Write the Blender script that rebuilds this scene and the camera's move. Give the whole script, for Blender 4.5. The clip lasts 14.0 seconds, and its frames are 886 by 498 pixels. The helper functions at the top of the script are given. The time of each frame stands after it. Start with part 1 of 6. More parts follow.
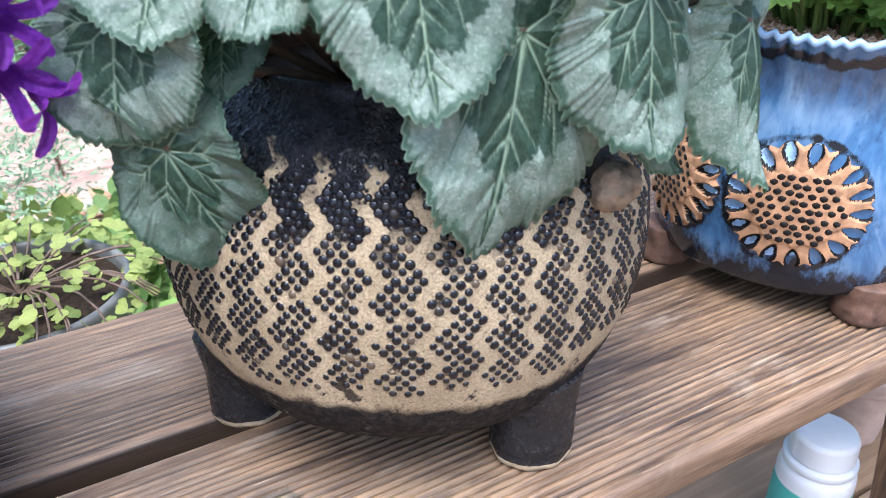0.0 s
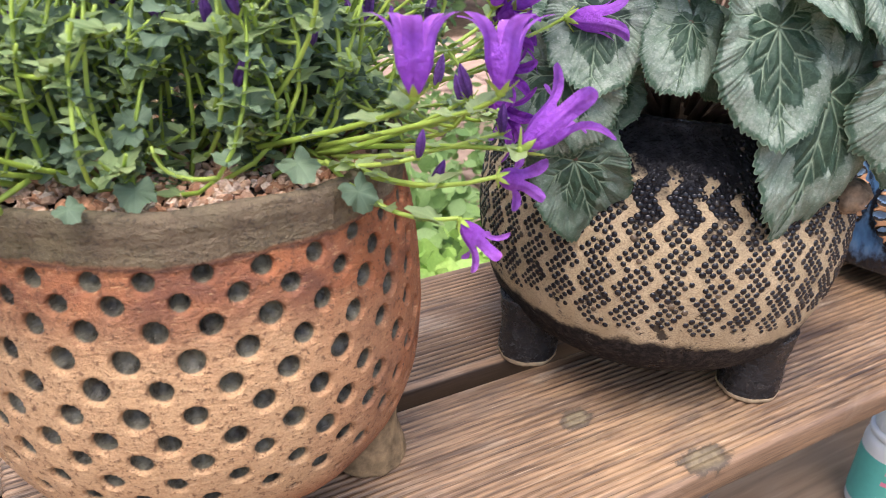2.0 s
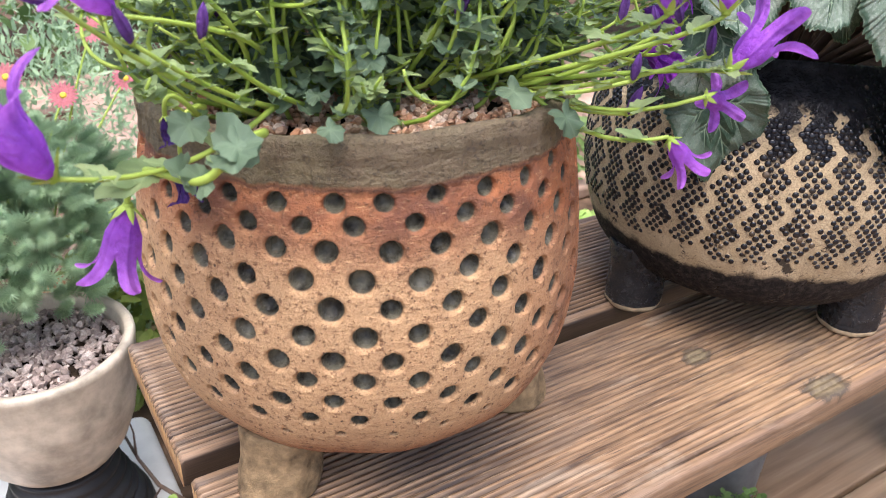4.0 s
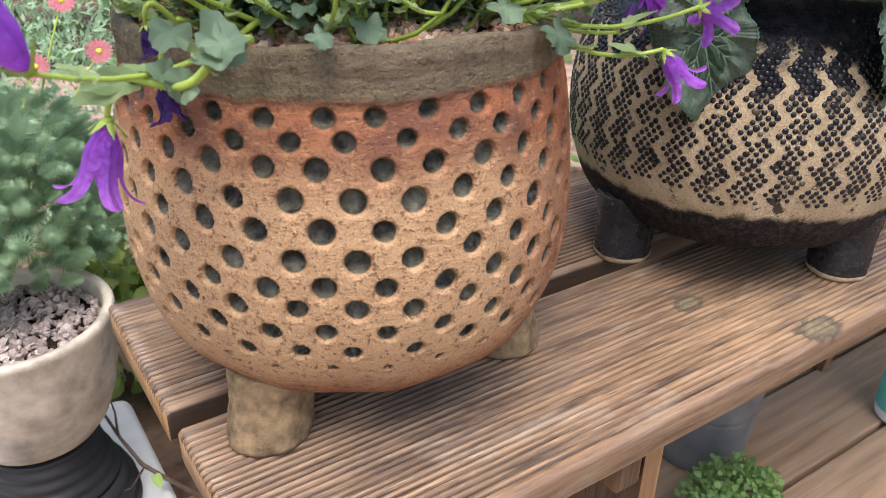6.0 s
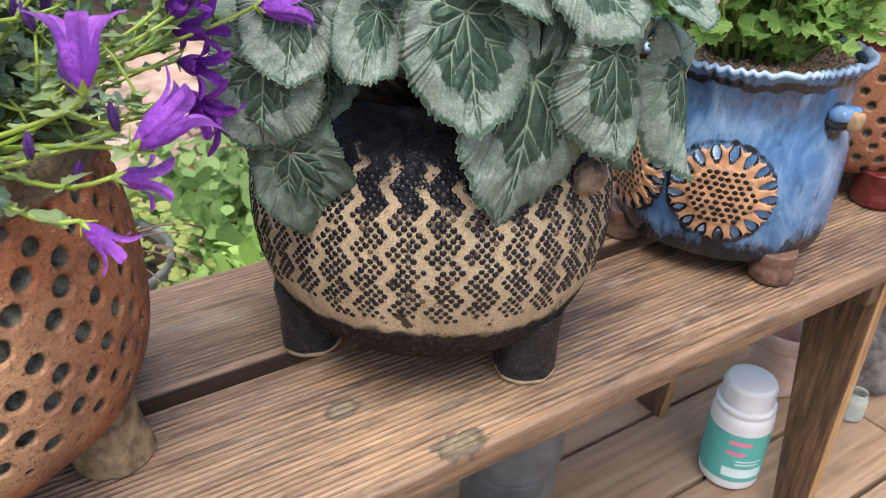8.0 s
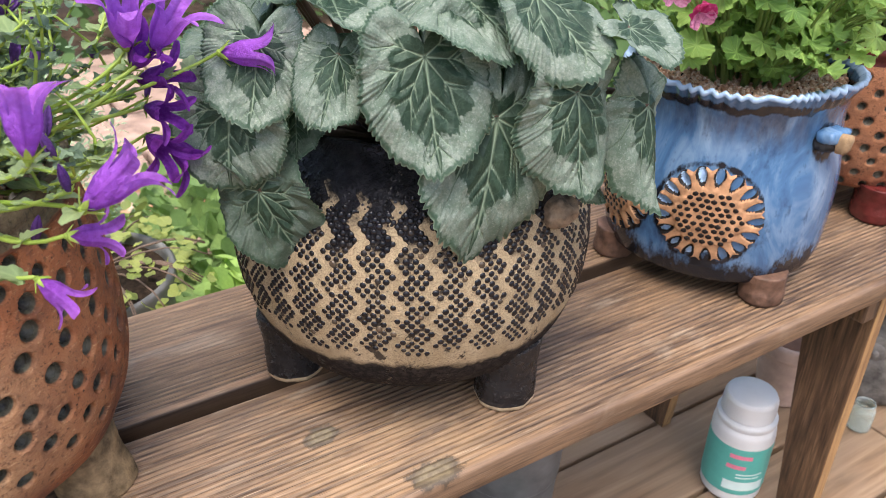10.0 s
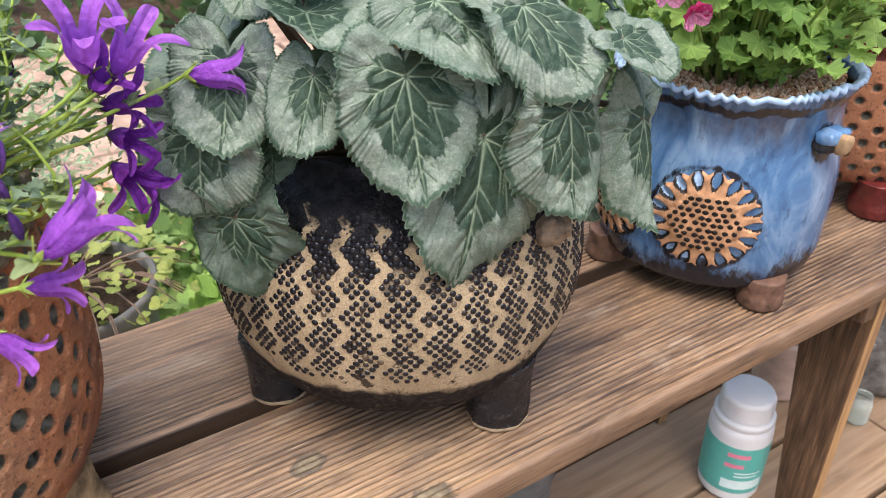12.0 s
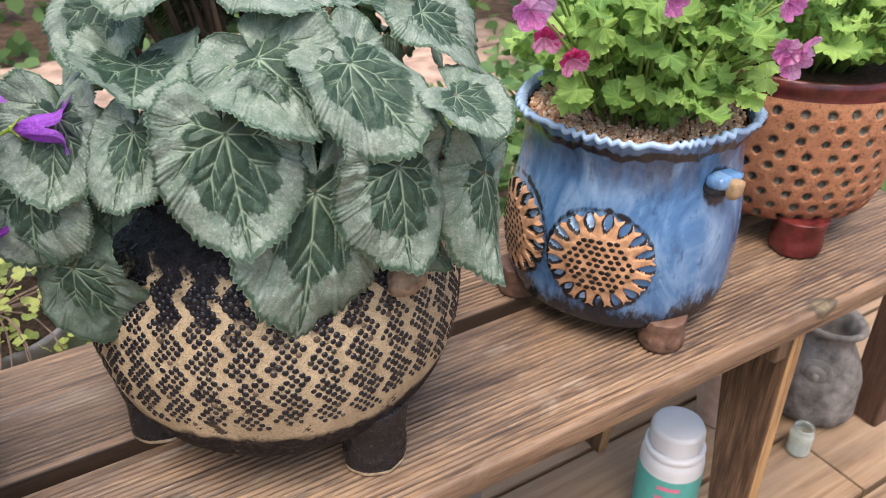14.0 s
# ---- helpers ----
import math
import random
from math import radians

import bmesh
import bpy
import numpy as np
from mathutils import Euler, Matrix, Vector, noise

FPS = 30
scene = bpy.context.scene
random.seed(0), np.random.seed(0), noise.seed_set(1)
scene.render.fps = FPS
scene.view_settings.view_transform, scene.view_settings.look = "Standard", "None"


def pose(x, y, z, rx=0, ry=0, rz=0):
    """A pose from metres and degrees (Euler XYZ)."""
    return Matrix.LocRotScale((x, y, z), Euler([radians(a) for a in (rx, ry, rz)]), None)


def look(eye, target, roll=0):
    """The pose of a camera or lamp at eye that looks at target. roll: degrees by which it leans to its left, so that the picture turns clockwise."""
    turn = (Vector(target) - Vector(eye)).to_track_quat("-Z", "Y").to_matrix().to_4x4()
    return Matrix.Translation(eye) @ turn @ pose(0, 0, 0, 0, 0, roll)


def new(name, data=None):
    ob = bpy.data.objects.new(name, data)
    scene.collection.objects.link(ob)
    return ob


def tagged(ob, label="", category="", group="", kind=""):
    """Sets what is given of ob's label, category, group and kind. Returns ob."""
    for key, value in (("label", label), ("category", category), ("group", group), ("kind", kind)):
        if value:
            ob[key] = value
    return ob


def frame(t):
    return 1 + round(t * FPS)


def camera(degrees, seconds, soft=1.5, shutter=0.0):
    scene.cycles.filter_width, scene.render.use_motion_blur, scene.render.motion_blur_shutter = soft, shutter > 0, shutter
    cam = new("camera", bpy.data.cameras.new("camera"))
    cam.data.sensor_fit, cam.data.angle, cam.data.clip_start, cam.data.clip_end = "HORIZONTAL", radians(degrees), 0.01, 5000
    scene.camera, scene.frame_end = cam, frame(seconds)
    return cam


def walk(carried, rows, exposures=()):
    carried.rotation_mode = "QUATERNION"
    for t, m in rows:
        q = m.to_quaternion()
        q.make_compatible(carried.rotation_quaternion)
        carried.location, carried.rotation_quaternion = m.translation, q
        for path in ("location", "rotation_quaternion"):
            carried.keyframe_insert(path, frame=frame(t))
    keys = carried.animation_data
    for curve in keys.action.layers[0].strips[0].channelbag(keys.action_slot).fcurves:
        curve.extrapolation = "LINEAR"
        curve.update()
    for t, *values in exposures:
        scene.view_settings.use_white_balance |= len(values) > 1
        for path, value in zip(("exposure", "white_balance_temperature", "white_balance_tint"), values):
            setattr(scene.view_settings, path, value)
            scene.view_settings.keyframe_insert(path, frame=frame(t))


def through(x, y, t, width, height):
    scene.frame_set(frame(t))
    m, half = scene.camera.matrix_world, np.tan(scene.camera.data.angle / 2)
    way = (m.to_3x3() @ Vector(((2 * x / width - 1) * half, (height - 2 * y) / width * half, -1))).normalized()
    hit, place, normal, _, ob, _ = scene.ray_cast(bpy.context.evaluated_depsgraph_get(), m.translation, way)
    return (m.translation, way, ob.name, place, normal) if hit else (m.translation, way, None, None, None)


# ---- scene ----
cam = camera(58.2, 14.0, 0.8, 0.15)
cam.data.dof.use_dof, cam.data.dof.focus_distance, cam.data.dof.aperture_fstop = True, 0.47, 18.0
PATH = [
    (0, (0.272, -0.205, 0.679), (1.147, 1.309, -0.291), -0.1),
    (0.5, (0.228, -0.227, 0.712), (1.138, 1.271, -0.25), 0.4),
    (1, (0.159, -0.242, 0.729), (1.103, 1.241, -0.224), 1.1),
    (1.5, (0.097, -0.249, 0.731), (1.046, 1.235, -0.215), 1.9),
    (2, (0.048, -0.237, 0.734), (0.932, 1.283, -0.219), 2.2),
    (2.5, (0.042, -0.258, 0.745), (0.812, 1.319, -0.215), 2.1),
    (3, (0.01, -0.261, 0.743), (0.795, 1.309, -0.215), 2.1),
    (3.5, (-0.051, -0.214, 0.728), (0.849, 1.294, -0.23), 2.0),
    (6, (-0.07, -0.218, 0.674), (0.921, 1.24, -0.27), 1.1),
    (6.5, (-0.04, -0.231, 0.694), (0.964, 1.217, -0.251), 1.5),
    (7, (0.041, -0.266, 0.711), (1.063, 1.166, -0.24), 2.1),
    (7.5, (0.129, -0.304, 0.726), (1.125, 1.138, -0.238), 1.9),
    (8, (0.168, -0.299, 0.742), (1.126, 1.147, -0.254), 1.8),
    (8.5, (0.197, -0.313, 0.763), (1.101, 1.159, -0.245), 1.2),
    (11, (0.202, -0.294, 0.768), (1.112, 1.155, -0.269), -0.1),
    (11.5, (0.186, -0.272, 0.763), (1.143, 1.141, -0.281), -0.0),
    (12, (0.22, -0.283, 0.776), (1.121, 1.157, -0.279), -0.3),
    (12.5, (0.257, -0.304, 0.783), (1.103, 1.171, -0.271), -0.3),
    (13, (0.273, -0.32, 0.792), (1.103, 1.168, -0.255), -0.3),
    (13.5, (0.28, -0.324, 0.797), (1.133, 1.157, -0.243), -0.1),
    (14, (0.305, -0.319, 0.797), (1.192, 1.14, -0.245), 0.1),
]
walk(cam, [(t, look(eye, target, roll)) for t, eye, target, roll in PATH], [(0.0, 1.58, 5550, 9), (1.0, 1.35, 6100, 12), (2.5, 1.29, 6480, 15), (3.6, 1.31, 6400, 14), (6.5, 1.10, 6380, 11), (8.5, 1.13, 6500, 11), (14.0, 1.14, 6680, 12)])

# ---- world and light ----
world = bpy.data.worlds.new("overcast_sky")
scene.world = world
world.use_nodes = True
wn = world.node_tree
sky = wn.nodes.new("ShaderNodeTexSky")
sky.sky_type, sky.sun_disc = "NISHITA", False
sky.sun_elevation, sky.sun_rotation = radians(72), radians(216)
sky.air_density, sky.dust_density = 1.0, 4.0
wn.links.new(sky.outputs[0], wn.nodes["Background"].inputs[0])
wn.nodes["Background"].inputs[1].default_value = 0.15
sun = new("sun", bpy.data.lights.new("sun", "SUN"))
sun.data.energy, sun.data.angle, sun.data.color = 1.65, radians(40), (1.0, 0.96, 0.9)
sun.matrix_world = look((-0.55, -0.76, 2.9), (0.0, 0.0, 0.0))

# ---- node helpers ----
def material(name, rough=0.6, metal=0.0, spec=0.5):
    m = bpy.data.materials.new(name)
    m.use_nodes = True
    b = m.node_tree.nodes["Principled BSDF"]
    b.inputs["Roughness"].default_value = rough
    b.inputs["Metallic"].default_value = metal
    b.inputs["Specular IOR Level"].default_value = spec
    return m, m.node_tree, b


def put(nt, socket, value):
    if isinstance(value, bpy.types.NodeSocket):
        nt.links.new(value, socket)
    elif isinstance(value, (tuple, list)) and len(value) == 3 and socket.type == "RGBA":
        socket.default_value = (*value, 1.0)
    else:
        socket.default_value = value


def calc(nt, op, a, b=0.0, c=0.0, clamp=False):
    n = nt.nodes.new("ShaderNodeMath")
    n.operation, n.use_clamp = op, clamp
    put(nt, n.inputs[0], a), put(nt, n.inputs[1], b), put(nt, n.inputs[2], c)
    return n.outputs[0]


def coords(nt, kind="Object", scale=(1, 1, 1), shift=(0, 0, 0)):
    c = nt.nodes.new("ShaderNodeTexCoord")
    m = nt.nodes.new("ShaderNodeMapping")
    nt.links.new(c.outputs[kind], m.inputs["Vector"])
    m.inputs["Scale"].default_value, m.inputs["Location"].default_value = scale, shift
    return m.outputs[0]


def noisy(nt, vec, scale, detail=4.0, rough=0.55, distort=0.0):
    n = nt.nodes.new("ShaderNodeTexNoise")
    put(nt, n.inputs["Vector"], vec), put(nt, n.inputs["Scale"], scale), put(nt, n.inputs["Detail"], detail)
    put(nt, n.inputs["Roughness"], rough), put(nt, n.inputs["Distortion"], distort)
    return n.outputs[0]


def noisy_colour(nt, vec, scale):
    n = nt.nodes.new("ShaderNodeTexNoise")
    put(nt, n.inputs["Vector"], vec), put(nt, n.inputs["Scale"], scale)
    return n.outputs[1]


def ramp(nt, fac, stops):
    n = nt.nodes.new("ShaderNodeValToRGB")
    e = n.color_ramp.elements
    while len(e) < len(stops):
        e.new(0.5)
    for k, (p, c) in zip(e, stops):
        k.position = p
        k.color = (*c, 1.0) if isinstance(c, tuple) else (c, c, c, 1.0)
    put(nt, n.inputs[0], fac)
    return n.outputs[0]


def blend(nt, fac, a, b, kind="MIX"):
    n = nt.nodes.new("ShaderNodeMix")
    n.data_type, n.blend_type, n.clamp_factor = "RGBA", kind, True
    put(nt, n.inputs[0], fac), put(nt, n.inputs[6], a), put(nt, n.inputs[7], b)
    return n.outputs[2]


def relief(nt, bsdf, height, strength=0.4, distance=0.002, normal=None):
    n = nt.nodes.new("ShaderNodeBump")
    put(nt, n.inputs["Height"], height)
    n.inputs["Strength"].default_value, n.inputs["Distance"].default_value = strength, distance
    if normal is not None:
        nt.links.new(normal, n.inputs["Normal"])
    nt.links.new(n.outputs[0], bsdf.inputs["Normal"])
    return n.outputs[0]


def attribute(nt, name):
    n = nt.nodes.new("ShaderNodeAttribute")
    n.attribute_name = name
    s = nt.nodes.new("ShaderNodeSeparateColor")
    nt.links.new(n.outputs["Color"], s.inputs[0])
    return s.outputs[0], s.outputs[1], s.outputs[2]


def per_object(nt):
    return nt.nodes.new("ShaderNodeObjectInfo").outputs["Random"]


def per_island(nt):
    return nt.nodes.new("ShaderNodeNewGeometry").outputs["Random Per Island"]


# ---- materials ----
def wood_material(name, light, mid, dark, knots=(), grooved=False, upright=False):
    m, nt, b = material(name, 0.62, 0.0, 0.5)
    def along(a, b_):
        return coords(nt, "Object", (b_, b_, a) if upright else (a, b_, b_))
    streak = noisy(nt, along(11, 190), 1.0, 5.0, 0.6, 0.3)
    fine = noisy(nt, along(26, 620), 1.0, 3.0, 0.6)
    broad = noisy(nt, along(3.5, 11), 1.0, 4.0, 0.6, 0.4)
    col = ramp(nt, streak, [(0.345, dark), (0.46, mid), (0.64, light)])
    patch = noisy(nt, along(7, 20), 1.0, 4.0, 0.6, 0.6)
    col = blend(nt, ramp(nt, patch, [(0.50, 0.0), (0.66, 0.55)]), col, dark)
    col = blend(nt, ramp(nt, broad, [(0.48, 0.0), (0.70, 0.32)]), col, tuple(min(1, c * 1.35 + 0.02) for c in light))
    col = blend(nt, ramp(nt, fine, [(0.35, 0.55), (0.55, 0.0)]), col, dark)
    if grooved:
        rubbed = noisy(nt, along(9, 26), 1.0, 5.0, 0.65, 0.8)
        col = blend(nt, ramp(nt, rubbed, [(0.54, 0.0), (0.64, 0.6)]), col, (0.17, 0.115, 0.078))
        col = blend(nt, ramp(nt, rubbed, [(0.30, 0.55), (0.42, 0.0)]), col, (0.42, 0.33, 0.245))
        groove, gap_shade, worn = attribute(nt, "wear_and_shade")
        swirl = nt.nodes.new("ShaderNodeVectorMath")
        swirl.operation = "LENGTH"
        nt.links.new(coords(nt, "Object", (9.0, 19.0, 0.0), (-0.385 * 9.0, -0.040 * 19.0, 0.0)), swirl.inputs[0])
        near = ramp(nt, swirl.outputs["Value"], [(0.25, 1.0), (0.95, 0.0)])
        spread = ramp(nt, noisy(nt, along(20, 55), 1.0, 5.0, 0.6, 0.5), [(0.36, 0.0), (0.54, 1.0)])
        smooth = calc(nt, "MULTIPLY", near, spread)
        col = blend(nt, calc(nt, "MULTIPLY", smooth, 0.6), col, (0.36, 0.232, 0.125))
        pore = ramp(nt, noisy(nt, along(42, 900), 1.0, 3.0, 0.6), [(0.30, 0.75), (0.42, 0.0)])
        col = blend(nt, pore, col, tuple(c * 0.8 for c in dark))
        glint = ramp(nt, noisy(nt, along(30, 760), 1.0, 3.0, 0.6), [(0.60, 0.0), (0.72, 0.6)])
        col = blend(nt, glint, col, (0.52, 0.39, 0.27))
        broken = ramp(nt, noisy(nt, coords(nt, "Object", (26, 130, 60)), 1.0, 3.0), [(0.32, 0.45), (0.48, 1.0)])
        dirt = calc(nt, "MULTIPLY", calc(nt, "MULTIPLY", groove, broken), calc(nt, "MULTIPLY_ADD", smooth, -0.7, 1.0))
        col = blend(nt, dirt, col, tuple(c * 0.45 for c in dark))
        col = blend(nt, calc(nt, "MULTIPLY", worn, 0.5), col, (0.16, 0.10, 0.066))
        # near-black on gap faces and underside: shade painted into the wood, besides its stain
        col = blend(nt, gap_shade, col, (0.018, 0.011, 0.008))
    for kx, ky, ka, kb in knots:
        v = coords(nt, "Object", (1 / ka, 1 / kb, 90.0), (-kx / ka, -ky / kb, -0.379 * 90.0))
        d = nt.nodes.new("ShaderNodeVectorMath")
        d.operation = "LENGTH"
        nt.links.new(v, d.inputs[0])
        wob = calc(nt, "ADD", d.outputs["Value"], calc(nt, "MULTIPLY", noisy(nt, coords(nt, "Object", (110, 150, 60)), 1.0, 4.0, 0.65), 1.2))
        ring = calc(nt, "SINE", calc(nt, "MULTIPLY", wob, 17.0))
        kcol = blend(nt, calc(nt, "MULTIPLY_ADD", ring, 0.22, 0.22), (0.180, 0.145, 0.088), (0.045, 0.034, 0.024))
        kcol = blend(nt, ramp(nt, calc(nt, "MULTIPLY", wob, 0.4), [(0.47, 0.0), (0.56, 0.75)]), kcol, (0.03, 0.021, 0.016))
        col = blend(nt, ramp(nt, calc(nt, "MULTIPLY", wob, 0.4), [(0.60, 0.9), (0.68, 0.0)]), col, kcol)
    put(nt, b.inputs["Base Color"], col)
    put(nt, b.inputs["Roughness"], ramp(nt, broad, [(0.3, 0.42), (0.7, 0.60)]))
    relief(nt, b, calc(nt, "ADD", calc(nt, "MULTIPLY", streak, 0.6), calc(nt, "MULTIPLY", fine, 0.5)), 0.45, 0.0012)
    return m


def deck_material():
    m, nt, b = material("weathered_deck_wood", 0.75, 0.0, 0.25)
    rnd = per_object(nt)
    shift = nt.nodes.new("ShaderNodeVectorMath")
    shift.operation = "ADD"
    nt.links.new(coords(nt, "Object", (5, 90, 90)), shift.inputs[0])
    comb = nt.nodes.new("ShaderNodeCombineXYZ")
    put(nt, comb.inputs[0], calc(nt, "MULTIPLY", rnd, 40.0)), put(nt, comb.inputs[1], calc(nt, "MULTIPLY", rnd, 70.0))
    nt.links.new(comb.outputs[0], shift.inputs[1])
    streak = noisy(nt, shift.outputs[0], 1.0, 5.0, 0.6, 0.5)
    broad = noisy(nt, coords(nt, "Object", (4, 9, 9)), 1.0, 3.0)
    col = ramp(nt, streak, [(0.3, (0.100, 0.062, 0.036)), (0.5, (0.222, 0.138, 0.081)), (0.7, (0.33, 0.228, 0.142))])
    col = blend(nt, ramp(nt, broad, [(0.40, 0.0), (0.7, 0.45)]), col, (0.36, 0.30, 0.24))
    put(nt, b.inputs["Base Color"], blend(nt, calc(nt, "MULTIPLY", rnd, 0.35), col, (0.33, 0.21, 0.12)))
    relief(nt, b, streak, 0.4, 0.0015)
    return m


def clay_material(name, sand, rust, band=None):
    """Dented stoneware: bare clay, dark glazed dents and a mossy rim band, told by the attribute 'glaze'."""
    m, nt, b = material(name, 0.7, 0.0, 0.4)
    dent, rim, rustier = attribute(nt, "glaze")
    v = coords(nt, "Object")
    grain = noisy(nt, v, 900.0, 3.0, 0.7)
    mottle = noisy(nt, v, 38.0, 5.0, 0.65)
    pit = noisy(nt, v, 330.0, 4.0, 0.7)
    col = blend(nt, ramp(nt, calc(nt, "ADD", calc(nt, "MULTIPLY", mottle, 0.55), calc(nt, "MULTIPLY", rustier, 0.75)), [(0.35, 0.0), (0.95, 1.0)]), sand, rust)
    smudge = calc(nt, "MULTIPLY", rustier, ramp(nt, noisy(nt, v, 28.0, 4.0, 0.65), [(0.44, 0.0), (0.64, 0.85)]))
    col = blend(nt, smudge, col, (0.10, 0.045, 0.035))
    col = blend(nt, ramp(nt, pit, [(0.55, 0.0), (0.64, 0.8)]), col, (0.11, 0.052, 0.028))
    rub = noisy(nt, coords(nt, "Object", (150, 150, 520)), 1.0, 4.0, 0.7)
    col = blend(nt, ramp(nt, rub, [(0.56, 0.0), (0.68, 0.45)]), col, (0.15, 0.065, 0.035))
    col = blend(nt, ramp(nt, rub, [(0.30, 0.5), (0.42, 0.0)]), col, tuple(min(1.0, c * 1.35) for c in sand))
    col = blend(nt, ramp(nt, grain, [(0.35, 0.35), (0.6, 0.0)]), col, tuple(c * 0.62 for c in rust))
    iron = calc(nt, "MULTIPLY", ramp(nt, noisy(nt, v, 520.0, 2.0, 0.5), [(0.66, 0.0), (0.71, 0.9)]), ramp(nt, mottle, [(0.42, 0.25), (0.60, 1.0)]))
    col = blend(nt, iron, col, (0.035, 0.018, 0.014))
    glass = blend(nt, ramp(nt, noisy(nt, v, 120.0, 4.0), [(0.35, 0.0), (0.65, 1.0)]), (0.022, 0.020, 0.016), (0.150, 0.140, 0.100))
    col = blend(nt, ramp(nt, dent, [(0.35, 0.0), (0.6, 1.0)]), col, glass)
    if band:
        moss = blend(nt, ramp(nt, noisy(nt, coords(nt, "Object", (70, 70, 100)), 1.0, 6.0, 0.7), [(0.35, 0.0), (0.65, 1.0)]), tuple(c * 0.5 for c in band), band)
        moss = blend(nt, ramp(nt, noisy(nt, v, 26.0, 4.0, 0.6), [(0.46, 0.0), (0.66, 0.6)]), moss, (0.185, 0.132, 0.086))
        moss = blend(nt, ramp(nt, noisy(nt, v, 70.0, 5.0, 0.7), [(0.60, 0.0), (0.72, 0.7)]), moss, (0.045, 0.034, 0.028))
        moss = blend(nt, ramp(nt, pit, [(0.52, 0.0), (0.68, 0.8)]), moss, (0.05, 0.04, 0.03))
        edge = calc(nt, "ADD", rim, calc(nt, "MULTIPLY", calc(nt, "SUBTRACT", noisy(nt, v, 55.0, 4.0), 0.5), 0.7))
        col = blend(nt, ramp(nt, edge, [(0.18, 0.0), (0.34, 0.75), (0.36, 0.6), (0.52, 0.0)]), col, (0.085, 0.05, 0.04))
        col = blend(nt, ramp(nt, edge, [(0.38, 0.0), (0.55, 1.0)]), col, moss)
    put(nt, b.inputs["Base Color"], col)
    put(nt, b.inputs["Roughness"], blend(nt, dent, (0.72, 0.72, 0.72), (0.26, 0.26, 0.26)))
    layered = calc(nt, "MULTIPLY", rim, calc(nt, "MULTIPLY", noisy(nt, coords(nt, "Object", (95, 95, 150)), 1.0, 6.0, 0.7), 3.2))
    rough_ = calc(nt, "ADD", calc(nt, "ADD", calc(nt, "MULTIPLY", grain, 0.5), calc(nt, "MULTIPLY", pit, 0.9)), calc(nt, "ADD", calc(nt, "MULTIPLY", rub, 0.6), layered))
    relief(nt, b, calc(nt, "MULTIPLY", calc(nt, "SUBTRACT", 1.0, calc(nt, "MULTIPLY", dent, 0.6)), rough_), 0.95, 0.0019)
    return m


ZIG_PERIOD = 0.0203


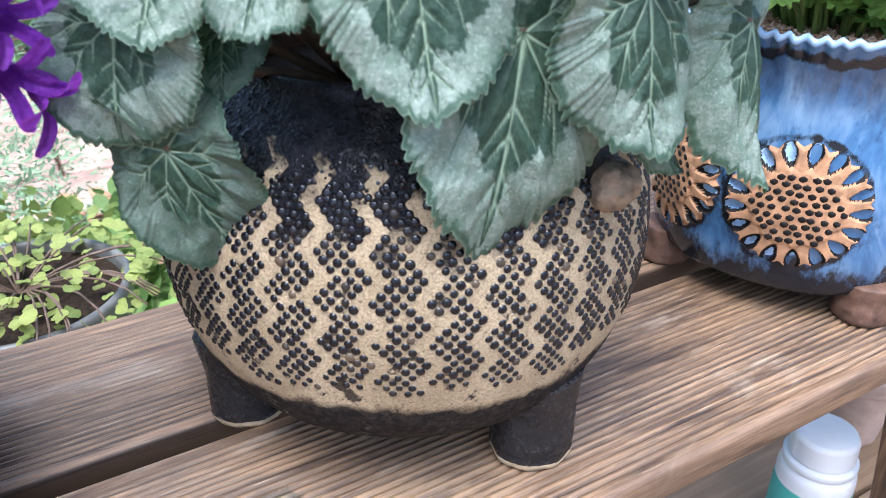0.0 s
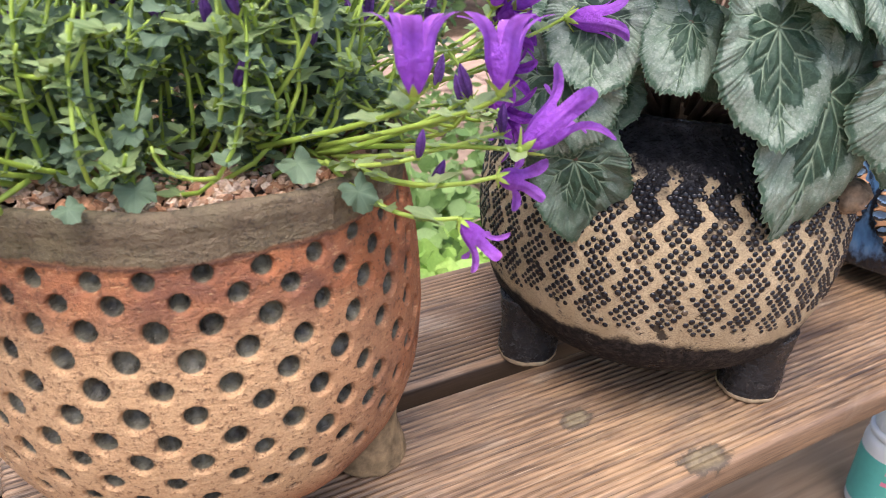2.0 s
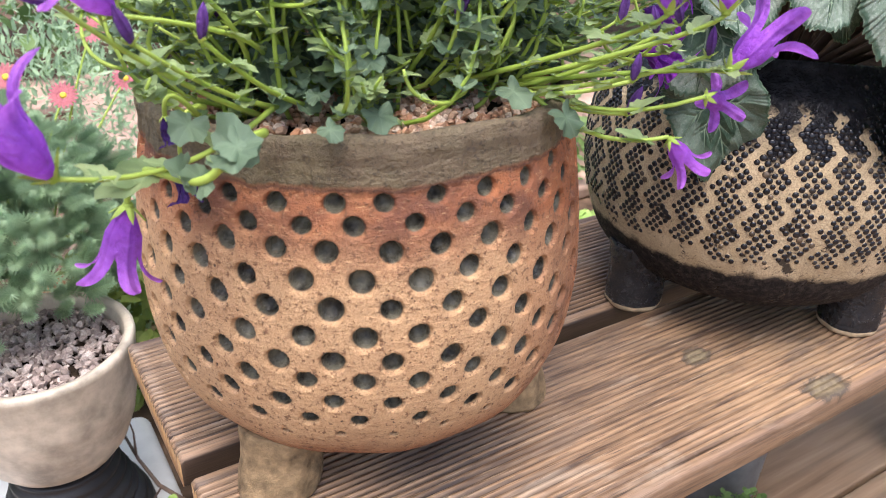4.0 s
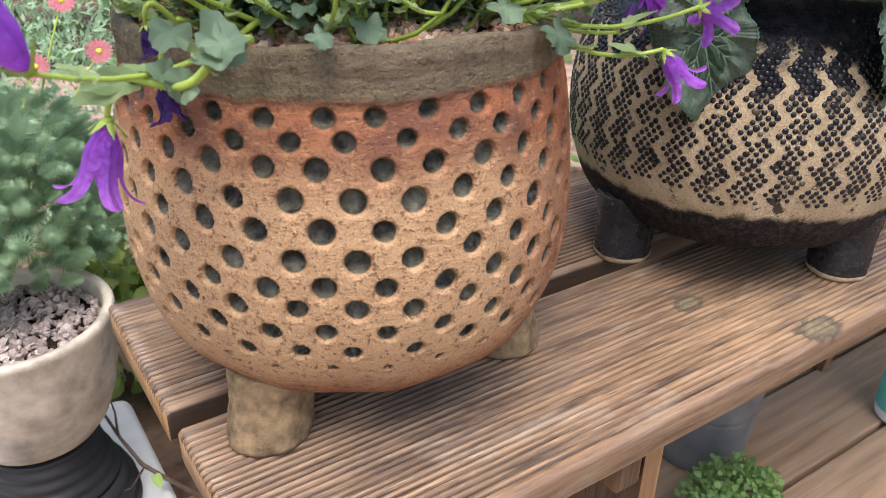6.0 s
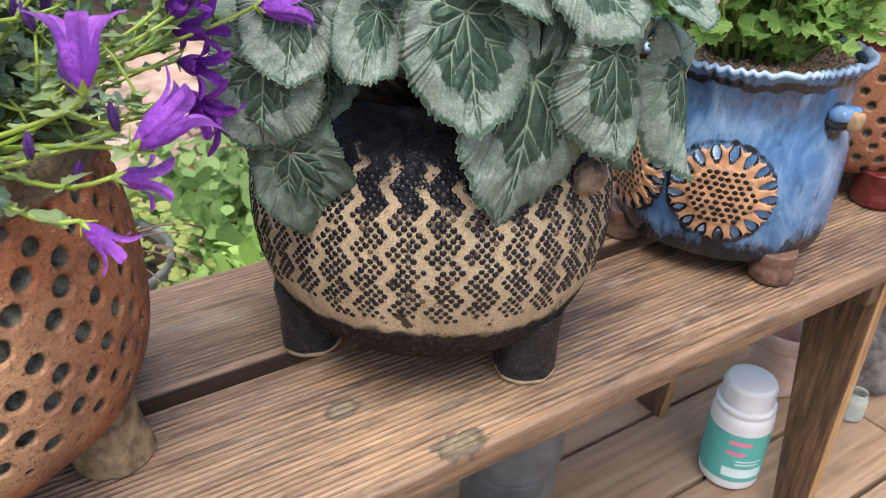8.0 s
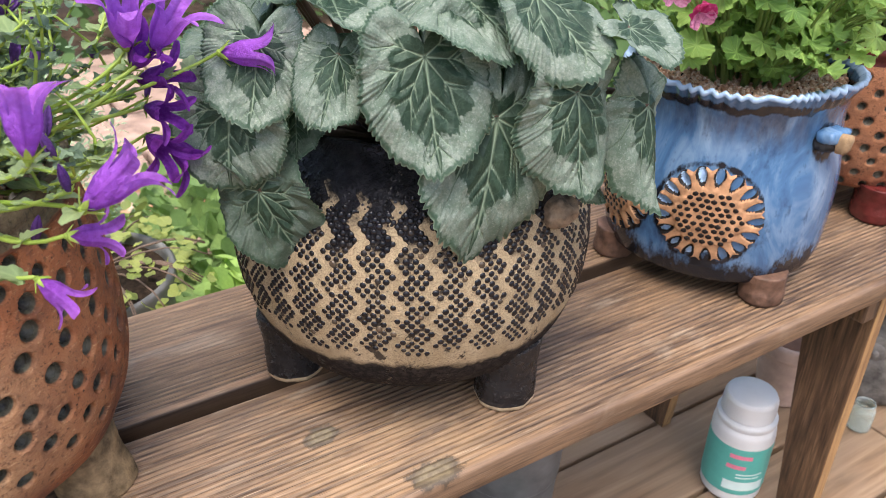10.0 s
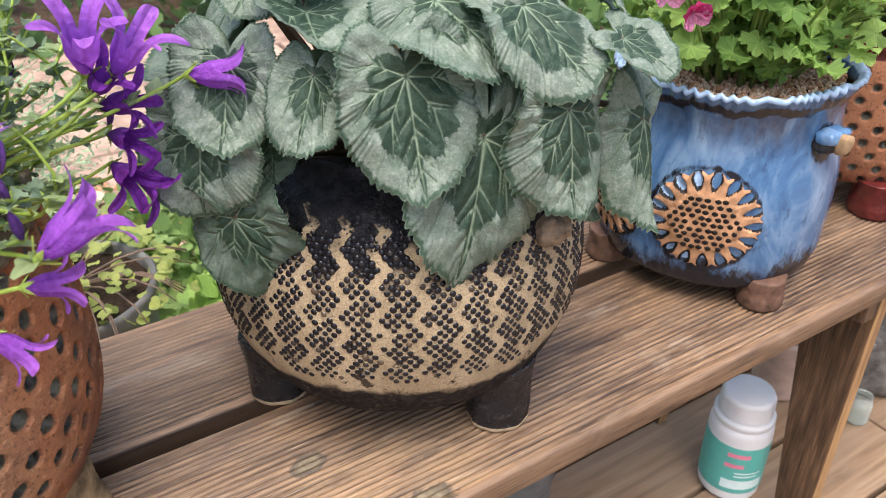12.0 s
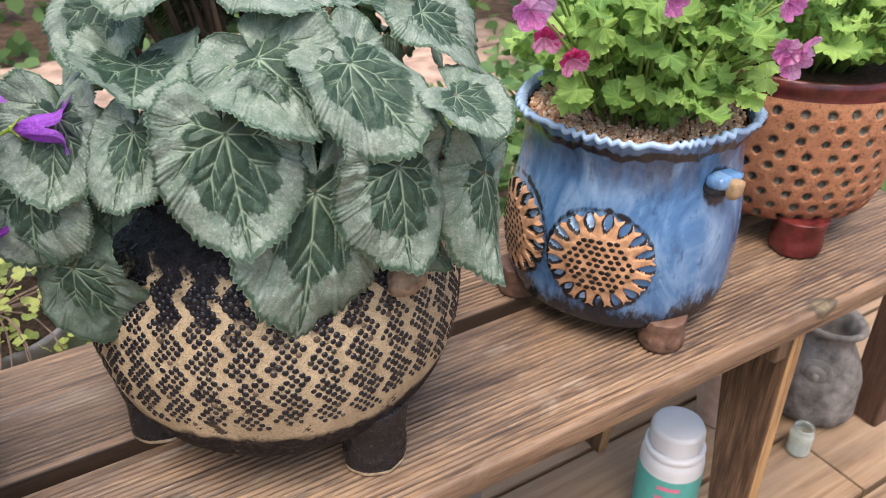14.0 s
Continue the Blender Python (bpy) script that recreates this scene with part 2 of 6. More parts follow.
def zigzag_material():
    """Sand clay with plain zigzag stripes between smudged ones; black glaze flows down from the rim."""
    m, nt, b = material("zigzag_stoneware", 0.6, 0.0, 0.17)
    v = coords(nt, "Object")
    _, black, base = attribute(nt, "glaze")
    u, w, _ = attribute(nt, "wrap")
    wobble = calc(nt, "MULTIPLY", calc(nt, "SUBTRACT", noisy(nt, v, 30.0, 2.0), 0.5), 0.10)
    zig = calc(nt, "DIVIDE", calc(nt, "PINGPONG", calc(nt, "ADD", w, 0.0013), ZIG_PERIOD / 2), ZIG_PERIOD / 2)
    column = calc(nt, "SUBTRACT", calc(nt, "MULTIPLY", calc(nt, "ADD", u, 120.6 / 360), 35.0), calc(nt, "SUBTRACT", calc(nt, "MULTIPLY", zig, 3.9 * 35 / 360), wobble))
    plainm = calc(nt, "GREATER_THAN", calc(nt, "ABSOLUTE", calc(nt, "SUBTRACT", calc(nt, "FRACT", calc(nt, "ADD", column, 0.5)), 0.5)), 0.325)
    grain = noisy(nt, v, 1000.0, 3.0, 0.7)
    mottle = noisy(nt, v, 45.0, 5.0, 0.6)
    sand = blend(nt, ramp(nt, mottle, [(0.35, 0.0), (0.7, 1.0)]), (0.43, 0.33, 0.20), (0.59, 0.465, 0.30))
    sand = blend(nt, ramp(nt, grain, [(0.40, 0.55), (0.56, 0.0)]), sand, (0.17, 0.11, 0.065))
    sand = blend(nt, ramp(nt, noisy(nt, v, 480.0, 4.0, 0.7), [(0.60, 0.0), (0.66, 0.8)]), sand, (0.06, 0.04, 0.03))
    tar = blend(nt, ramp(nt, noisy(nt, v, 160.0, 4.0), [(0.4, 0.0), (0.7, 1.0)]), (0.006, 0.006, 0.008), (0.022, 0.021, 0.024))
    fleck = noisy(nt, v, 75.0, 4.0, 0.7)
    mask = calc(nt, "MULTIPLY", ramp(nt, fleck, [(0.575, 0.0), (0.63, 0.9)]), calc(nt, "SUBTRACT", 1.0, plainm))
    col = blend(nt, mask, sand, tar)
    flow = calc(nt, "ADD", calc(nt, "SUBTRACT", black, calc(nt, "MULTIPLY", plainm, 0.42)), calc(nt, "MULTIPLY", calc(nt, "SUBTRACT", noisy(nt, v, 60.0, 5.0, 0.7), 0.5), 1.1))
    flowm = ramp(nt, flow, [(0.42, 0.0), (0.62, 1.0)])
    col = blend(nt, flowm, col, tar)
    low = calc(nt, "ADD", base, calc(nt, "MULTIPLY", calc(nt, "SUBTRACT", noisy(nt, v, 60.0, 5.0, 0.7), 0.5), 0.8))
    lowm = ramp(nt, low, [(0.40, 0.0), (0.60, 1.0)])
    col = blend(nt, lowm, col, blend(nt, ramp(nt, noisy(nt, v, 240.0, 4.0, 0.7), [(0.45, 0.0), (0.65, 1.0)]), (0.010, 0.008, 0.008), (0.045, 0.035, 0.029)))
    put(nt, b.inputs["Base Color"], col)
    gloss = calc(nt, "MAXIMUM", mask, flowm)
    put(nt, b.inputs["Roughness"], blend(nt, gloss, (0.78, 0.78, 0.78), (0.12, 0.12, 0.12)))
    speck = ramp(nt, noisy(nt, v, 520.0, 2.0), [(0.45, 0.0), (0.62, 1.0)])
    relief(nt, b, calc(nt, "ADD", 0.0, calc(nt, "ADD", calc(nt, "MULTIPLY", grain, calc(nt, "SUBTRACT", 0.45, calc(nt, "MULTIPLY", gloss, 0.35))), calc(nt, "MULTIPLY", speck, calc(nt, "MULTIPLY", flowm, 0.35)))), 1.0, 0.0019)
    return m


def bead_material():
    m, nt, b = material("black_glazed_beads", 0.14, 0.0, 0.42)
    tone = ramp(nt, per_island(nt), [(0.0, (0.004, 0.004, 0.006)), (0.88, (0.009, 0.0085, 0.011)), (0.95, (0.03, 0.024, 0.02)), (1.0, (0.12, 0.085, 0.055))])
    put(nt, b.inputs["Base Color"], tone)
    put(nt, b.inputs["Roughness"], ramp(nt, noisy(nt, coords(nt, "Object"), 300.0, 3.0), [(0.35, 0.07), (0.65, 0.20)]))
    relief(nt, b, noisy(nt, coords(nt, "Object"), 900.0, 3.0), 0.25, 0.0006)
    return m


def glaze_material(name, deep, mid, pale, rough=0.14):
    m, nt, b = material(name, rough, 0.0, 0.55)
    v = coords(nt, "Object", (1, 1, 0.55))
    n1 = noisy(nt, v, 26.0, 5.0, 0.6, 0.6)
    n2 = noisy(nt, v, 110.0, 4.0, 0.65)
    col = ramp(nt, n1, [(0.33, deep), (0.50, mid), (0.70, pale)])
    col = blend(nt, ramp(nt, n2, [(0.56, 0.0), (0.72, 0.55)]), col, tuple(c * 0.35 for c in deep))
    edge, dark, grey_bands = attribute(nt, "glaze")
    # streaky darker grey-blue where the third channel is high
    thin = calc(nt, "MULTIPLY", grey_bands, ramp(nt, noisy(nt, coords(nt, "Object", (70, 70, 16)), 1.0, 4.0, 0.6), [(0.32, 0.05), (0.62, 0.95)]))
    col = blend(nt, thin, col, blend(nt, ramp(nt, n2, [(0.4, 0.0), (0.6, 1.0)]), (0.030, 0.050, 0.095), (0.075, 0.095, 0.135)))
    # blue-black where the second channel is high, broken up by noise
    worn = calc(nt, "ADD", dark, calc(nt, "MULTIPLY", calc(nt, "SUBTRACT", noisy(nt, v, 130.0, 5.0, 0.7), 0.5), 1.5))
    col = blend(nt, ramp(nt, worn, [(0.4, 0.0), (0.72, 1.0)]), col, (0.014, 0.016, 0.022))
    pale_edge = calc(nt, "ADD", edge, calc(nt, "MULTIPLY", calc(nt, "SUBTRACT", n2, 0.5), 0.7))
    col = blend(nt, ramp(nt, pale_edge, [(0.45, 0.0), (0.80, 0.6)]), col, (0.42, 0.56, 0.74))
    put(nt, b.inputs["Base Color"], col)
    relief(nt, b, calc(nt, "ADD", n1, calc(nt, "MULTIPLY", n2, 0.3)), 0.22, 0.003)
    return m


def plain_material(name, colour, rough=0.6, vary=0.25, scale=60.0, spec=0.5, bump=0.25, metal=0.0):
    m, nt, b = material(name, rough, metal, spec)
    v = coords(nt, "Object")
    n = noisy(nt, v, scale, 5.0, 0.6)
    lo, hi = tuple(c * (1 - vary) for c in colour), tuple(min(1.0, c * (1 + vary)) for c in colour)
    put(nt, b.inputs["Base Color"], ramp(nt, n, [(0.3, lo), (0.7, hi)]))
    relief(nt, b, noisy(nt, v, scale * 6, 4.0, 0.65), bump, 0.001)
    return m


def leafy_material(name, dark, light, rough=0.5, through=0.25, spec=0.35):
    """Foliage whose tone changes from leaf to leaf."""
    m, nt, b = material(name, rough, 0.0, spec)
    v = coords(nt, "Object")
    r = calc(nt, "ADD", calc(nt, "MULTIPLY", per_object(nt), 0.55), calc(nt, "MULTIPLY", per_island(nt), 0.45))
    col = ramp(nt, r, [(0.1, dark), (0.9, light)])
    vein, edge, _ = attribute(nt, "leaf")
    col = blend(nt, calc(nt, "MULTIPLY", vein, 0.22), col, tuple(min(1.0, c * 1.5 + 0.03) for c in light))
    col = blend(nt, ramp(nt, noisy(nt, v, 240.0, 3.0), [(0.4, 0.25), (0.65, 0.0)]), col, tuple(c * 0.6 for c in dark))
    put(nt, b.inputs["Base Color"], col)
    thin = nt.nodes.new("ShaderNodeBsdfTranslucent")
    put(nt, thin.inputs[0], blend(nt, 0.5, col, tuple(min(1.0, c * 1.6) for c in light)))
    add = nt.nodes.new("ShaderNodeMixShader")
    add.inputs[0].default_value = through
    nt.links.new(b.outputs[0], add.inputs[1]), nt.links.new(thin.outputs[0], add.inputs[2])
    nt.links.new(add.outputs[0], nt.nodes["Material Output"].inputs[0])
    relief(nt, b, noisy(nt, v, 420.0, 3.0), 0.3, 0.0008)
    return m


def cyclamen_material(name, dull=0.0):
    m, nt, b = material(name, 0.55, 0.0, 0.35)
    v = coords(nt, "Object")
    silver, vein, edge = attribute(nt, "leaf")
    blot = noisy(nt, v, 210.0, 4.0, 0.65)
    green = blend(nt, ramp(nt, blot, [(0.35, 0.0), (0.65, 1.0)]), (0.014, 0.036, 0.023), (0.036, 0.070, 0.044))
    frost = blend(nt, ramp(nt, noisy(nt, v, 95.0, 4.0), [(0.35, 0.0), (0.65, 1.0)]), (0.122, 0.168, 0.126), (0.275, 0.322, 0.268))
    frost = blend(nt, ramp(nt, noisy(nt, v, 420.0, 4.0, 0.7), [(0.42, 0.45), (0.56, 0.0)]), frost, (0.085, 0.14, 0.095))
    frost = blend(nt, ramp(nt, noisy(nt, v, 1300.0, 3.0, 0.7), [(0.36, 0.5), (0.50, 0.0)]), frost, (0.10, 0.15, 0.11))
    frost = blend(nt, ramp(nt, noisy(nt, v, 800.0, 3.0, 0.7), [(0.56, 0.0), (0.70, 0.6)]), frost, (0.42, 0.48, 0.43))
    s = calc(nt, "ADD", silver, calc(nt, "ADD", calc(nt, "MULTIPLY", calc(nt, "SUBTRACT", blot, 0.5), 0.55), calc(nt, "MULTIPLY", calc(nt, "SUBTRACT", noisy(nt, v, 75.0, 3.0), 0.5), 1.3)))
    col = blend(nt, ramp(nt, s, [(0.42, 0.0), (0.56, 1.0 - dull)]), green, frost)
    e = calc(nt, "ADD", edge, calc(nt, "MULTIPLY", calc(nt, "SUBTRACT", noisy(nt, v, 330.0, 3.0), 0.5), 0.9))
    col = blend(nt, ramp(nt, e, [(0.36, 0.0), (0.62, 0.9)]), col, (0.032, 0.072, 0.044))
    net = nt.nodes.new("ShaderNodeTexVoronoi")
    net.feature = "DISTANCE_TO_EDGE"
    put(nt, net.inputs["Vector"], blend(nt, 0.012, v, noisy_colour(nt, v, 160.0), "ADD")), put(nt, net.inputs["Scale"], 130.0)
    mesh_line = ramp(nt, net.outputs["Distance"], [(0.0, 0.26), (0.09, 0.0)])
    col = blend(nt, mesh_line, col, (0.10, 0.165, 0.105))
    col = blend(nt, calc(nt, "MULTIPLY", vein, 0.72), col, (0.36, 0.47, 0.33))
    put(nt, b.inputs["Base Color"], col)
    thin = nt.nodes.new("ShaderNodeBsdfTranslucent")
    put(nt, thin.inputs[0], (0.10, 0.22, 0.08))
    add = nt.nodes.new("ShaderNodeMixShader")
    add.inputs[0].default_value = 0.12
    nt.links.new(b.outputs[0], add.inputs[1]), nt.links.new(thin.outputs[0], add.inputs[2])
    nt.links.new(add.outputs[0], nt.nodes["Material Output"].inputs[0])
    relief(nt, b, calc(nt, "ADD", calc(nt, "MULTIPLY", vein, 1.2), calc(nt, "ADD", calc(nt, "MULTIPLY", noisy(nt, v, 620.0, 3.0), 0.7), calc(nt, "MULTIPLY", mesh_line, -0.45))), 0.6, 0.0014)
    return m


def petal_material(name, deep, light, rough=0.5):
    m, nt, b = material(name, rough, 0.0, 0.3)
    tip, line, _ = attribute(nt, "leaf")
    col = blend(nt, tip, deep, light)
    col = blend(nt, calc(nt, "MULTIPLY", line, 0.45), col, tuple(c * 0.55 for c in deep))
    col = blend(nt, calc(nt, "MULTIPLY", per_object(nt), 0.35), col, deep)
    fleck = noisy(nt, coords(nt, "Object"), 7.0, 5.0, 0.65)
    col = blend(nt, ramp(nt, fleck, [(0.36, 0.45), (0.50, 0.0)]), col, tuple(c * 0.6 for c in deep))
    col = blend(nt, ramp(nt, fleck, [(0.54, 0.0), (0.72, 0.45)]), col, tuple(min(1.0, c * 1.15 + 0.06) for c in light))
    put(nt, b.inputs["Base Color"], col)
    thin = nt.nodes.new("ShaderNodeBsdfTranslucent")
    put(nt, thin.inputs[0], col)
    relief(nt, b, calc(nt, "ADD", fleck, line), 0.5, 0.05)
    add = nt.nodes.new("ShaderNodeMixShader")
    add.inputs[0].default_value = 0.42
    nt.links.new(b.outputs[0], add.inputs[1]), nt.links.new(thin.outputs[0], add.inputs[2])
    nt.links.new(add.outputs[0], nt.nodes["Material Output"].inputs[0])
    return m


def gravel_material(name, a, b_, c):
    m, nt, b = material(name, 0.85, 0.0, 0.2)
    col = ramp(nt, per_island(nt), [(0.1, a), (0.5, b_), (0.9, c)])
    n = noisy(nt, coords(nt, "Object"), 700.0, 3.0)
    put(nt, b.inputs["Base Color"], blend(nt, ramp(nt, n, [(0.4, 0.4), (0.6, 0.0)]), col, tuple(x * 0.5 for x in a)))
    relief(nt, b, n, 0.4, 0.0008)
    return m


KNOTS = [(0.341, 0.079, 0.013, 0.009), (0.392, 0.010, 0.020, 0.011), (0.903, 0.004, 0.016, 0.012), (0.86, 0.085, 0.014, 0.007)]
M_PLANK = wood_material("oiled_grooved_plank", (0.365, 0.230, 0.134), (0.255, 0.155, 0.087), (0.052, 0.029, 0.018), KNOTS, True)
M_LEG = wood_material("oiled_leg_wood", (0.20, 0.115, 0.062), (0.10, 0.054, 0.030), (0.028, 0.016, 0.010), (), False, True)
M_SAWN = wood_material("sawn_edge_wood", (0.46, 0.27, 0.11), (0.36, 0.20, 0.085), (0.16, 0.085, 0.04), (), False, True)
M_DECK = deck_material()
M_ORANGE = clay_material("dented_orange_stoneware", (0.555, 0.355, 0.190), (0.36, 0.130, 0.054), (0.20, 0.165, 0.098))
M_ORANGE_FOOT = plain_material("olive_stoneware", (0.232, 0.158, 0.084), 0.8, 0.65, 95.0, 0.3, 0.9)
M_ZIG = zigzag_material()
M_BEAD = bead_material()
M_TAR = plain_material("black_glaze", (0.0075, 0.007, 0.0085), 0.22, 0.8, 420.0, 0.5, 1.0)
M_SAND = plain_material("bare_sand_clay", (0.46, 0.35, 0.22), 0.8, 0.25, 160.0, 0.3, 0.5)
M_TANEND = plain_material("bare_tan_clay", (0.34, 0.225, 0.125), 0.8, 0.3, 120.0, 0.3, 0.5)
M_LIP = plain_material("brown_clay_lip", (0.10, 0.050, 0.032), 0.6, 0.35, 90.0, 0.4, 0.4)
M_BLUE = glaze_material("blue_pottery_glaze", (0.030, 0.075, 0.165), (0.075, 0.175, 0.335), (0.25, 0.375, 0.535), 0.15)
M_BLUE_FOOT = plain_material("brown_stoneware", (0.13, 0.070, 0.046), 0.6, 0.55, 80.0, 0.4, 0.5)
M_TERRA = plain_material("carved_terracotta", (0.45, 0.245, 0.130), 0.75, 0.40, 110.0, 0.3, 0.5)
M_SEED = plain_material("black_dots", (0.016, 0.013, 0.012), 0.5, 0.4, 200.0, 0.2, 0.2)
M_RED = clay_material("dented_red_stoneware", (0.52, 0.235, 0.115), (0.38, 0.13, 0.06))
M_REDGLAZE = plain_material("oxblood_glaze", (0.105, 0.018, 0.016), 0.25, 0.5, 60.0, 0.5, 0.3)
M_CREAM = plain_material("cream_crackle_glaze", (0.44, 0.385, 0.31), 0.45, 0.42, 34.0, 0.5, 0.5)
M_BLACKPLASTIC = plain_material("black_plastic", (0.02, 0.02, 0.022), 0.5, 0.3, 40.0, 0.4, 0.3)
M_GREYPLASTIC = plain_material("grey_galvanised", (0.14, 0.14, 0.137), 0.45, 0.3, 30.0, 0.5, 0.3)
M_PALESTONE = plain_material("pale_stone", (0.62, 0.62, 0.60), 0.8, 0.12, 20.0, 0.3, 0.3)
M_SOIL = plain_material("dark_soil", (0.035, 0.024, 0.017), 0.95, 0.6, 160.0, 0.1, 1.0)
M_GROUND = plain_material("garden_soil", (0.13, 0.085, 0.06), 0.95, 0.55, 25.0, 0.1, 0.8)
M_GRIT = gravel_material("pink_granite_grit", (0.50, 0.26, 0.15), (0.68, 0.44, 0.29), (0.82, 0.66, 0.52))
M_GRIT2 = gravel_material("grey_pumice_grit", (0.24, 0.19, 0.17), (0.38, 0.31, 0.28), (0.52, 0.45, 0.41))
M_CYC = cyclamen_material("cyclamen_leaf")
# less silver for low and inner leaves: their shade put into the colour
M_CYC_SHADED = cyclamen_material("cyclamen_leaf_shaded", 0.5)
M_CYC_STEM = plain_material("cyclamen_stalk", (0.13, 0.085, 0.06), 0.5, 0.4, 90.0, 0.4, 0.2)
M_BELLLEAF = leafy_material("bellflower_leaf", (0.140, 0.220, 0.095), (0.37, 0.475, 0.215), 0.5, 0.32)
M_BELLTEAL = leafy_material("bellflower_round_leaf", (0.068, 0.118, 0.078), (0.205, 0.292, 0.180), 0.5, 0.24)
M_WILT = petal_material("wilted_petal", (0.035, 0.012, 0.10), (0.10, 0.04, 0.28))
M_BELLSTEM = leafy_material("bellflower_stem", (0.27, 0.40, 0.055), (0.47, 0.60, 0.13), 0.45, 0.2)
M_PETAL = petal_material("purple_petal", (0.39, 0.088, 0.66), (0.56, 0.205, 0.83))
M_PETAL_DARK = petal_material("dark_purple_petal", (0.17, 0.022, 0.33), (0.37, 0.07, 0.62))
M_BUD = petal_material("violet_bud", (0.15, 0.065, 0.27), (0.29, 0.115, 0.52))
M_GERLEAF = leafy_material("geranium_leaf", (0.085, 0.190, 0.038), (0.45, 0.65, 0.17), 0.5, 0.28)
M_GERSTEM = leafy_material("geranium_stem", (0.14, 0.22, 0.05), (0.26, 0.36, 0.10), 0.5, 0.2)
M_PINK = petal_material("pink_petal", (0.66, 0.03, 0.20), (0.88, 0.42, 0.66))
M_PALEPINK = petal_material("pale_pink_petal", (0.74, 0.22, 0.55), (0.86, 0.50, 0.74))
M_PEACH = petal_material("coral_petal", (0.74, 0.22, 0.27), (0.84, 0.36, 0.40))
M_JENNY = leafy_material("golden_creeper_leaf", (0.13, 0.19, 0.045), (0.43, 0.47, 0.135), 0.5, 0.3)
M_SEDUM = leafy_material("blue_green_sprig", (0.18, 0.29, 0.165), (0.42, 0.56, 0.36), 0.6, 0.3)
M_HEDGE = leafy_material("hedge_leaf", (0.07, 0.15, 0.05), (0.27, 0.40, 0.13), 0.55, 0.3)
M_WHITE = plain_material("white_plastic", (0.70, 0.70, 0.70), 0.35, 0.04, 40.0, 0.5, 0.1)
M_TEAL = plain_material("teal_label", (0.10, 0.42, 0.36), 0.45, 0.08, 60.0, 0.4, 0.05)
M_PINKINK = plain_material("pink_print", (0.75, 0.22, 0.32), 0.5, 0.08, 60.0, 0.4, 0.05)
M_PALEINK = plain_material("pale_print", (0.62, 0.76, 0.74), 0.5, 0.06, 60.0, 0.4, 0.05)
M_BLUEPALE = plain_material("pale_blue_glaze", (0.32, 0.47, 0.68), 0.12, 0.45, 120.0, 0.55, 0.1)

# ---- mesh helpers ----
rng = np.random.default_rng(7)


def thing(name, place, label, category, group="", kind=""):
    e = new(name)
    e.empty_display_size = 0.02
    e.location = place
    return tagged(e, label, category, group, kind)


def hang(ob, parent):
    """Parent ob so that its own coordinates stay those of the world (or of the part it belongs to)."""
    if parent is not None:
        ob.parent = parent
        if parent.type == "EMPTY":
            ob.matrix_parent_inverse = Matrix.Translation(-Vector(parent.location))
    return ob


def solid(name, verts, faces, mat, parent=None, label="", smooth=True, attr=None, attr_name="glaze", mats=None, index=None, wrap=None):
    me = bpy.data.meshes.new(name)
    me.from_pydata([tuple(v) for v in verts], [], [tuple(f) for f in faces])
    me.materials.append(mat)
    for extra in mats or ():
        me.materials.append(extra)
    if index is not None:
        me.polygons.foreach_set("material_index", np.asarray(index, dtype=np.int32))
    me.polygons.foreach_set("use_smooth", np.full(len(me.polygons), smooth))
    if attr is not None:
        a = me.color_attributes.new(attr_name, "FLOAT_COLOR", "POINT")
        flat = np.ones((len(verts), 4), dtype=np.float32)
        flat[:, :3] = attr
        a.data.foreach_set("color", flat.ravel())
    if wrap is not None:
        a = me.color_attributes.new("wrap", "FLOAT_COLOR", "POINT")
        flat = np.ones((len(verts), 4), dtype=np.float32)
        flat[:, :3] = wrap
        a.data.foreach_set("color", flat.ravel())
    me.update()
    ob = hang(new(name, me), parent)
    return tagged(ob, label) if label else ob


def part(name, bm, mat, parent=None, label="", smooth=False):
    me = bpy.data.meshes.new(name)
    bm.to_mesh(me)
    bm.free()
    me.materials.append(mat)
    me.polygons.foreach_set("use_smooth", np.full(len(me.polygons), smooth))
    ob = hang(new(name, me), parent)
    return tagged(ob, label) if label else ob


def placed(name, mesh, m, parent, label=""):
    """An object of its own on a shared mesh."""
    ob = hang(new(name, mesh), parent)
    ob.matrix_basis = m
    return tagged(ob, label) if label else ob


def box(x0, x1, y0, y1, z0, z1, bevel=0.002, segments=2):
    bm = bmesh.new()
    bmesh.ops.create_cube(bm, size=1.0, matrix=Matrix.Translation(((x0 + x1) / 2, (y0 + y1) / 2, (z0 + z1) / 2)) @ Matrix.Diagonal((x1 - x0, y1 - y0, z1 - z0, 1)))
    if bevel:
        bmesh.ops.bevel(bm, geom=bm.edges[:], offset=bevel, segments=segments, affect="EDGES", profile=0.5)
    return bm


def grid_faces(rows, cols, wrap=False):
    f = []
    for i in range(rows - 1):
        for j in range(cols if wrap else cols - 1):
            k = (j + 1) % cols
            f.append((i * cols + j, i * cols + k, (i + 1) * cols + k, (i + 1) * cols + j))
    return f


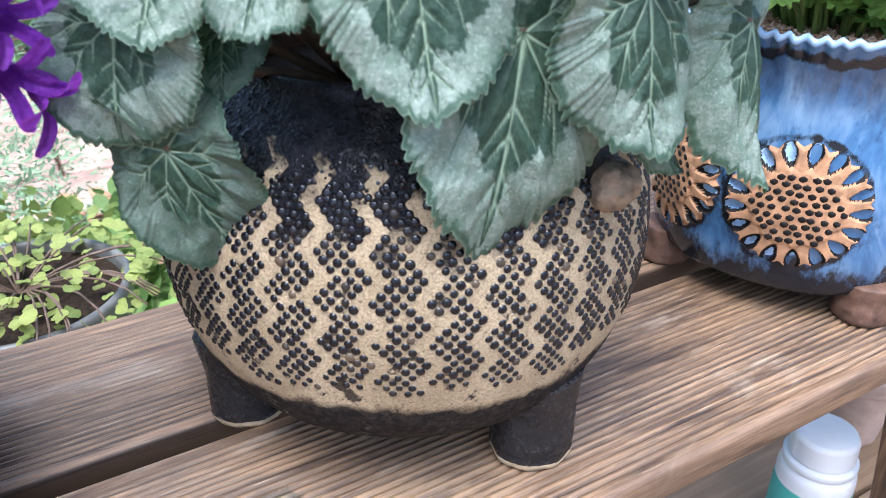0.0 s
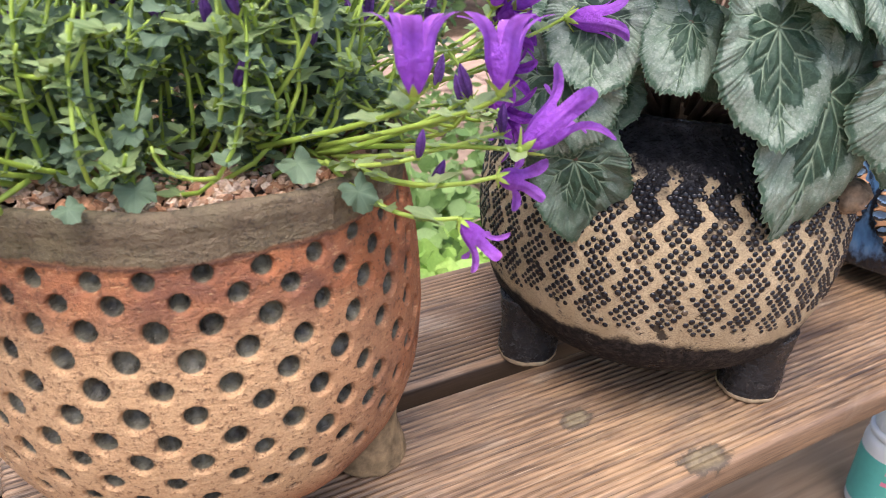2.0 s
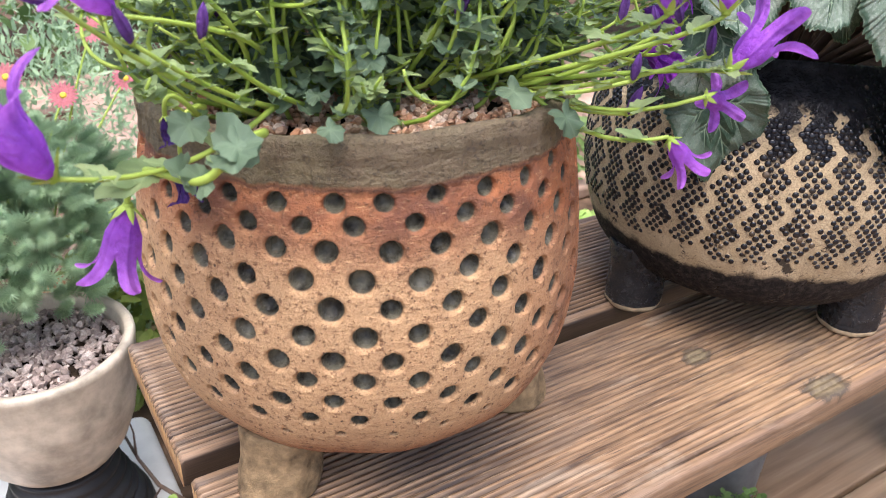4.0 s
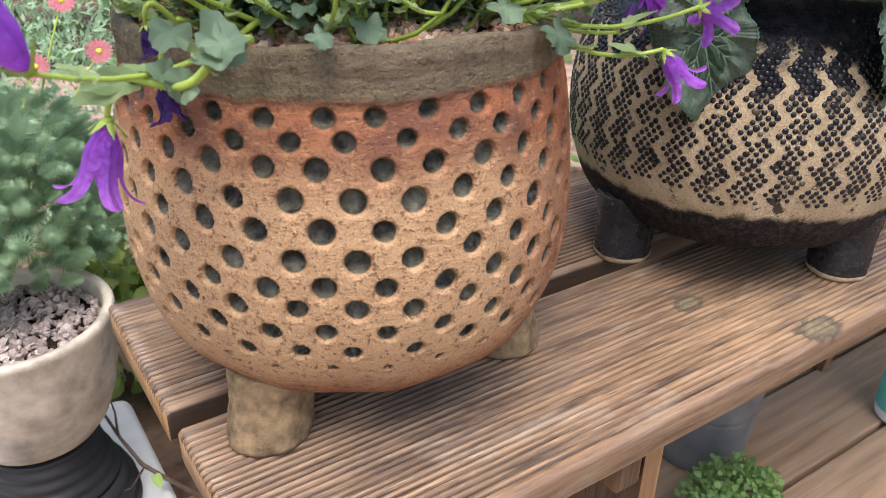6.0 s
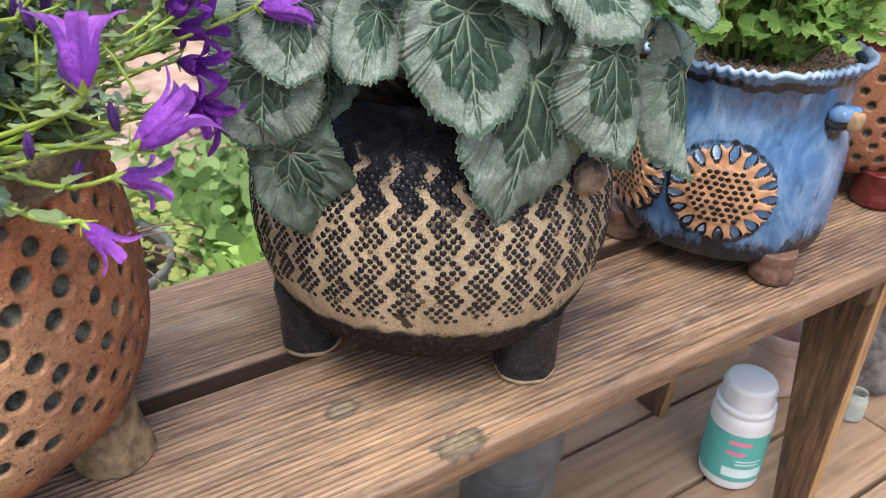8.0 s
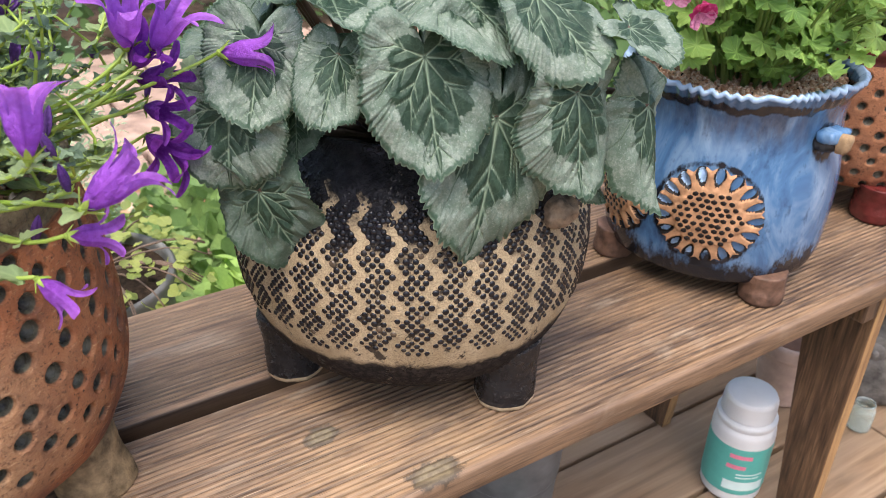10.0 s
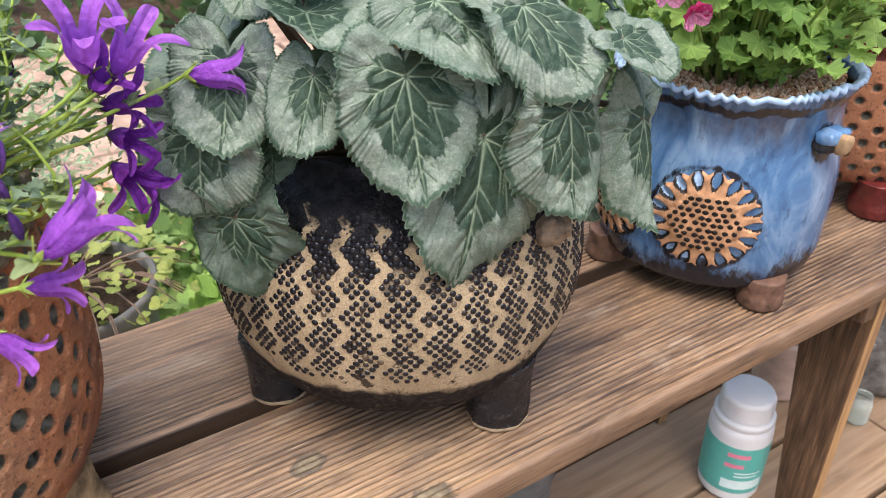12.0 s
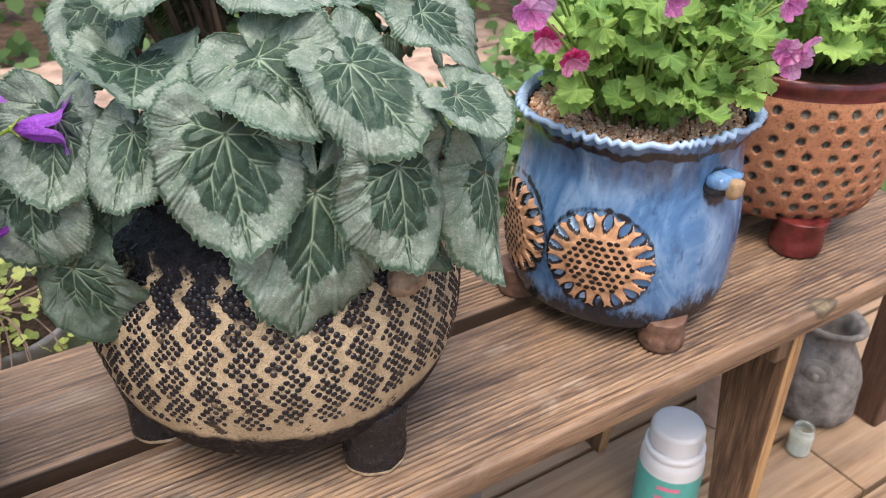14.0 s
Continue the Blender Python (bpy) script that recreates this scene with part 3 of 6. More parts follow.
def dense(profile, step, smooth=True):
    """Evenly spaced points along a smooth (r, z) profile; also the distance along it."""
    p = np.array(profile, float)
    d = np.r_[0, np.cumsum(np.hypot(*np.diff(p, axis=0).T))]
    fine = np.linspace(0, d[-1], 600)
    def cubic(y):
        m = np.gradient(y, d)
        i = np.clip(np.searchsorted(d, fine) - 1, 0, len(d) - 2)
        h = d[i + 1] - d[i]
        s = (fine - d[i]) / h
        return (2*s**3-3*s**2+1)*y[i] + (s**3-2*s**2+s)*h*m[i] + (-2*s**3+3*s**2)*y[i+1] + (s**3-s**2)*h*m[i+1]
    q = np.c_[cubic(p[:, 0]), cubic(p[:, 1])] if smooth else np.c_[np.interp(fine, d, p[:, 0]), np.interp(fine, d, p[:, 1])]
    e = np.r_[0, np.cumsum(np.hypot(*np.diff(q, axis=0).T))]
    n = max(3, int(e[-1] / step))
    s = np.linspace(0, e[-1], n)
    return np.interp(s, e, q[:, 0]), np.interp(s, e, q[:, 1]), s


def turned(profile, step, around, smooth=True):
    """Rings of a thrown shape: angle, radius, height, distance along and the outward normal (r, z)."""
    r, z, s = dense(profile, step, smooth)
    th = np.linspace(0, 2 * np.pi, around, endpoint=False)
    tr, tz = np.gradient(r, s), np.gradient(z, s)
    ln = np.hypot(tr, tz)
    nr, nz = -tz / ln, tr / ln
    T, R = np.meshgrid(th, r)
    _, Zz = np.meshgrid(th, z)
    _, S = np.meshgrid(th, s)
    _, NR = np.meshgrid(th, nr)
    _, NZ = np.meshgrid(th, nz)
    return T, R, Zz, S, NR, NZ


def to_xyz(c, T, R, Zz):
    return np.c_[(c[0] + R * np.cos(T)).ravel(), (c[1] + R * np.sin(T)).ravel(), Zz.ravel()]


def tube(points, radii, sides=6):
    """Verts and faces of a bent tapering stem."""
    P = np.array(points, float)
    n = len(P)
    d = np.gradient(P, axis=0)
    d /= np.linalg.norm(d, axis=1)[:, None] + 1e-9
    ref = np.array([0.31, 0.87, 0.38])
    a = np.cross(d, ref)
    a /= np.linalg.norm(a, axis=1)[:, None] + 1e-9
    b = np.cross(d, a)
    ang = np.linspace(0, 2 * np.pi, sides, endpoint=False)
    rad = np.interp(np.linspace(0, 1, n), np.linspace(0, 1, len(radii)), radii)
    V = P[:, None, :] + rad[:, None, None] * (np.cos(ang)[None, :, None] * a[:, None, :] + np.sin(ang)[None, :, None] * b[:, None, :])
    F = grid_faces(n, sides, True)
    F.append(tuple(range(sides))[::-1]), F.append(tuple((n - 1) * sides + k for k in range(sides)))
    return V.reshape(-1, 3), F


def bend(a, b, lift=(0, 0, 0), n=8):
    a, b, l = np.array(a, float), np.array(b, float), np.array(lift, float)
    t = np.linspace(0, 1, n)[:, None]
    return (1 - t) * a + t * b + 4 * t * (1 - t) * l


def join(pieces):
    """One vert and face list out of several."""
    V, F, k = [], [], 0
    for v, f in pieces:
        V.append(np.asarray(v))
        F += [tuple(i + k for i in g) for g in f]
        k += len(v)
    return np.vstack(V), F


def frame_from(y_axis, normal):
    """Rotation whose y runs along y_axis and whose z leans to normal."""
    y = Vector(y_axis).normalized()
    z = Vector(normal)
    z = (z - z.dot(y) * y).normalized()
    x = y.cross(z)
    return Matrix((x, y, z)).transposed().to_4x4()


def gravel(name, centre, radius, z, count, size, mat, label, category, hole=0.0, squash=0.75):
    base = np.array([(1, 0, 0), (-1, 0, 0), (0, 1, 0), (0, -1, 0), (0, 0, 1), (0, 0, -1), (.62, .62, .55), (-.62, .6, .5), (.6, -.62, .5), (-.6, -.6, .55)], float)
    fs = [(4, 6, 7), (4, 7, 9), (4, 9, 8), (4, 8, 6), (0, 2, 6), (2, 7, 6), (2, 1, 7), (1, 9, 7), (1, 3, 9), (3, 8, 9), (3, 0, 8), (0, 6, 8), (5, 2, 0), (5, 1, 2), (5, 3, 1), (5, 0, 3)]
    V, F = [], []
    for k in range(count):
        rr = radius * math.sqrt(rng.uniform(hole * hole, 1))
        t = rng.uniform(0, 2 * np.pi)
        s = size * rng.uniform(0.55, 1.35) * np.array([1, rng.uniform(.6, 1), squash * rng.uniform(.6, 1)])
        R = np.array(Euler(rng.uniform(-1.2, 1.2, 3)).to_matrix())
        p = (base * (1 + rng.uniform(-.22, .22, (10, 1)))) * s @ R.T + np.array([centre[0] + rr * np.cos(t), centre[1] + rr * np.sin(t), z + rng.uniform(-0.3, 0.9) * size])
        F += [tuple(i + 10 * k for i in f) for f in fs]
        V.append(p)
    return tagged(solid(name, np.vstack(V), F, mat, None, "", False), label, category, kind="stuff")


# ---- ground and deck ----
def ground_sheet():
    n = 60
    g = np.sign(np.linspace(-1, 1, n)) * np.abs(np.linspace(-1, 1, n)) ** 3.0 * 60
    X, Y = np.meshgrid(g, g)
    Zg = -0.06 + 0.012 * np.sin(3.1 * X + 1.3) * np.cos(2.7 * Y)
    tagged(solid("ground", np.c_[X.ravel(), Y.ravel(), Zg.ravel()], grid_faces(n, n), M_GROUND), "brown garden soil around the wooden deck", "ground", kind="structure")


def deck():
    base = thing("floor", (0.5, 0.0, -0.03), "weathered tan deck boards laid beside one another", "deck", kind="structure")
    y = 0.366 - 0.12 * 17
    row = 0
    while y < 0.48:
        seams = [-2.2, -0.35 + 0.5 * (row % 2), 1.14 if row % 2 == 0 else 1.62, 3.2]
        for a, b in zip(seams, seams[1:]):
            part("plank", box(a + 0.0015, b - 0.0015, y + 0.003, y + 0.117, -0.026, rng.uniform(-0.0006, 0.0006), 0.0022), M_DECK, base)
        y += 0.12
        row += 1


ground_sheet()

# ---- bench ----
BENCH_Z = 0.38


def grooved_plank(x0, x1, y0, y1, top, thick, parent, worn_front):
    n = 27 if worn_front else 25
    deep = 0.8 if worn_front else 0.9
    pitch = (y1 - y0 - 0.012) / n
    prof, mask = [], []
    rad = 0.0038 if worn_front else 0.003
    for k in range(5):
        a = math.pi * (0.5 + 0.5 * (1 - k / 4))
        prof.append((y0 + rad + rad * math.cos(a), top - rad + rad * math.sin(a)))
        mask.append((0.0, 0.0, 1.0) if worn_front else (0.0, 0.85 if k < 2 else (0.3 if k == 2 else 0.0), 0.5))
    for k in range(n):
        a = y0 + 0.006 + k * pitch
        for f, dz, mk in ((0.10, 0.0, 0), (0.42, 0.0, 0), (0.54, -0.0018, 0.95), (0.70, -0.0026, 1), (0.86, -0.0018, 0.95)):
            prof.append((a + f * pitch, top + dz))
            mask.append((mk, 0.0, 0.0))
    for k in range(5):
        a = math.pi * 0.5 * (1 - k / 4)
        prof.append((y1 - 0.0025 + 0.0025 * math.cos(a), top - 0.0025 + 0.0025 * math.sin(a)))
        mask.append((0.2, 0.0, 0.2))
    prof += [(y1, top - thick + 0.003), (y1 - 0.003, top - thick), (y0 + 0.003, top - thick), (y0, top - thick + 0.003)]
    # second channel: shade painted on the gap faces and the underside
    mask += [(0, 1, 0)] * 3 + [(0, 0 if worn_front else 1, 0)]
    prof, mask = np.array(prof), np.array(mask)
    xs = np.r_[x0, x0 + 0.0025, np.linspace(x0 + 0.01, x1 - 0.01, 150), x1 - 0.0025, x1]
    V, A = [], []
    for i, x in enumerate(xs):
        p = prof.copy()
        shrink = 0.0022 if i in (0, len(xs) - 1) else 0.0
        p[:, 1] -= shrink * (p[:, 1] > top - thick / 2)
        wav = np.array([noise.noise((x * 5.0, yy * 30.0, 3.1 + y0)) for yy in p[:, 0]])
        shallow = np.array([0.55 + 0.75 * noise.noise((x * 3.0, yy * 22.0, 7.7)) for yy in p[:, 0]]) + 0.9 * min(1.0, max(0.0, (0.22 - x) / 0.12))
        p[:, 0] += 0.0007 * wav * (mask[:, 2] < 0.1)
        p[:, 1] = np.where(mask[:, 0] > 0.5, top + (p[:, 1] - top) * deep * np.clip(shallow + 0.25, 0.12, 1.6), p[:, 1])
        p[:, 1] += 0.0005 * wav
        V.append(np.c_[np.full(len(p), x), p])
        m = mask.copy()
        m[:, 0] *= deep * np.clip(shallow + 0.25, 0.0, 1.0)
        A.append(m)
    cols = len(prof)
    F = [tuple(reversed(f)) for f in grid_faces(len(xs), cols, True)]
    F.append(tuple(range(cols))), F.append(tuple((len(xs) - 1) * cols + k for k in range(cols))[::-1])
    ends = np.zeros(len(F), dtype=int)
    ends[-2:] = 1
    return solid("plank", np.vstack(V), F, M_PLANK, parent, "", True, np.vstack(A), "wear_and_shade", mats=[M_SAWN], index=ends)


def bench():
    b = thing("bench", (0.57, 0.145, 0.0), "brown oiled wooden bench of two grooved planks, weathered", "bench")
    grooved_plank(0.0, 1.16, 0.0, 0.14, BENCH_Z, 0.023, b, True)
    grooved_plank(-0.001, 1.16, 0.1565, 0.29, BENCH_Z, 0.023, b, False)
    for x in (0.236, 0.887):
        for y0, y1 in ((0.012, 0.090), (0.198, 0.280)):
            bm = box(x, x + 0.0165, y0, y1, 0.0, 0.3555, 0.0015)
            for v in bm.verts:
                k = 1 - v.co.z / 0.3555
                if y0 < 0.1:
                    v.co.y = y0 + (v.co.y - y0) * (1 - 0.52 * k)
                else:
                    v.co.y = y1 + (v.co.y - y1) * (1 - 0.45 * k)
            leg = part("leg", bm, M_LEG, b, "dark brown upright leg board with pale sawn edge")
            leg.data.materials.append(M_SAWN)
            for p in leg.data.polygons:
                p.material_index = 1 if p.normal.y < -0.8 else 0
        part("cleat", box(x - 0.022, x - 0.002, 0.012, 0.278, 0.322, 0.3562, 0.002), M_LEG, b, "short cross batten under the planks")
    return b


bench()

# ---- orange dented pot ----
ORANGE = (0.1226, 0.1598)


def dents(T, Zz, R, rows, phase, seed):
    """Depth field of round finger dents in staggered rows; 1 well inside a dent. rows: height, count, radius, squash."""
    rs = np.random.default_rng(seed)
    D, bowl = np.zeros_like(T), np.zeros_like(T)
    for i, (z0, per_row, size, squash) in enumerate(rows):
        near = np.abs(Zz[:, 0] - z0) < size * 1.6
        for k in range(per_row):
            t0 = radians(phase) + 2 * np.pi * (k + 0.5 * (i % 2)) / per_row + rs.normal(0, 0.010)
            z1 = z0 + rs.normal(0, size * 0.09)
            rad = size * rs.uniform(0.90, 1.08)
            dt = (T[near] - t0 + np.pi) % (2 * np.pi) - np.pi
            d = np.hypot(dt * R[near], (Zz[near] - z1) / squash) / rad
            D[near] = np.maximum(D[near], np.clip((1.0 - d) * 2.6, 0, 1))
            bowl[near] = np.maximum(bowl[near], np.clip(1.0 - d * d, 0, 1) ** 0.75 * rs.uniform(0.8, 1.15))
    return D, bowl


def foot(name, c, r_top, r_bot, z0, z1, mat, parent, label="", lip=None, lean=(0, 0)):
    prof = [(0.0005, z0), (r_bot * 0.93, z0), (r_bot, z0 + 0.0025), (r_bot * 1.015, z0 + 0.3 * (z1 - z0)), (0.6 * r_bot + 0.4 * r_top, z0 + 0.65 * (z1 - z0)), (r_top, z1), (0.0005, z1 + 0.001)]
    T, R, Zz, S, _, _ = turned(prof, 0.0013, 96, False)
    lump = np.array([noise.noise(Vector((260 * x, 260 * y, 260 * q))) + 0.7 * noise.noise(Vector((620 * x, 620 * y, 620 * q))) for x, y, q in zip((R * np.cos(T) + c[0]).ravel(), (R * np.sin(T)).ravel(), Zz.ravel())]).reshape(R.shape)
    R = R + 0.00045 * lump * (R > 0.5 * r_bot)
    R = R * (1 + 0.03 * np.sin(2 * T + 1.0) + 0.015 * np.sin(5 * T + 40 * Zz) + 0.012 * np.sin(9 * T - 90 * Zz) - 0.05 * np.exp(-((Zz - z0 - 0.55 * (z1 - z0)) / (0.22 * (z1 - z0))) ** 2))
    k = (Zz - z0) / (z1 - z0)
    V = np.c_[(c[0] + R * np.cos(T) + lean[0] * k).ravel(), (c[1] + R * np.sin(T) + lean[1] * k).ravel(), Zz.ravel()]
    F = grid_faces(*T.shape, True)
    index = None
    mats = None
    if lip:
        index = [1 if V[f[0]][2] < z0 + 0.0042 else 0 for f in F]
        mats = [lip]
    return solid(name, V, F, mat, parent, label, True, None, mats=mats, index=index)


def orange_pot():
    c = ORANGE
    pot = thing("flower_pot", (c[0], c[1], BENCH_Z), "round orange stoneware flower pot with dark dents, mossy rim", "flower pot", "pots on the bench")
    prof = [(0.004, 0.409), (0.045, 0.409), (0.080, 0.4102), (0.0965, 0.4155), (0.1082, 0.427), (0.1170, 0.445), (0.1224, 0.470), (0.1235, 0.492),
            (0.1222, 0.518), (0.1195, 0.540), (0.1162, 0.560), (0.1130, 0.573), (0.1115, 0.582), (0.1120, 0.590), (0.1105, 0.5945), (0.1065, 0.5950), (0.1040, 0.592), (0.1020, 0.580), (0.100, 0.570)]
    T, R, Zz, S, NR, NZ = turned(prof, 0.00095, 860)
    rows = [(0.568, 30, 0.0051, 0.92), (0.558, 30, 0.0052, 0.92), (0.5462, 30, 0.0059, 1.0), (0.5330, 29, 0.0062, 1.0), (0.5195, 28, 0.0063, 1.0), (0.5055, 28, 0.0063, 1.0),
            (0.4922, 28, 0.0062, 1.0), (0.4803, 28, 0.0058, 0.98), (0.4682, 28, 0.0055, 0.95), (0.4562, 28, 0.0051, 0.9), (0.4455, 28, 0.0024, 0.7)]
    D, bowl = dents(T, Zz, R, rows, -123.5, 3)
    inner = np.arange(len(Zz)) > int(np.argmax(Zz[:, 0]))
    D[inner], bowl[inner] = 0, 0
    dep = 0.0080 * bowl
    lump = np.array([0.0012 * noise.noise((9 * math.cos(t) * 1.2, 9 * math.sin(t) * 1.2, z * 30)) for t, z in zip(T[::6, ::6].ravel(), Zz[::6, ::6].ravel())]).reshape(T[::6, ::6].shape)
    lump = np.kron(lump, np.ones((6, 6)))[:T.shape[0], :T.shape[1]]
    edge = np.clip((Zz - 0.5705) / 0.010, 0, 1)
    step_ = 0.0008 * np.clip((Zz - 0.573) / 0.003, 0, 1) * (R > 0.107)
    R2 = R - dep + step_ + lump * (0.5 + 1.3 * (Zz > 0.573))
    Z2 = Zz + 0.0016 * np.sin(3 * T + 0.6) * (Zz > 0.58) + 0.0008 * np.sin(11 * T)
    V = to_xyz(c, T, R2, Z2)
    # rustier below the rim band, at the base and over the +x side
    rustier = np.clip(0.08 + 0.85 * np.exp(-((Zz - 0.565) / 0.022) ** 2) + 0.95 * np.exp(-((Zz - 0.413) / 0.020) ** 2) + 1.0 * np.clip(np.cos(T - 0.1), 0, 1) ** 0.8, 0, 1)
    A = np.c_[np.clip(D * 1.6, 0, 1).ravel(), edge.ravel(), rustier.ravel()]
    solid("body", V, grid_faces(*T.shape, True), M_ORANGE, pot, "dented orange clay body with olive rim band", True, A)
    for a, in ((211,), (-31,), (90,)):
        x, y = c[0] + 0.094 * math.cos(radians(a)), c[1] + 0.094 * math.sin(radians(a))
        foot("foot", (x, y), 0.0240, 0.0230, BENCH_Z, 0.424, M_ORANGE_FOOT, pot, "stubby olive clay foot", None, ((c[0] - x) * 0.10, (c[1] - y) * 0.10))
    soil = [(0.001, 0.585), (0.05, 0.586), (0.1022, 0.583)]
    T, R, Zz, S, _, _ = turned(soil, 0.004, 60)
    tagged(solid("potting_soil", to_xyz(c, T, R, Zz), grid_faces(*T.shape, True), M_SOIL), "dark potting soil filling the orange pot", "soil", kind="stuff")
    gravel("gravel", c, 0.100, 0.5865, 3000, 0.0029, M_GRIT, "pinkish granite grit on the orange pot's soil", "gravel")


orange_pot()

# ---- black zigzag pot ----
BLACK = (0.4511, 0.1453)
def speckled_glaze():
    m, nt, b = material("speckled_black_glaze", 0.2, 0.0, 0.5)
    v = coords(nt, "Object")
    fine, wide = noisy(nt, v, 900.0, 3.0, 0.65), noisy(nt, v, 130.0, 3.0)
    # sparse pale grey-tan specks over the black
    speckle = calc(nt, "MULTIPLY", ramp(nt, fine, [(0.56, 0.0), (0.68, 1.0)]), ramp(nt, wide, [(0.36, 0.2), (0.62, 0.9)]))
    put(nt, b.inputs["Base Color"], blend(nt, speckle, (0.007, 0.0065, 0.008), (0.115, 0.095, 0.085)))
    put(nt, b.inputs["Roughness"], ramp(nt, wide, [(0.35, 0.12), (0.65, 0.34)]))
    relief(nt, b, calc(nt, "ADD", noisy(nt, v, 420.0, 4.0, 0.65), calc(nt, "MULTIPLY", wide, 0.5)), 1.0, 0.0022)
    return m


M_SPECKLED = speckled_glaze()
M_KNOB = plain_material("smudged_sand_clay", (0.20, 0.14, 0.09), 0.75, 0.95, 90.0, 0.3, 0.8)


def black_pot():
    c = BLACK
    pot = thing("flower_pot", (c[0], c[1], BENCH_Z), "round black and sand flower pot with dotted zigzag stripes", "flower pot", "pots on the bench")
    prof = [(0.004, 0.408), (0.06, 0.408), (0.088, 0.4102), (0.103, 0.4155), (0.1135, 0.427), (0.1222, 0.4475), (0.1275, 0.472), (0.129, 0.495), (0.1265, 0.520),
            (0.119, 0.545), (0.108, 0.5625), (0.098, 0.571), (0.0925, 0.5765), (0.0905, 0.581), (0.087, 0.5815), (0.084, 0.577), (0.083, 0.568), (0.082, 0.560)]
    T, R, Zz, S, NR, NZ = turned(prof, 0.0016, 480)
    T = T + np.pi / 2
    s0 = float(np.interp(0.495, Zz[:100, 0], S[:100, 0]))
    black = np.clip((Zz - 0.507) / 0.050 + 0.10 * np.sin(T * 3 + 1) + 0.06 * np.sin(7 * T), 0, 1.6)
    base = np.clip((0.4595 - Zz) / 0.026 + 0.06 * np.sin(5 * T), 0, 1)
    Z2 = Zz + 0.002 * np.sin(2 * T + 0.7) * (Zz > 0.55) + 0.001 * np.sin(5 * T) * (Zz > 0.56)
    R2 = R * (1 + 0.006 * np.sin(3 * T + 1) + 0.004 * np.sin(7 * T + 30 * Zz))
    V = to_xyz(c, T, R2, Z2)
    F = grid_faces(*T.shape, True)
    A = np.c_[np.zeros(T.size), black.ravel(), base.ravel()]
    wrap = np.c_[(T / (2 * np.pi)).ravel(), (S - s0).ravel(), np.zeros(T.size)]
    cols = T.shape[1]
    lipstart = int(np.argmax(Zz[:, 0])) + 1
    index = np.array([1 if f[0] // cols >= lipstart else 0 for f in F])
    solid("body", V, F, M_ZIG, pot, "zigzag patterned clay body with black shoulder", True, A, mats=[M_LIP], index=index, wrap=wrap)
    # glazed beads in columns of three that step to and fro
    ring, crown = [], 8
    rs = np.random.default_rng(17)
    up = int(np.argmax(Zz[:, 0]))
    prof_w, prof_r, prof_z = S[:up, 0] - s0, R[:up, 0], Zz[:up, 0]
    n_r, n_z = np.abs(NR[:up, 0]), NZ[:up, 0] * np.sign(NR[:up, 0])
    k8 = np.linspace(0, 2 * np.pi, crown, endpoint=False)
    def bead(wq, t, size, tall):
        zq = float(np.interp(wq, prof_w, prof_z))
        nr = float(np.interp(wq, prof_w, n_r))
        n = np.array([nr * math.cos(t), nr * math.sin(t), float(np.interp(wq, prof_w, n_z))])
        rq = float(np.interp(wq, prof_w, prof_r)) * (1 + 0.006 * math.sin(3 * t + 1) + 0.004 * math.sin(7 * t + 30 * zq))
        p = np.array([c[0] + rq * math.cos(t), c[1] + rq * math.sin(t), zq])
        e1 = np.array([-math.sin(t), math.cos(t), 0.0])
        e2 = np.cross(n, e1)
        rad, hi = size * rs.uniform(0.86, 1.12), tall * rs.uniform(0.8, 1.2)
        loop = lambda f, h: [p + rad * f * (math.cos(a) * e1 + math.sin(a) * e2) + h * n for a in k8]
        V8 = np.array(loop(1.06, -0.0004) + loop(0.88, 0.55 * hi) + loop(0.45, 0.92 * hi) + [p + hi * n])
        F8 = grid_faces(3, crown, True) + [(2 * crown + q, 2 * crown + (q + 1) % crown, 3 * crown) for q in range(crown)]
        ring.append((V8, F8))

    for j in range(-13, 24):
        step = (3, 2, 1, 0, 1, 2)[j % 6]
        for col in range(35):
            for i in range(3):
                wq = 0.0089 + j * ZIG_PERIOD / 6 + rs.normal(0, 0.00022)
                zq = float(np.interp(wq, prof_w, prof_z))
                if zq < 0.4595 + 0.004 * math.sin(col * 1.7) or zq > 0.5715 or rs.random() < 0.035:
                    continue
                t = radians(-123.2 + 360.0 / 35 * col + 1.3 * (step + 2 * i)) + rs.normal(0, 0.0018)
                bead(wq, t, 0.00206 if zq > 0.47 else 0.00175, 0.0009)
    # crusted lumps of glaze on the shoulder and neck
    low, high = (float(np.interp(q, prof_z, prof_w)) for q in (0.546, 0.5765))
    for _ in range(2300):
        bead(low + (high - low) * rs.random() ** 0.8, rs.uniform(0, 2 * np.pi), rs.uniform(0.0009, 0.0019), rs.uniform(0.0006, 0.0013))
    tagged(solid("bead_relief", *join(ring), M_BEAD, pot, "", True), "rows of small black glazed beads", kind="stuff")
    for ang in (-76, 172, 48):
        x, y = c[0] + 0.0965 * math.cos(radians(ang)), c[1] + 0.0965 * math.sin(radians(ang))
        foot("foot", (x, y), 0.0245, 0.0222, BENCH_Z, 0.434, M_SPECKLED, pot, "short black speckled glazed foot", M_SAND)
    T, R, Zz, S, _, _ = turned([(0.001, 0.563), (0.04, 0.564), (0.0826, 0.562)], 0.004, 60)
    tagged(solid("potting_soil", to_xyz(c, T, R, Zz), grid_faces(*T.shape, True), M_SOIL), "dark potting soil filling the zigzag pot", "soil", kind="stuff")
    a = radians(-72)
    k = (c[0] + 0.123 * math.cos(a), c[1] + 0.123 * math.sin(a), 0.538)
    bm = bmesh.new()
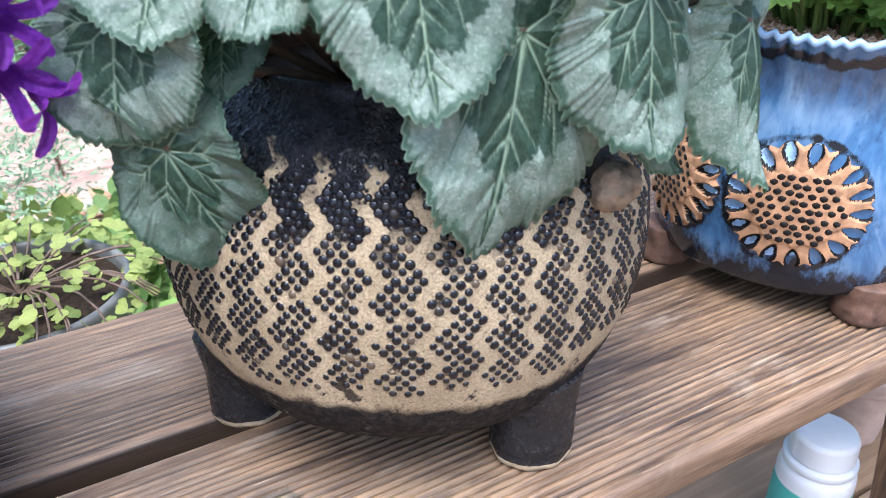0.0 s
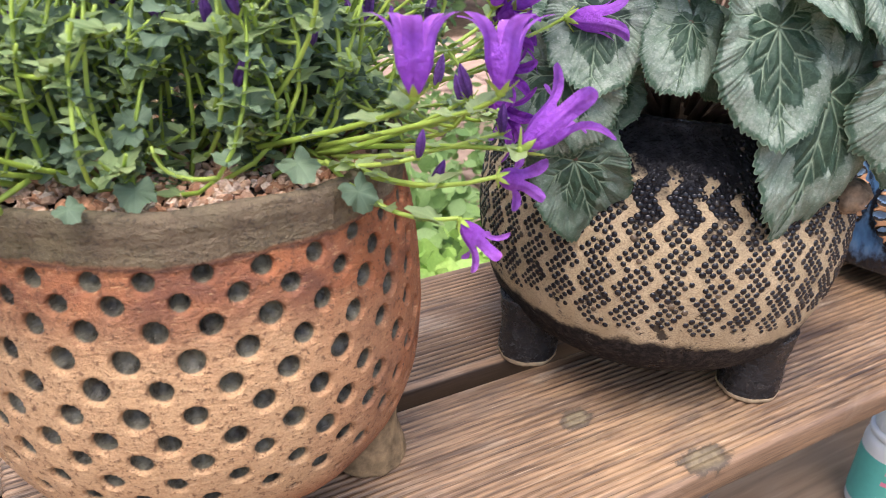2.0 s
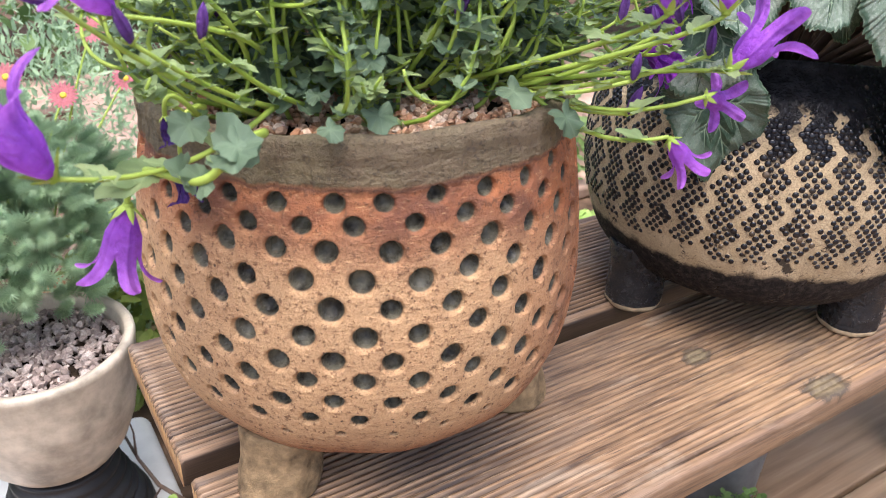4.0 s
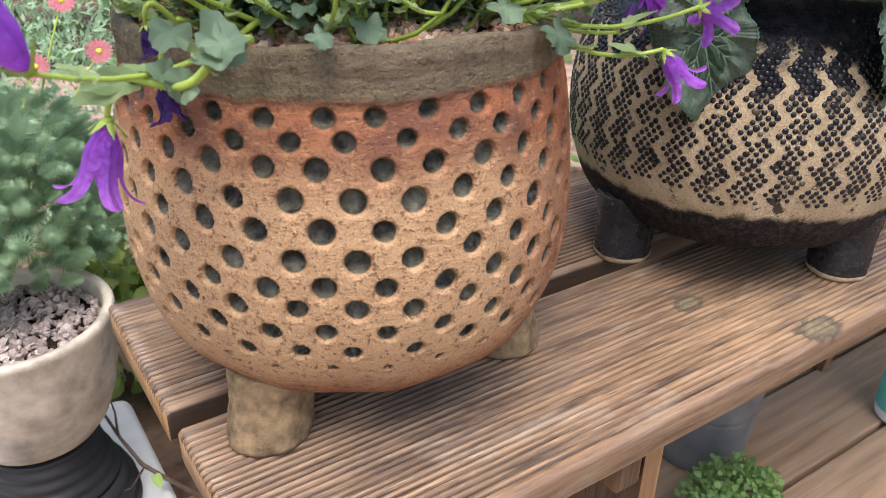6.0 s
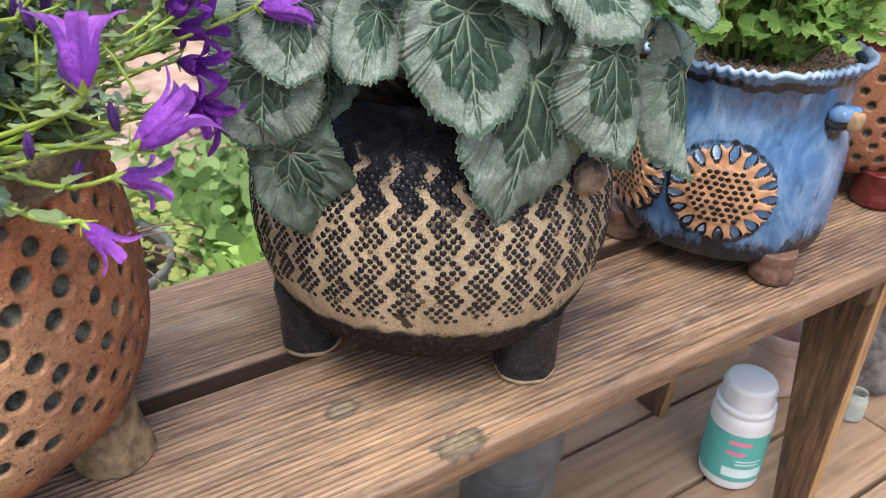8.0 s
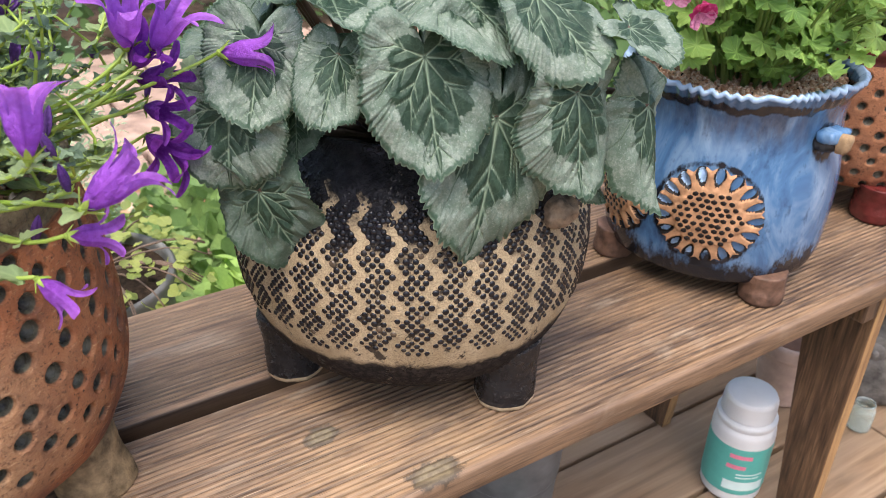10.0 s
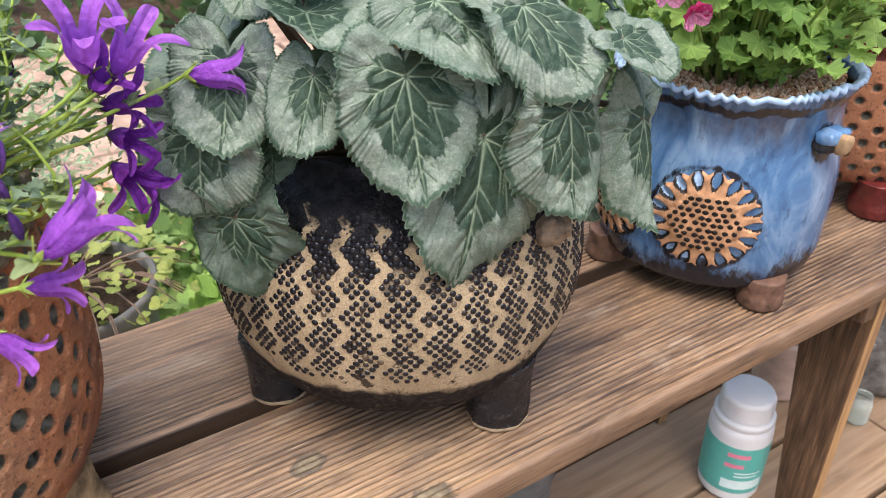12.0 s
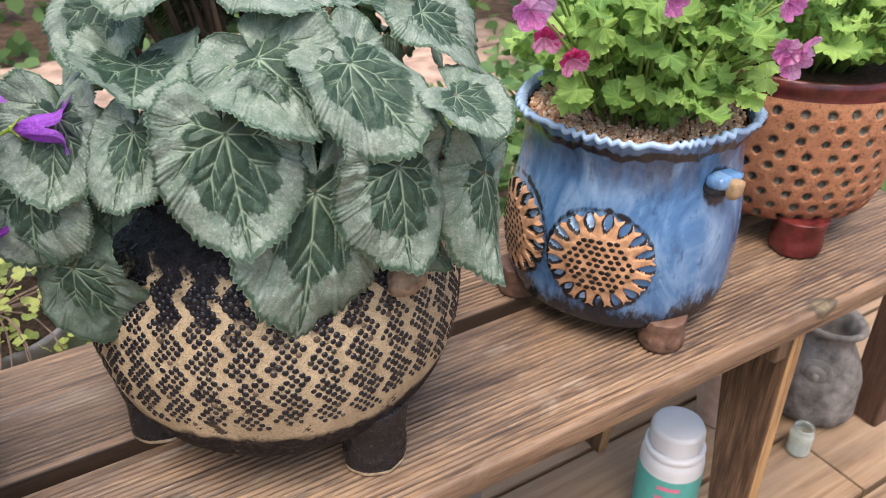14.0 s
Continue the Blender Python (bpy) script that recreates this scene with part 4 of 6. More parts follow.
    bmesh.ops.create_icosphere(bm, subdivisions=4, radius=1.0)
    for v in bm.verts:
        s = 1 + 0.16 * noise.noise(v.co * 2.2 + Vector((3, 1, 5))) - 0.5 * max(0, 0.35 - (v.co - Vector((-0.5, -0.75, 0.35))).length)
        v.co = Vector((v.co.x * 0.0135 * s, v.co.y * 0.0125 * s, v.co.z * 0.0115 * s)) + Vector(k)
    part("knob", bm, M_KNOB, pot, "small lumpy sand clay knob", True)
    bm = bmesh.new()
    bmesh.ops.create_icosphere(bm, subdivisions=4, radius=1.0)
    for v in bm.verts:
        s = 1 + 0.25 * noise.noise(v.co * 2.0 + Vector((9, 2, 1)))
        v.co = Matrix.Rotation(a, 3, "Z") @ Vector((v.co.x * 0.0075 * s, v.co.y * 0.0175 * s, v.co.z * 0.0165 * s)) + Vector((c[0] + 0.1155 * math.cos(a), c[1] + 0.1155 * math.sin(a), 0.539))
    part("knob_ring", bm, M_TAR, pot, "black glazed collar round the knob", True)


black_pot()

# ---- blue pot with sunflower reliefs ----
BLUE = (0.7631, 0.1287)


def blue_profile(z):
    zs = [0.400, 0.408, 0.43, 0.455, 0.485, 0.505, 0.525, 0.545, 0.560]
    rs = [0.086, 0.0935, 0.0980, 0.0985, 0.0965, 0.0930, 0.0895, 0.0905, 0.0950]
    return float(np.interp(z, zs, rs))


def sunflower(pot, ang, z, rad):
    """A carved flower disc bent round the pot: ring of petals, middle disc and dark seed dots."""
    c = BLUE
    def wrap(u, v, h):
        zz = z + v
        r = blue_profile(zz) + h
        t = ang + u / blue_profile(z)
        return (c[0] + r * math.cos(t), c[1] + r * math.sin(t), zz)
    n, rings, petals = 340, 34, 17
    def v_low(t, f):
        return f < 0.965 and math.sin(petals * t + 1.2) > -0.93
    V, slot = [], []
    for i in range(rings):
        f = i / (rings - 1)
        for j in range(n):
            t = 2 * np.pi * j / n
            tooth = 0.5 - 0.5 * math.cos(petals * t)
            rr = rad * (0.90 + 0.10 * (1 - tooth) ** 0.7) * f
            away = ((t * petals / (2 * np.pi) + 0.5) % 1.0) - 0.5
            inside = ((f - 0.815) / 0.185) ** 2 + (away / (0.10 + 0.36 * max(0.0, f - 0.30))) ** 2
            h = 0.0046 if f < 0.975 else -0.001
            h -= 0.0044 * min(1.0, max(0.0, (1.15 - inside) * 2.0))
            h += 0.0010 * (f < 0.58)
            V.append(wrap(rr * math.cos(t) * 1.04, rr * math.sin(t) * 0.98, h))
            slot.append(1 if inside < (0.62 if math.sin(t) > -0.35 else 0.30) and v_low(t, f) else (2 if f > 0.975 or inside < 1.16 else 0))
    F = [tuple(reversed(q)) for q in grid_faces(rings, n, True)]
    disc = solid("sunflower_relief", V, F, M_TERRA, pot, "carved terracotta sunflower relief with blue glazed slots", True, mats=[M_BLUEPALE, M_SEED], index=[slot[q[3]] for q in F])
    bm = bmesh.new()
    for i in range(-6, 7):
        for j in range(-6, 7):
            u, v = (i + 0.5 * (j % 2)) * rad * 0.142 + rng.normal(0, rad * 0.012), j * rad * 0.118 + rng.normal(0, rad * 0.01)
            if math.hypot(u, v) < rad * 0.58:
                p = Vector(wrap(u, v, 0.0057))
                bmesh.ops.create_icosphere(bm, subdivisions=1, radius=rad * 0.066, matrix=Matrix.Translation(p) @ Matrix.Rotation(ang, 4, "Z") @ Matrix.Diagonal((0.16, 1, 0.80, 1)))
    seeds = part("seed_dots", bm, M_SEED, disc, "rows of dark seed dots and slots", True)
    return disc


def blue_pot():
    c = BLUE
    pot = thing("flower_pot", (c[0], c[1], BENCH_Z), "glossy blue glazed flower pot with terracotta sunflower reliefs", "flower pot", "pots on the bench")
    prof = [(0.003, 0.395), (0.05, 0.395), (0.082, 0.3955), (0.0925, 0.399), (0.0965, 0.409), (0.0980, 0.430), (0.0985, 0.455), (0.0965, 0.485), (0.0925, 0.508), (0.0895, 0.526), (0.0905, 0.545),
            (0.0955, 0.5575), (0.0975, 0.5615), (0.0955, 0.5640), (0.0915, 0.5620), (0.0875, 0.552), (0.085, 0.540)]
    T, R, Zz, S, NR, NZ = turned(prof, 0.0016, 360)
    rim = np.clip((Zz - 0.550) / 0.010, 0, 1)
    scal = (1.6 * np.abs(np.sin(25 * T + 3.2 * np.sin(3 * T) + 2.1 * np.sin(7 * T) + 0.9 * np.sin(13 * T))) ** 0.7 - 1.0) * (1 + 0.4 * np.sin(7 * T + 1)) + 0.5 * np.sin(61 * T + 2 * np.sin(5 * T))
    R2 = R + rim * (0.0013 * scal + 0.0018 * np.sin(5 * T)) + 0.0012 * np.sin(4 * T + 8 * Zz)
    Z2 = Zz + rim * (0.0012 * np.cos(50 * T + 6.4 * np.sin(3 * T) + 4.2 * np.sin(7 * T) + 1.8 * np.sin(13 * T)) + 0.0012 * np.sin(2 * T + 5.3) + 0.0012)
    edge = np.clip((Zz - 0.5578) / 0.0035, 0, 1)
    # darker towards the base and in a band below the rim
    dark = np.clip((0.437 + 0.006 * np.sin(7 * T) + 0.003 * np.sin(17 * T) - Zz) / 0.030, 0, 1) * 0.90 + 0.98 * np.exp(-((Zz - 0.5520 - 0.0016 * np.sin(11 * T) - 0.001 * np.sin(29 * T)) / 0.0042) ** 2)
    for ang in (radians(-144), radians(-198)):
        dt = (T - ang + np.pi) % (2 * np.pi) - np.pi
        dd = np.hypot(dt * 0.097, Zz - 0.4615)
        dark = np.maximum(dark, (0.68 - 0.15 * np.sin(9 * dt + 3)) * np.exp(-((dd - 0.0440) / 0.0036) ** 2))
    dt = (T + radians(86) + np.pi) % (2 * np.pi) - np.pi
    dark = np.maximum(dark, 0.9 * np.exp(-((np.hypot(dt * 0.094, Zz - 0.520) - 0.012) / 0.006) ** 2))
    # broad grey-blue bands below the rim and at the base
    grey_bands = np.clip(np.exp(-((Zz - 0.540) / 0.017) ** 2) + 0.8 * np.exp(-((Zz - 0.408) / 0.016) ** 2), 0, 1)
    A = np.c_[edge.ravel(), dark.ravel(), grey_bands.ravel()]
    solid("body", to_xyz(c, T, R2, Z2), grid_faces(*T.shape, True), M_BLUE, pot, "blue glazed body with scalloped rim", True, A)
    sunflower(pot, radians(-143.0), 0.4615, 0.0440)
    sunflower(pot, radians(-197.5), 0.4585, 0.0430)
    for ang in (-105, 152, 40):
        x, y = c[0] + 0.089 * math.cos(radians(ang)), c[1] + 0.089 * math.sin(radians(ang))
        foot("foot", (x, y), 0.0185, 0.0195, BENCH_Z, 0.408, M_BLUE_FOOT, pot, "stubby brown clay foot")
    a = radians(-86)
    for m, rr, size, off in ((M_BLUE, 0.0950, (0.0090, 0.0150, 0.0062), 0.0030), (M_TAR, 0.0935, (0.0095, 0.0150, 0.0066), -0.0030), (M_TANEND, 0.1045, (0.0060, 0.0068, 0.0080), -0.0010)):
        bm = bmesh.new()
        bmesh.ops.create_icosphere(bm, subdivisions=3, radius=1.0)
        for v in bm.verts:
            s = 1 + 0.15 * noise.noise(v.co * 2)
            v.co = Vector((math.copysign(abs(v.co.x) ** 0.6, v.co.x) * size[0], math.copysign(abs(v.co.y) ** 0.7, v.co.y) * size[1], math.copysign(abs(v.co.z) ** 0.6, v.co.z) * size[2])) * s
        bmesh.ops.transform(bm, matrix=Matrix.Translation((c[0] + rr * math.cos(a), c[1] + rr * math.sin(a), 0.525 + off)) @ Matrix.Rotation(a, 4, "Z"), verts=bm.verts[:])
        part("lug", bm, m, pot, "blue glazed lug" if m is M_BLUE else ("bare tan clay end of the lug" if m is M_TANEND else "blackened underside of the lug"), True)
    T, R, Zz, S, _, _ = turned([(0.001, 0.552), (0.05, 0.552), (0.0880, 0.550)], 0.004, 60)
    tagged(solid("potting_soil", to_xyz(c, T, R, Zz), grid_faces(*T.shape, True), M_SOIL), "dark potting soil filling the blue pot", "soil", kind="stuff")
    gravel("gravel", c, 0.0865, 0.5535, 4600, 0.0021, M_GRIT, "brown granite grit on the blue pot's soil", "gravel")


blue_pot()

# ---- red dented bowl ----
RED = (1.010, 0.155)


def red_pot():
    c = RED
    pot = thing("flower_pot", (c[0], c[1], BENCH_Z), "wide red terracotta bowl pot with dark dents", "flower pot", "pots on the bench")
    prof = [(0.003, 0.407), (0.05, 0.407), (0.080, 0.4085), (0.092, 0.416), (0.099, 0.432), (0.105, 0.460), (0.109, 0.495), (0.111, 0.520), (0.110, 0.535), (0.107, 0.543), (0.110, 0.555), (0.107, 0.560), (0.102, 0.556), (0.100, 0.545)]
    T, R, Zz, S, NR, NZ = turned(prof, 0.0018, 460)
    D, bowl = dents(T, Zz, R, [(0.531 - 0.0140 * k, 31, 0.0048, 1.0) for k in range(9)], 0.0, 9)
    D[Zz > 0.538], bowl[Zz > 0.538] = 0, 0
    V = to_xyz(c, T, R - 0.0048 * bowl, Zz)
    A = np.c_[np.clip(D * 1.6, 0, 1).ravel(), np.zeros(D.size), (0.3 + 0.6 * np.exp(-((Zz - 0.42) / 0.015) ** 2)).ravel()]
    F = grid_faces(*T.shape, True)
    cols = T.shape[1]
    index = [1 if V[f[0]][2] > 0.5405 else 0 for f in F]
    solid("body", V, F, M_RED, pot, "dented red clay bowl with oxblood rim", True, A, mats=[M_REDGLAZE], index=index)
    for ang in (-126, -6, 114):
        x, y = c[0] + 0.074 * math.cos(radians(ang)), c[1] + 0.086 * math.sin(radians(ang))
        foot("foot", (x, y), 0.027, 0.026, BENCH_Z, 0.418, M_REDGLAZE, pot, "low oxblood glazed foot")
    T, R, Zz, S, _, _ = turned([(0.001, 0.550), (0.05, 0.550), (0.1005, 0.549)], 0.005, 60)
    tagged(solid("potting_soil", to_xyz(c, T, R, Zz), grid_faces(*T.shape, True), M_SOIL), "dark potting soil filling the red bowl", "soil", kind="stuff")


red_pot()

# ---- leaves and flowers ----
def polar_leaf(outline, rings, around, veins, cup=0.0, wave=0.0, waves=5, droop=0.0, seed=0, vein_width=0.05, fold=0.0, kind="plain"):
    """Leaf blade round its stalk point: y to the tip, z the upper side, about 1 long. Gives verts, faces and attribute."""
    rs = np.random.default_rng(seed)
    ph = rs.uniform(0, 6.28, 4)
    t = np.linspace(-np.pi, np.pi, around, endpoint=False)
    R = outline(t)
    V, A = [], []
    ribs = []
    heart = rs.uniform(0.38, 0.60)
    if kind == "cyclamen":
        for a, ln, w0, w1 in zip(veins, (0.95, 0.66, 0.66, 0.56, 0.56, 0.50, 0.50), (0.115, 0.040, 0.040, 0.034, 0.034, 0.034, 0.034), (0.015, 0.010, 0.010, 0.009, 0.009, 0.009, 0.009)):
            a += rs.normal(0, 0.05)
            turn = 0.0 if abs(a) < 0.3 else -0.42 * math.copysign(1, a)
            mx, my = 0.5 * ln * math.sin(a), 0.5 * ln * math.cos(a)
            ribs.append((0.0, 0.0, mx, my, w0, w1))
            ribs.append((mx, my, mx + 0.52 * ln * math.sin(a + turn), my + 0.52 * ln * math.cos(a + turn), 0.35 * w0, 0.62 * w1))
            for f in ((0.30, 0.46, 0.62, 0.78) if ln > 0.9 else (0.36, 0.50)):
                for sg in (-1, 1):
                    q = a + sg * rs.uniform(0.55, 0.80)
                    m = ln * rs.uniform(0.20, 0.30)
                    f2 = f + rs.normal(0, 0.03)
                    ribs.append((f2 * ln * math.sin(a), f2 * ln * math.cos(a), f2 * ln * math.sin(a) + m * math.sin(q), f2 * ln * math.cos(a) + m * math.cos(q), 0.005, 0.0062))
    for i in range(rings + 1):
        s = (i / rings) ** 0.9
        r = R * s
        x, y = r * np.sin(t), r * np.cos(t)
        z = cup * (x * x + 0.35 * y * y) + wave * s ** 2 * np.sin(waves * t + ph[0]) + 0.5 * wave * s ** 3 * np.sin((2 * waves + 1) * t + ph[1])
        z = z - droop * np.clip(y, 0, None) ** 2 + fold * np.abs(x)
        V.append(np.c_[x, y, z])
        vein = np.zeros(around)
        for a in veins:
            dt = np.abs((t - a + np.pi) % (2 * np.pi) - np.pi)
            along = r * np.cos(np.clip(dt, 0, 1.5))
            off = r * np.sin(np.clip(dt, 0, 1.57))
            w = vein_width * (1.15 - 0.85 * s)
            vein = np.maximum(vein, np.clip(1.4 - off / w, 0, 1) * (dt < 1.2))
        if kind == "cyclamen":
            line, lane, gap = np.zeros(around), np.full(around, 9.0), np.full(around, 9.0)
            for ax, ay, bx, by, w0, w1 in ribs:
                k = np.clip(((x - ax) * (bx - ax) + (y - ay) * (by - ay)) / ((bx - ax) ** 2 + (by - ay) ** 2), 0, 1)
                d = np.hypot(x - ax - k * (bx - ax), y - ay - k * (by - ay))
                line = np.maximum(line, np.clip(1.5 - d / (w1 * (1.25 - k)), 0, 1) * (1 - 0.45 * k))
                lane = np.minimum(lane, d / (w0 * (1.02 - k) ** 0.65))
                gap = np.minimum(gap, d)
            rosette = heart + 0.06 * np.abs(np.sin(4.5 * t + ph[2])) + 0.04 * np.abs(np.sin(8 * t + ph[3])) + 0.14 * np.cos(t) - 0.06
            silver = np.clip(np.minimum((s - rosette) / 0.20, (lane - 1) * 0.8) + 0.5, 0, 1)
            edge = np.full(around, np.clip((s - 0.90) / 0.09, 0, 1))
            V[-1][:, 2] += 0.048 * np.clip(gap / 0.11, 0, 1) * (1 - s ** 6) + 0.55 * np.clip(s - 0.62, 0, 1) ** 1.6 * np.sin(3 * t + ph[1]) + 0.012 * s ** 4 * np.sin(23 * t + ph[0])
            if i == rings:
                line = np.maximum(line, 0.55)
            A.append(np.c_[silver, line * (s > 0.02), edge])
        else:
            A.append(np.c_[vein, np.full(around, s), np.zeros(around)])
    F = grid_faces(rings + 1, around, True)
    return np.vstack(V), [tuple(reversed(f)) for f in F], np.vstack(A)


def shaped(knots_):
    """Outline radius over the angle from the tip, from (degrees, radius) pairs, the same on both sides."""
    a, r = np.radians([k[0] for k in knots_]), np.array([k[1] for k in knots_])
    fine = np.linspace(0, np.pi, 400)
    val = np.interp(fine, a, r)
    ker = np.hanning(25)
    val = np.convolve(np.r_[val[24:0:-1], val, val[-2:-26:-1]], ker / ker.sum(), "same")[24:-24]
    return lambda t: np.interp(np.abs(t), fine, val)


def leaf_mesh(name, data, mat):
    V, F, A = data
    ob = solid(name, V, F, mat, None, "", True, A, "leaf")
    me = ob.data
    bpy.data.objects.remove(ob)
    return me


HEART = shaped([(0, 1.0), (9, 0.955), (20, 0.905), (41, 0.80), (60, 0.69), (75, 0.635), (90, 0.60), (115, 0.585), (138, 0.58), (155, 0.50), (170, 0.30), (180, 0.12)])


def cyclamen():
    c = BLACK
    plant = thing("cyclamen_plant", (c[0], c[1], 0.563), "cyclamen plant with silver-patterned dark green heart-shaped leaves", "plant", "plants in pots")
    veins = [0.0, 0.62, -0.62, 1.25, -1.25, 2.05, -2.05]
    leaves = [  # stalk point, tip, width, upper side, cup, wave, fold, dull
        ((0.399, 0.036, 0.646), (0.398, 0.012, 0.588), 0.072, (-0.20, -0.92, 0.30), 0.05, 0.020, 0.02, 0),
        ((0.437, 0.024, 0.610), (0.418, 0.004, 0.531), 0.086, (-0.12, -0.95, 0.27), -0.20, 0.025, 0.05, 0),
        ((0.475, 0.004, 0.623), (0.478, -0.014, 0.567), 0.068, (0.05, -0.95, 0.25), -0.45, 0.045, 0.00, 0),
        ((0.525, 0.000, 0.608), (0.529, -0.025, 0.547), 0.046, (0.15, -0.86, 0.46), -0.55, 0.070, -0.25, 0),
        ((0.512, 0.009, 0.652), (0.531, -0.016, 0.639), 0.050, (0.21, -0.56, 0.80), 0.20, 0.050, 0.10, 0),
        ((0.424, 0.050, 0.675), (0.447, 0.011, 0.651), 0.072, (-0.17, -0.59, 0.79), 0.10, 0.035, 0.10, 0),
        ((0.464, 0.032, 0.671), (0.484, -0.010, 0.640), 0.064, (0.05, -0.66, 0.73), -0.20, 0.050, 0.00, 0),
        ((0.520, 0.058, 0.682), (0.554, 0.040, 0.655), 0.064, (0.25, -0.55, 0.80), 0.15, 0.040, 0.10, 0),
        ((0.376, 0.096, 0.666), (0.361, 0.048, 0.660), 0.062, (0.05, -0.20, 0.97), 0.60, 0.030, 0.35, 0),
        ((0.372, 0.128, 0.692), (0.344, 0.121, 0.663), 0.062, (-0.50, -0.45, 0.65), 0.10, 0.040, 0.10, 0),
        ((0.334, 0.099, 0.646), (0.318, 0.080, 0.606), 0.057, (-0.50, -0.70, 0.50), 0.35, 0.030, 0.25, 0),
        ((0.362, 0.060, 0.646), (0.340, 0.039, 0.619), 0.042, (-0.35, -0.75, 0.50), -0.35, 0.060, -0.22, 0),
        ((0.314, 0.098, 0.614), (0.300, 0.089, 0.571), 0.068, (-0.55, -0.70, 0.45), -0.10, 0.040, 0.05, 0),
        ((0.322, 0.090, 0.566), (0.342, 0.078, 0.509), 0.056, (-0.50, -0.86, 0.05), -0.25, 0.045, 0.10, 1),
        ((0.340, 0.125, 0.640), (0.297, 0.118, 0.640), 0.058, (0.10, 0.40, -0.90), 0.30, 0.030, 0.10, 1),
        ((0.392, 0.085, 0.634), (0.402, 0.060, 0.602), 0.050, (-0.20, -0.85, 0.40), 0.10, 0.030, 0.05, 1),
        ((0.352, 0.100, 0.606), (0.342, 0.082, 0.584), 0.036, (-0.45, -0.70, 0.50), 0.10, 0.030, 0.05, 1),
        ((0.440, 0.085, 0.706), (0.466, 0.052, 0.694), 0.064, (0.05, -0.45, 0.90), 0.15, 0.040, 0.10, 0),
        ((0.395, 0.110, 0.712), (0.372, 0.080, 0.700), 0.066, (-0.25, -0.45, 0.85), 0.15, 0.040, 0.10, 0),
        ((0.540, 0.080, 0.672), (0.575, 0.062, 0.640), 0.060, (0.50, -0.45, 0.70), -0.10, 0.040, 0.05, 0),
        ((0.500, 0.055, 0.640), (0.530, 0.040, 0.590), 0.060, (0.45, -0.80, 0.35), -0.10, 0.040, 0.05, 1),
        ((0.440, 0.055, 0.640), (0.452, 0.036, 0.592), 0.060, (0.0, -0.90, 0.35), 0.10, 0.030, 0.05, 1),
        ((0.497, 0.020, 0.570), (0.512, 0.010, 0.545), 0.022, (0.30, -0.85, 0.35), -0.30, 0.060, 0.10, 1),
    ]
    rs = np.random.default_rng(21)
    for k in range(24):
        a = rs.uniform(-0.15 * np.pi, 1.05 * np.pi)
        rr = rs.uniform(0.02, 0.105)
        z = 0.70 - 0.9 * max(0.0, rr - 0.05) + rs.uniform(-0.02, 0.015)
        o = np.array([math.cos(a), math.sin(a)])
        p = np.array([c[0], c[1]]) + rr * o
        q = p + (0.030 + 0.012 * rs.random()) * o
        if q[1] < 0.10:
            continue
        leaves.append(((p[0], p[1], z), (q[0], q[1], z - rs.uniform(0.008, 0.045)), rs.uniform(0.054, 0.074), (o[0] * 0.5, o[1] * 0.5 - 0.1, 0.85), rs.uniform(-0.2, 0.3), 0.04, 0.08, 0))
    for k, (b, t, w, up, cup, wave, fold, dull) in enumerate(leaves):
        b, t = Vector(b), Vector(t)
        long = (t - b).length
        side = w / (1.22 * long)
        teeth = lambda a, k=k: HEART(a) * (1 + 0.046 * np.abs(np.sin(45 * a + 0.5 * np.sin(9 * a + k))) * (0.7 + 0.5 * np.sin(17 * a + k)) - 0.015 + 0.008 * np.sin(61 * a + k) + 0.014 * np.sin(7 * a + k) + 0.010 * np.sin(13 * a + 2 * k))
        V, F, A = polar_leaf(teeth, 40 if k < 23 else 20, 448 if k < 23 else 192, veins, cup * 0.8, wave * 1.3, 3, 0.14, k, 0.026, fold * 0.6, "cyclamen")
        V = V * np.array([long * side, long, long])
        m = Matrix.Translation(b) @ frame_from(t - b, up)
        V = V @ np.array(m.to_3x3()).T + np.array(b)
        solid("leaf", V, F, M_CYC_SHADED if dull else M_CYC, plant, "", True, A, "leaf")
        root = np.array([c[0] + 0.25 * (b[0] - c[0]), c[1] + 0.25 * (b[1] - c[1]), 0.563])
        P = bend(root, np.array(b) - 0.0005 * np.array(m.to_3x3() @ Vector((0, 0, 1))), (0.15 * (b[0] - c[0]), 0.12 * (b[1] - c[1]), 0.022), 9)
        SV, SF = tube(P, (0.0030, 0.0022, 0.0018), 7)
        solid("leaf_stalk", SV, SF, M_CYC_STEM, plant, "", True)


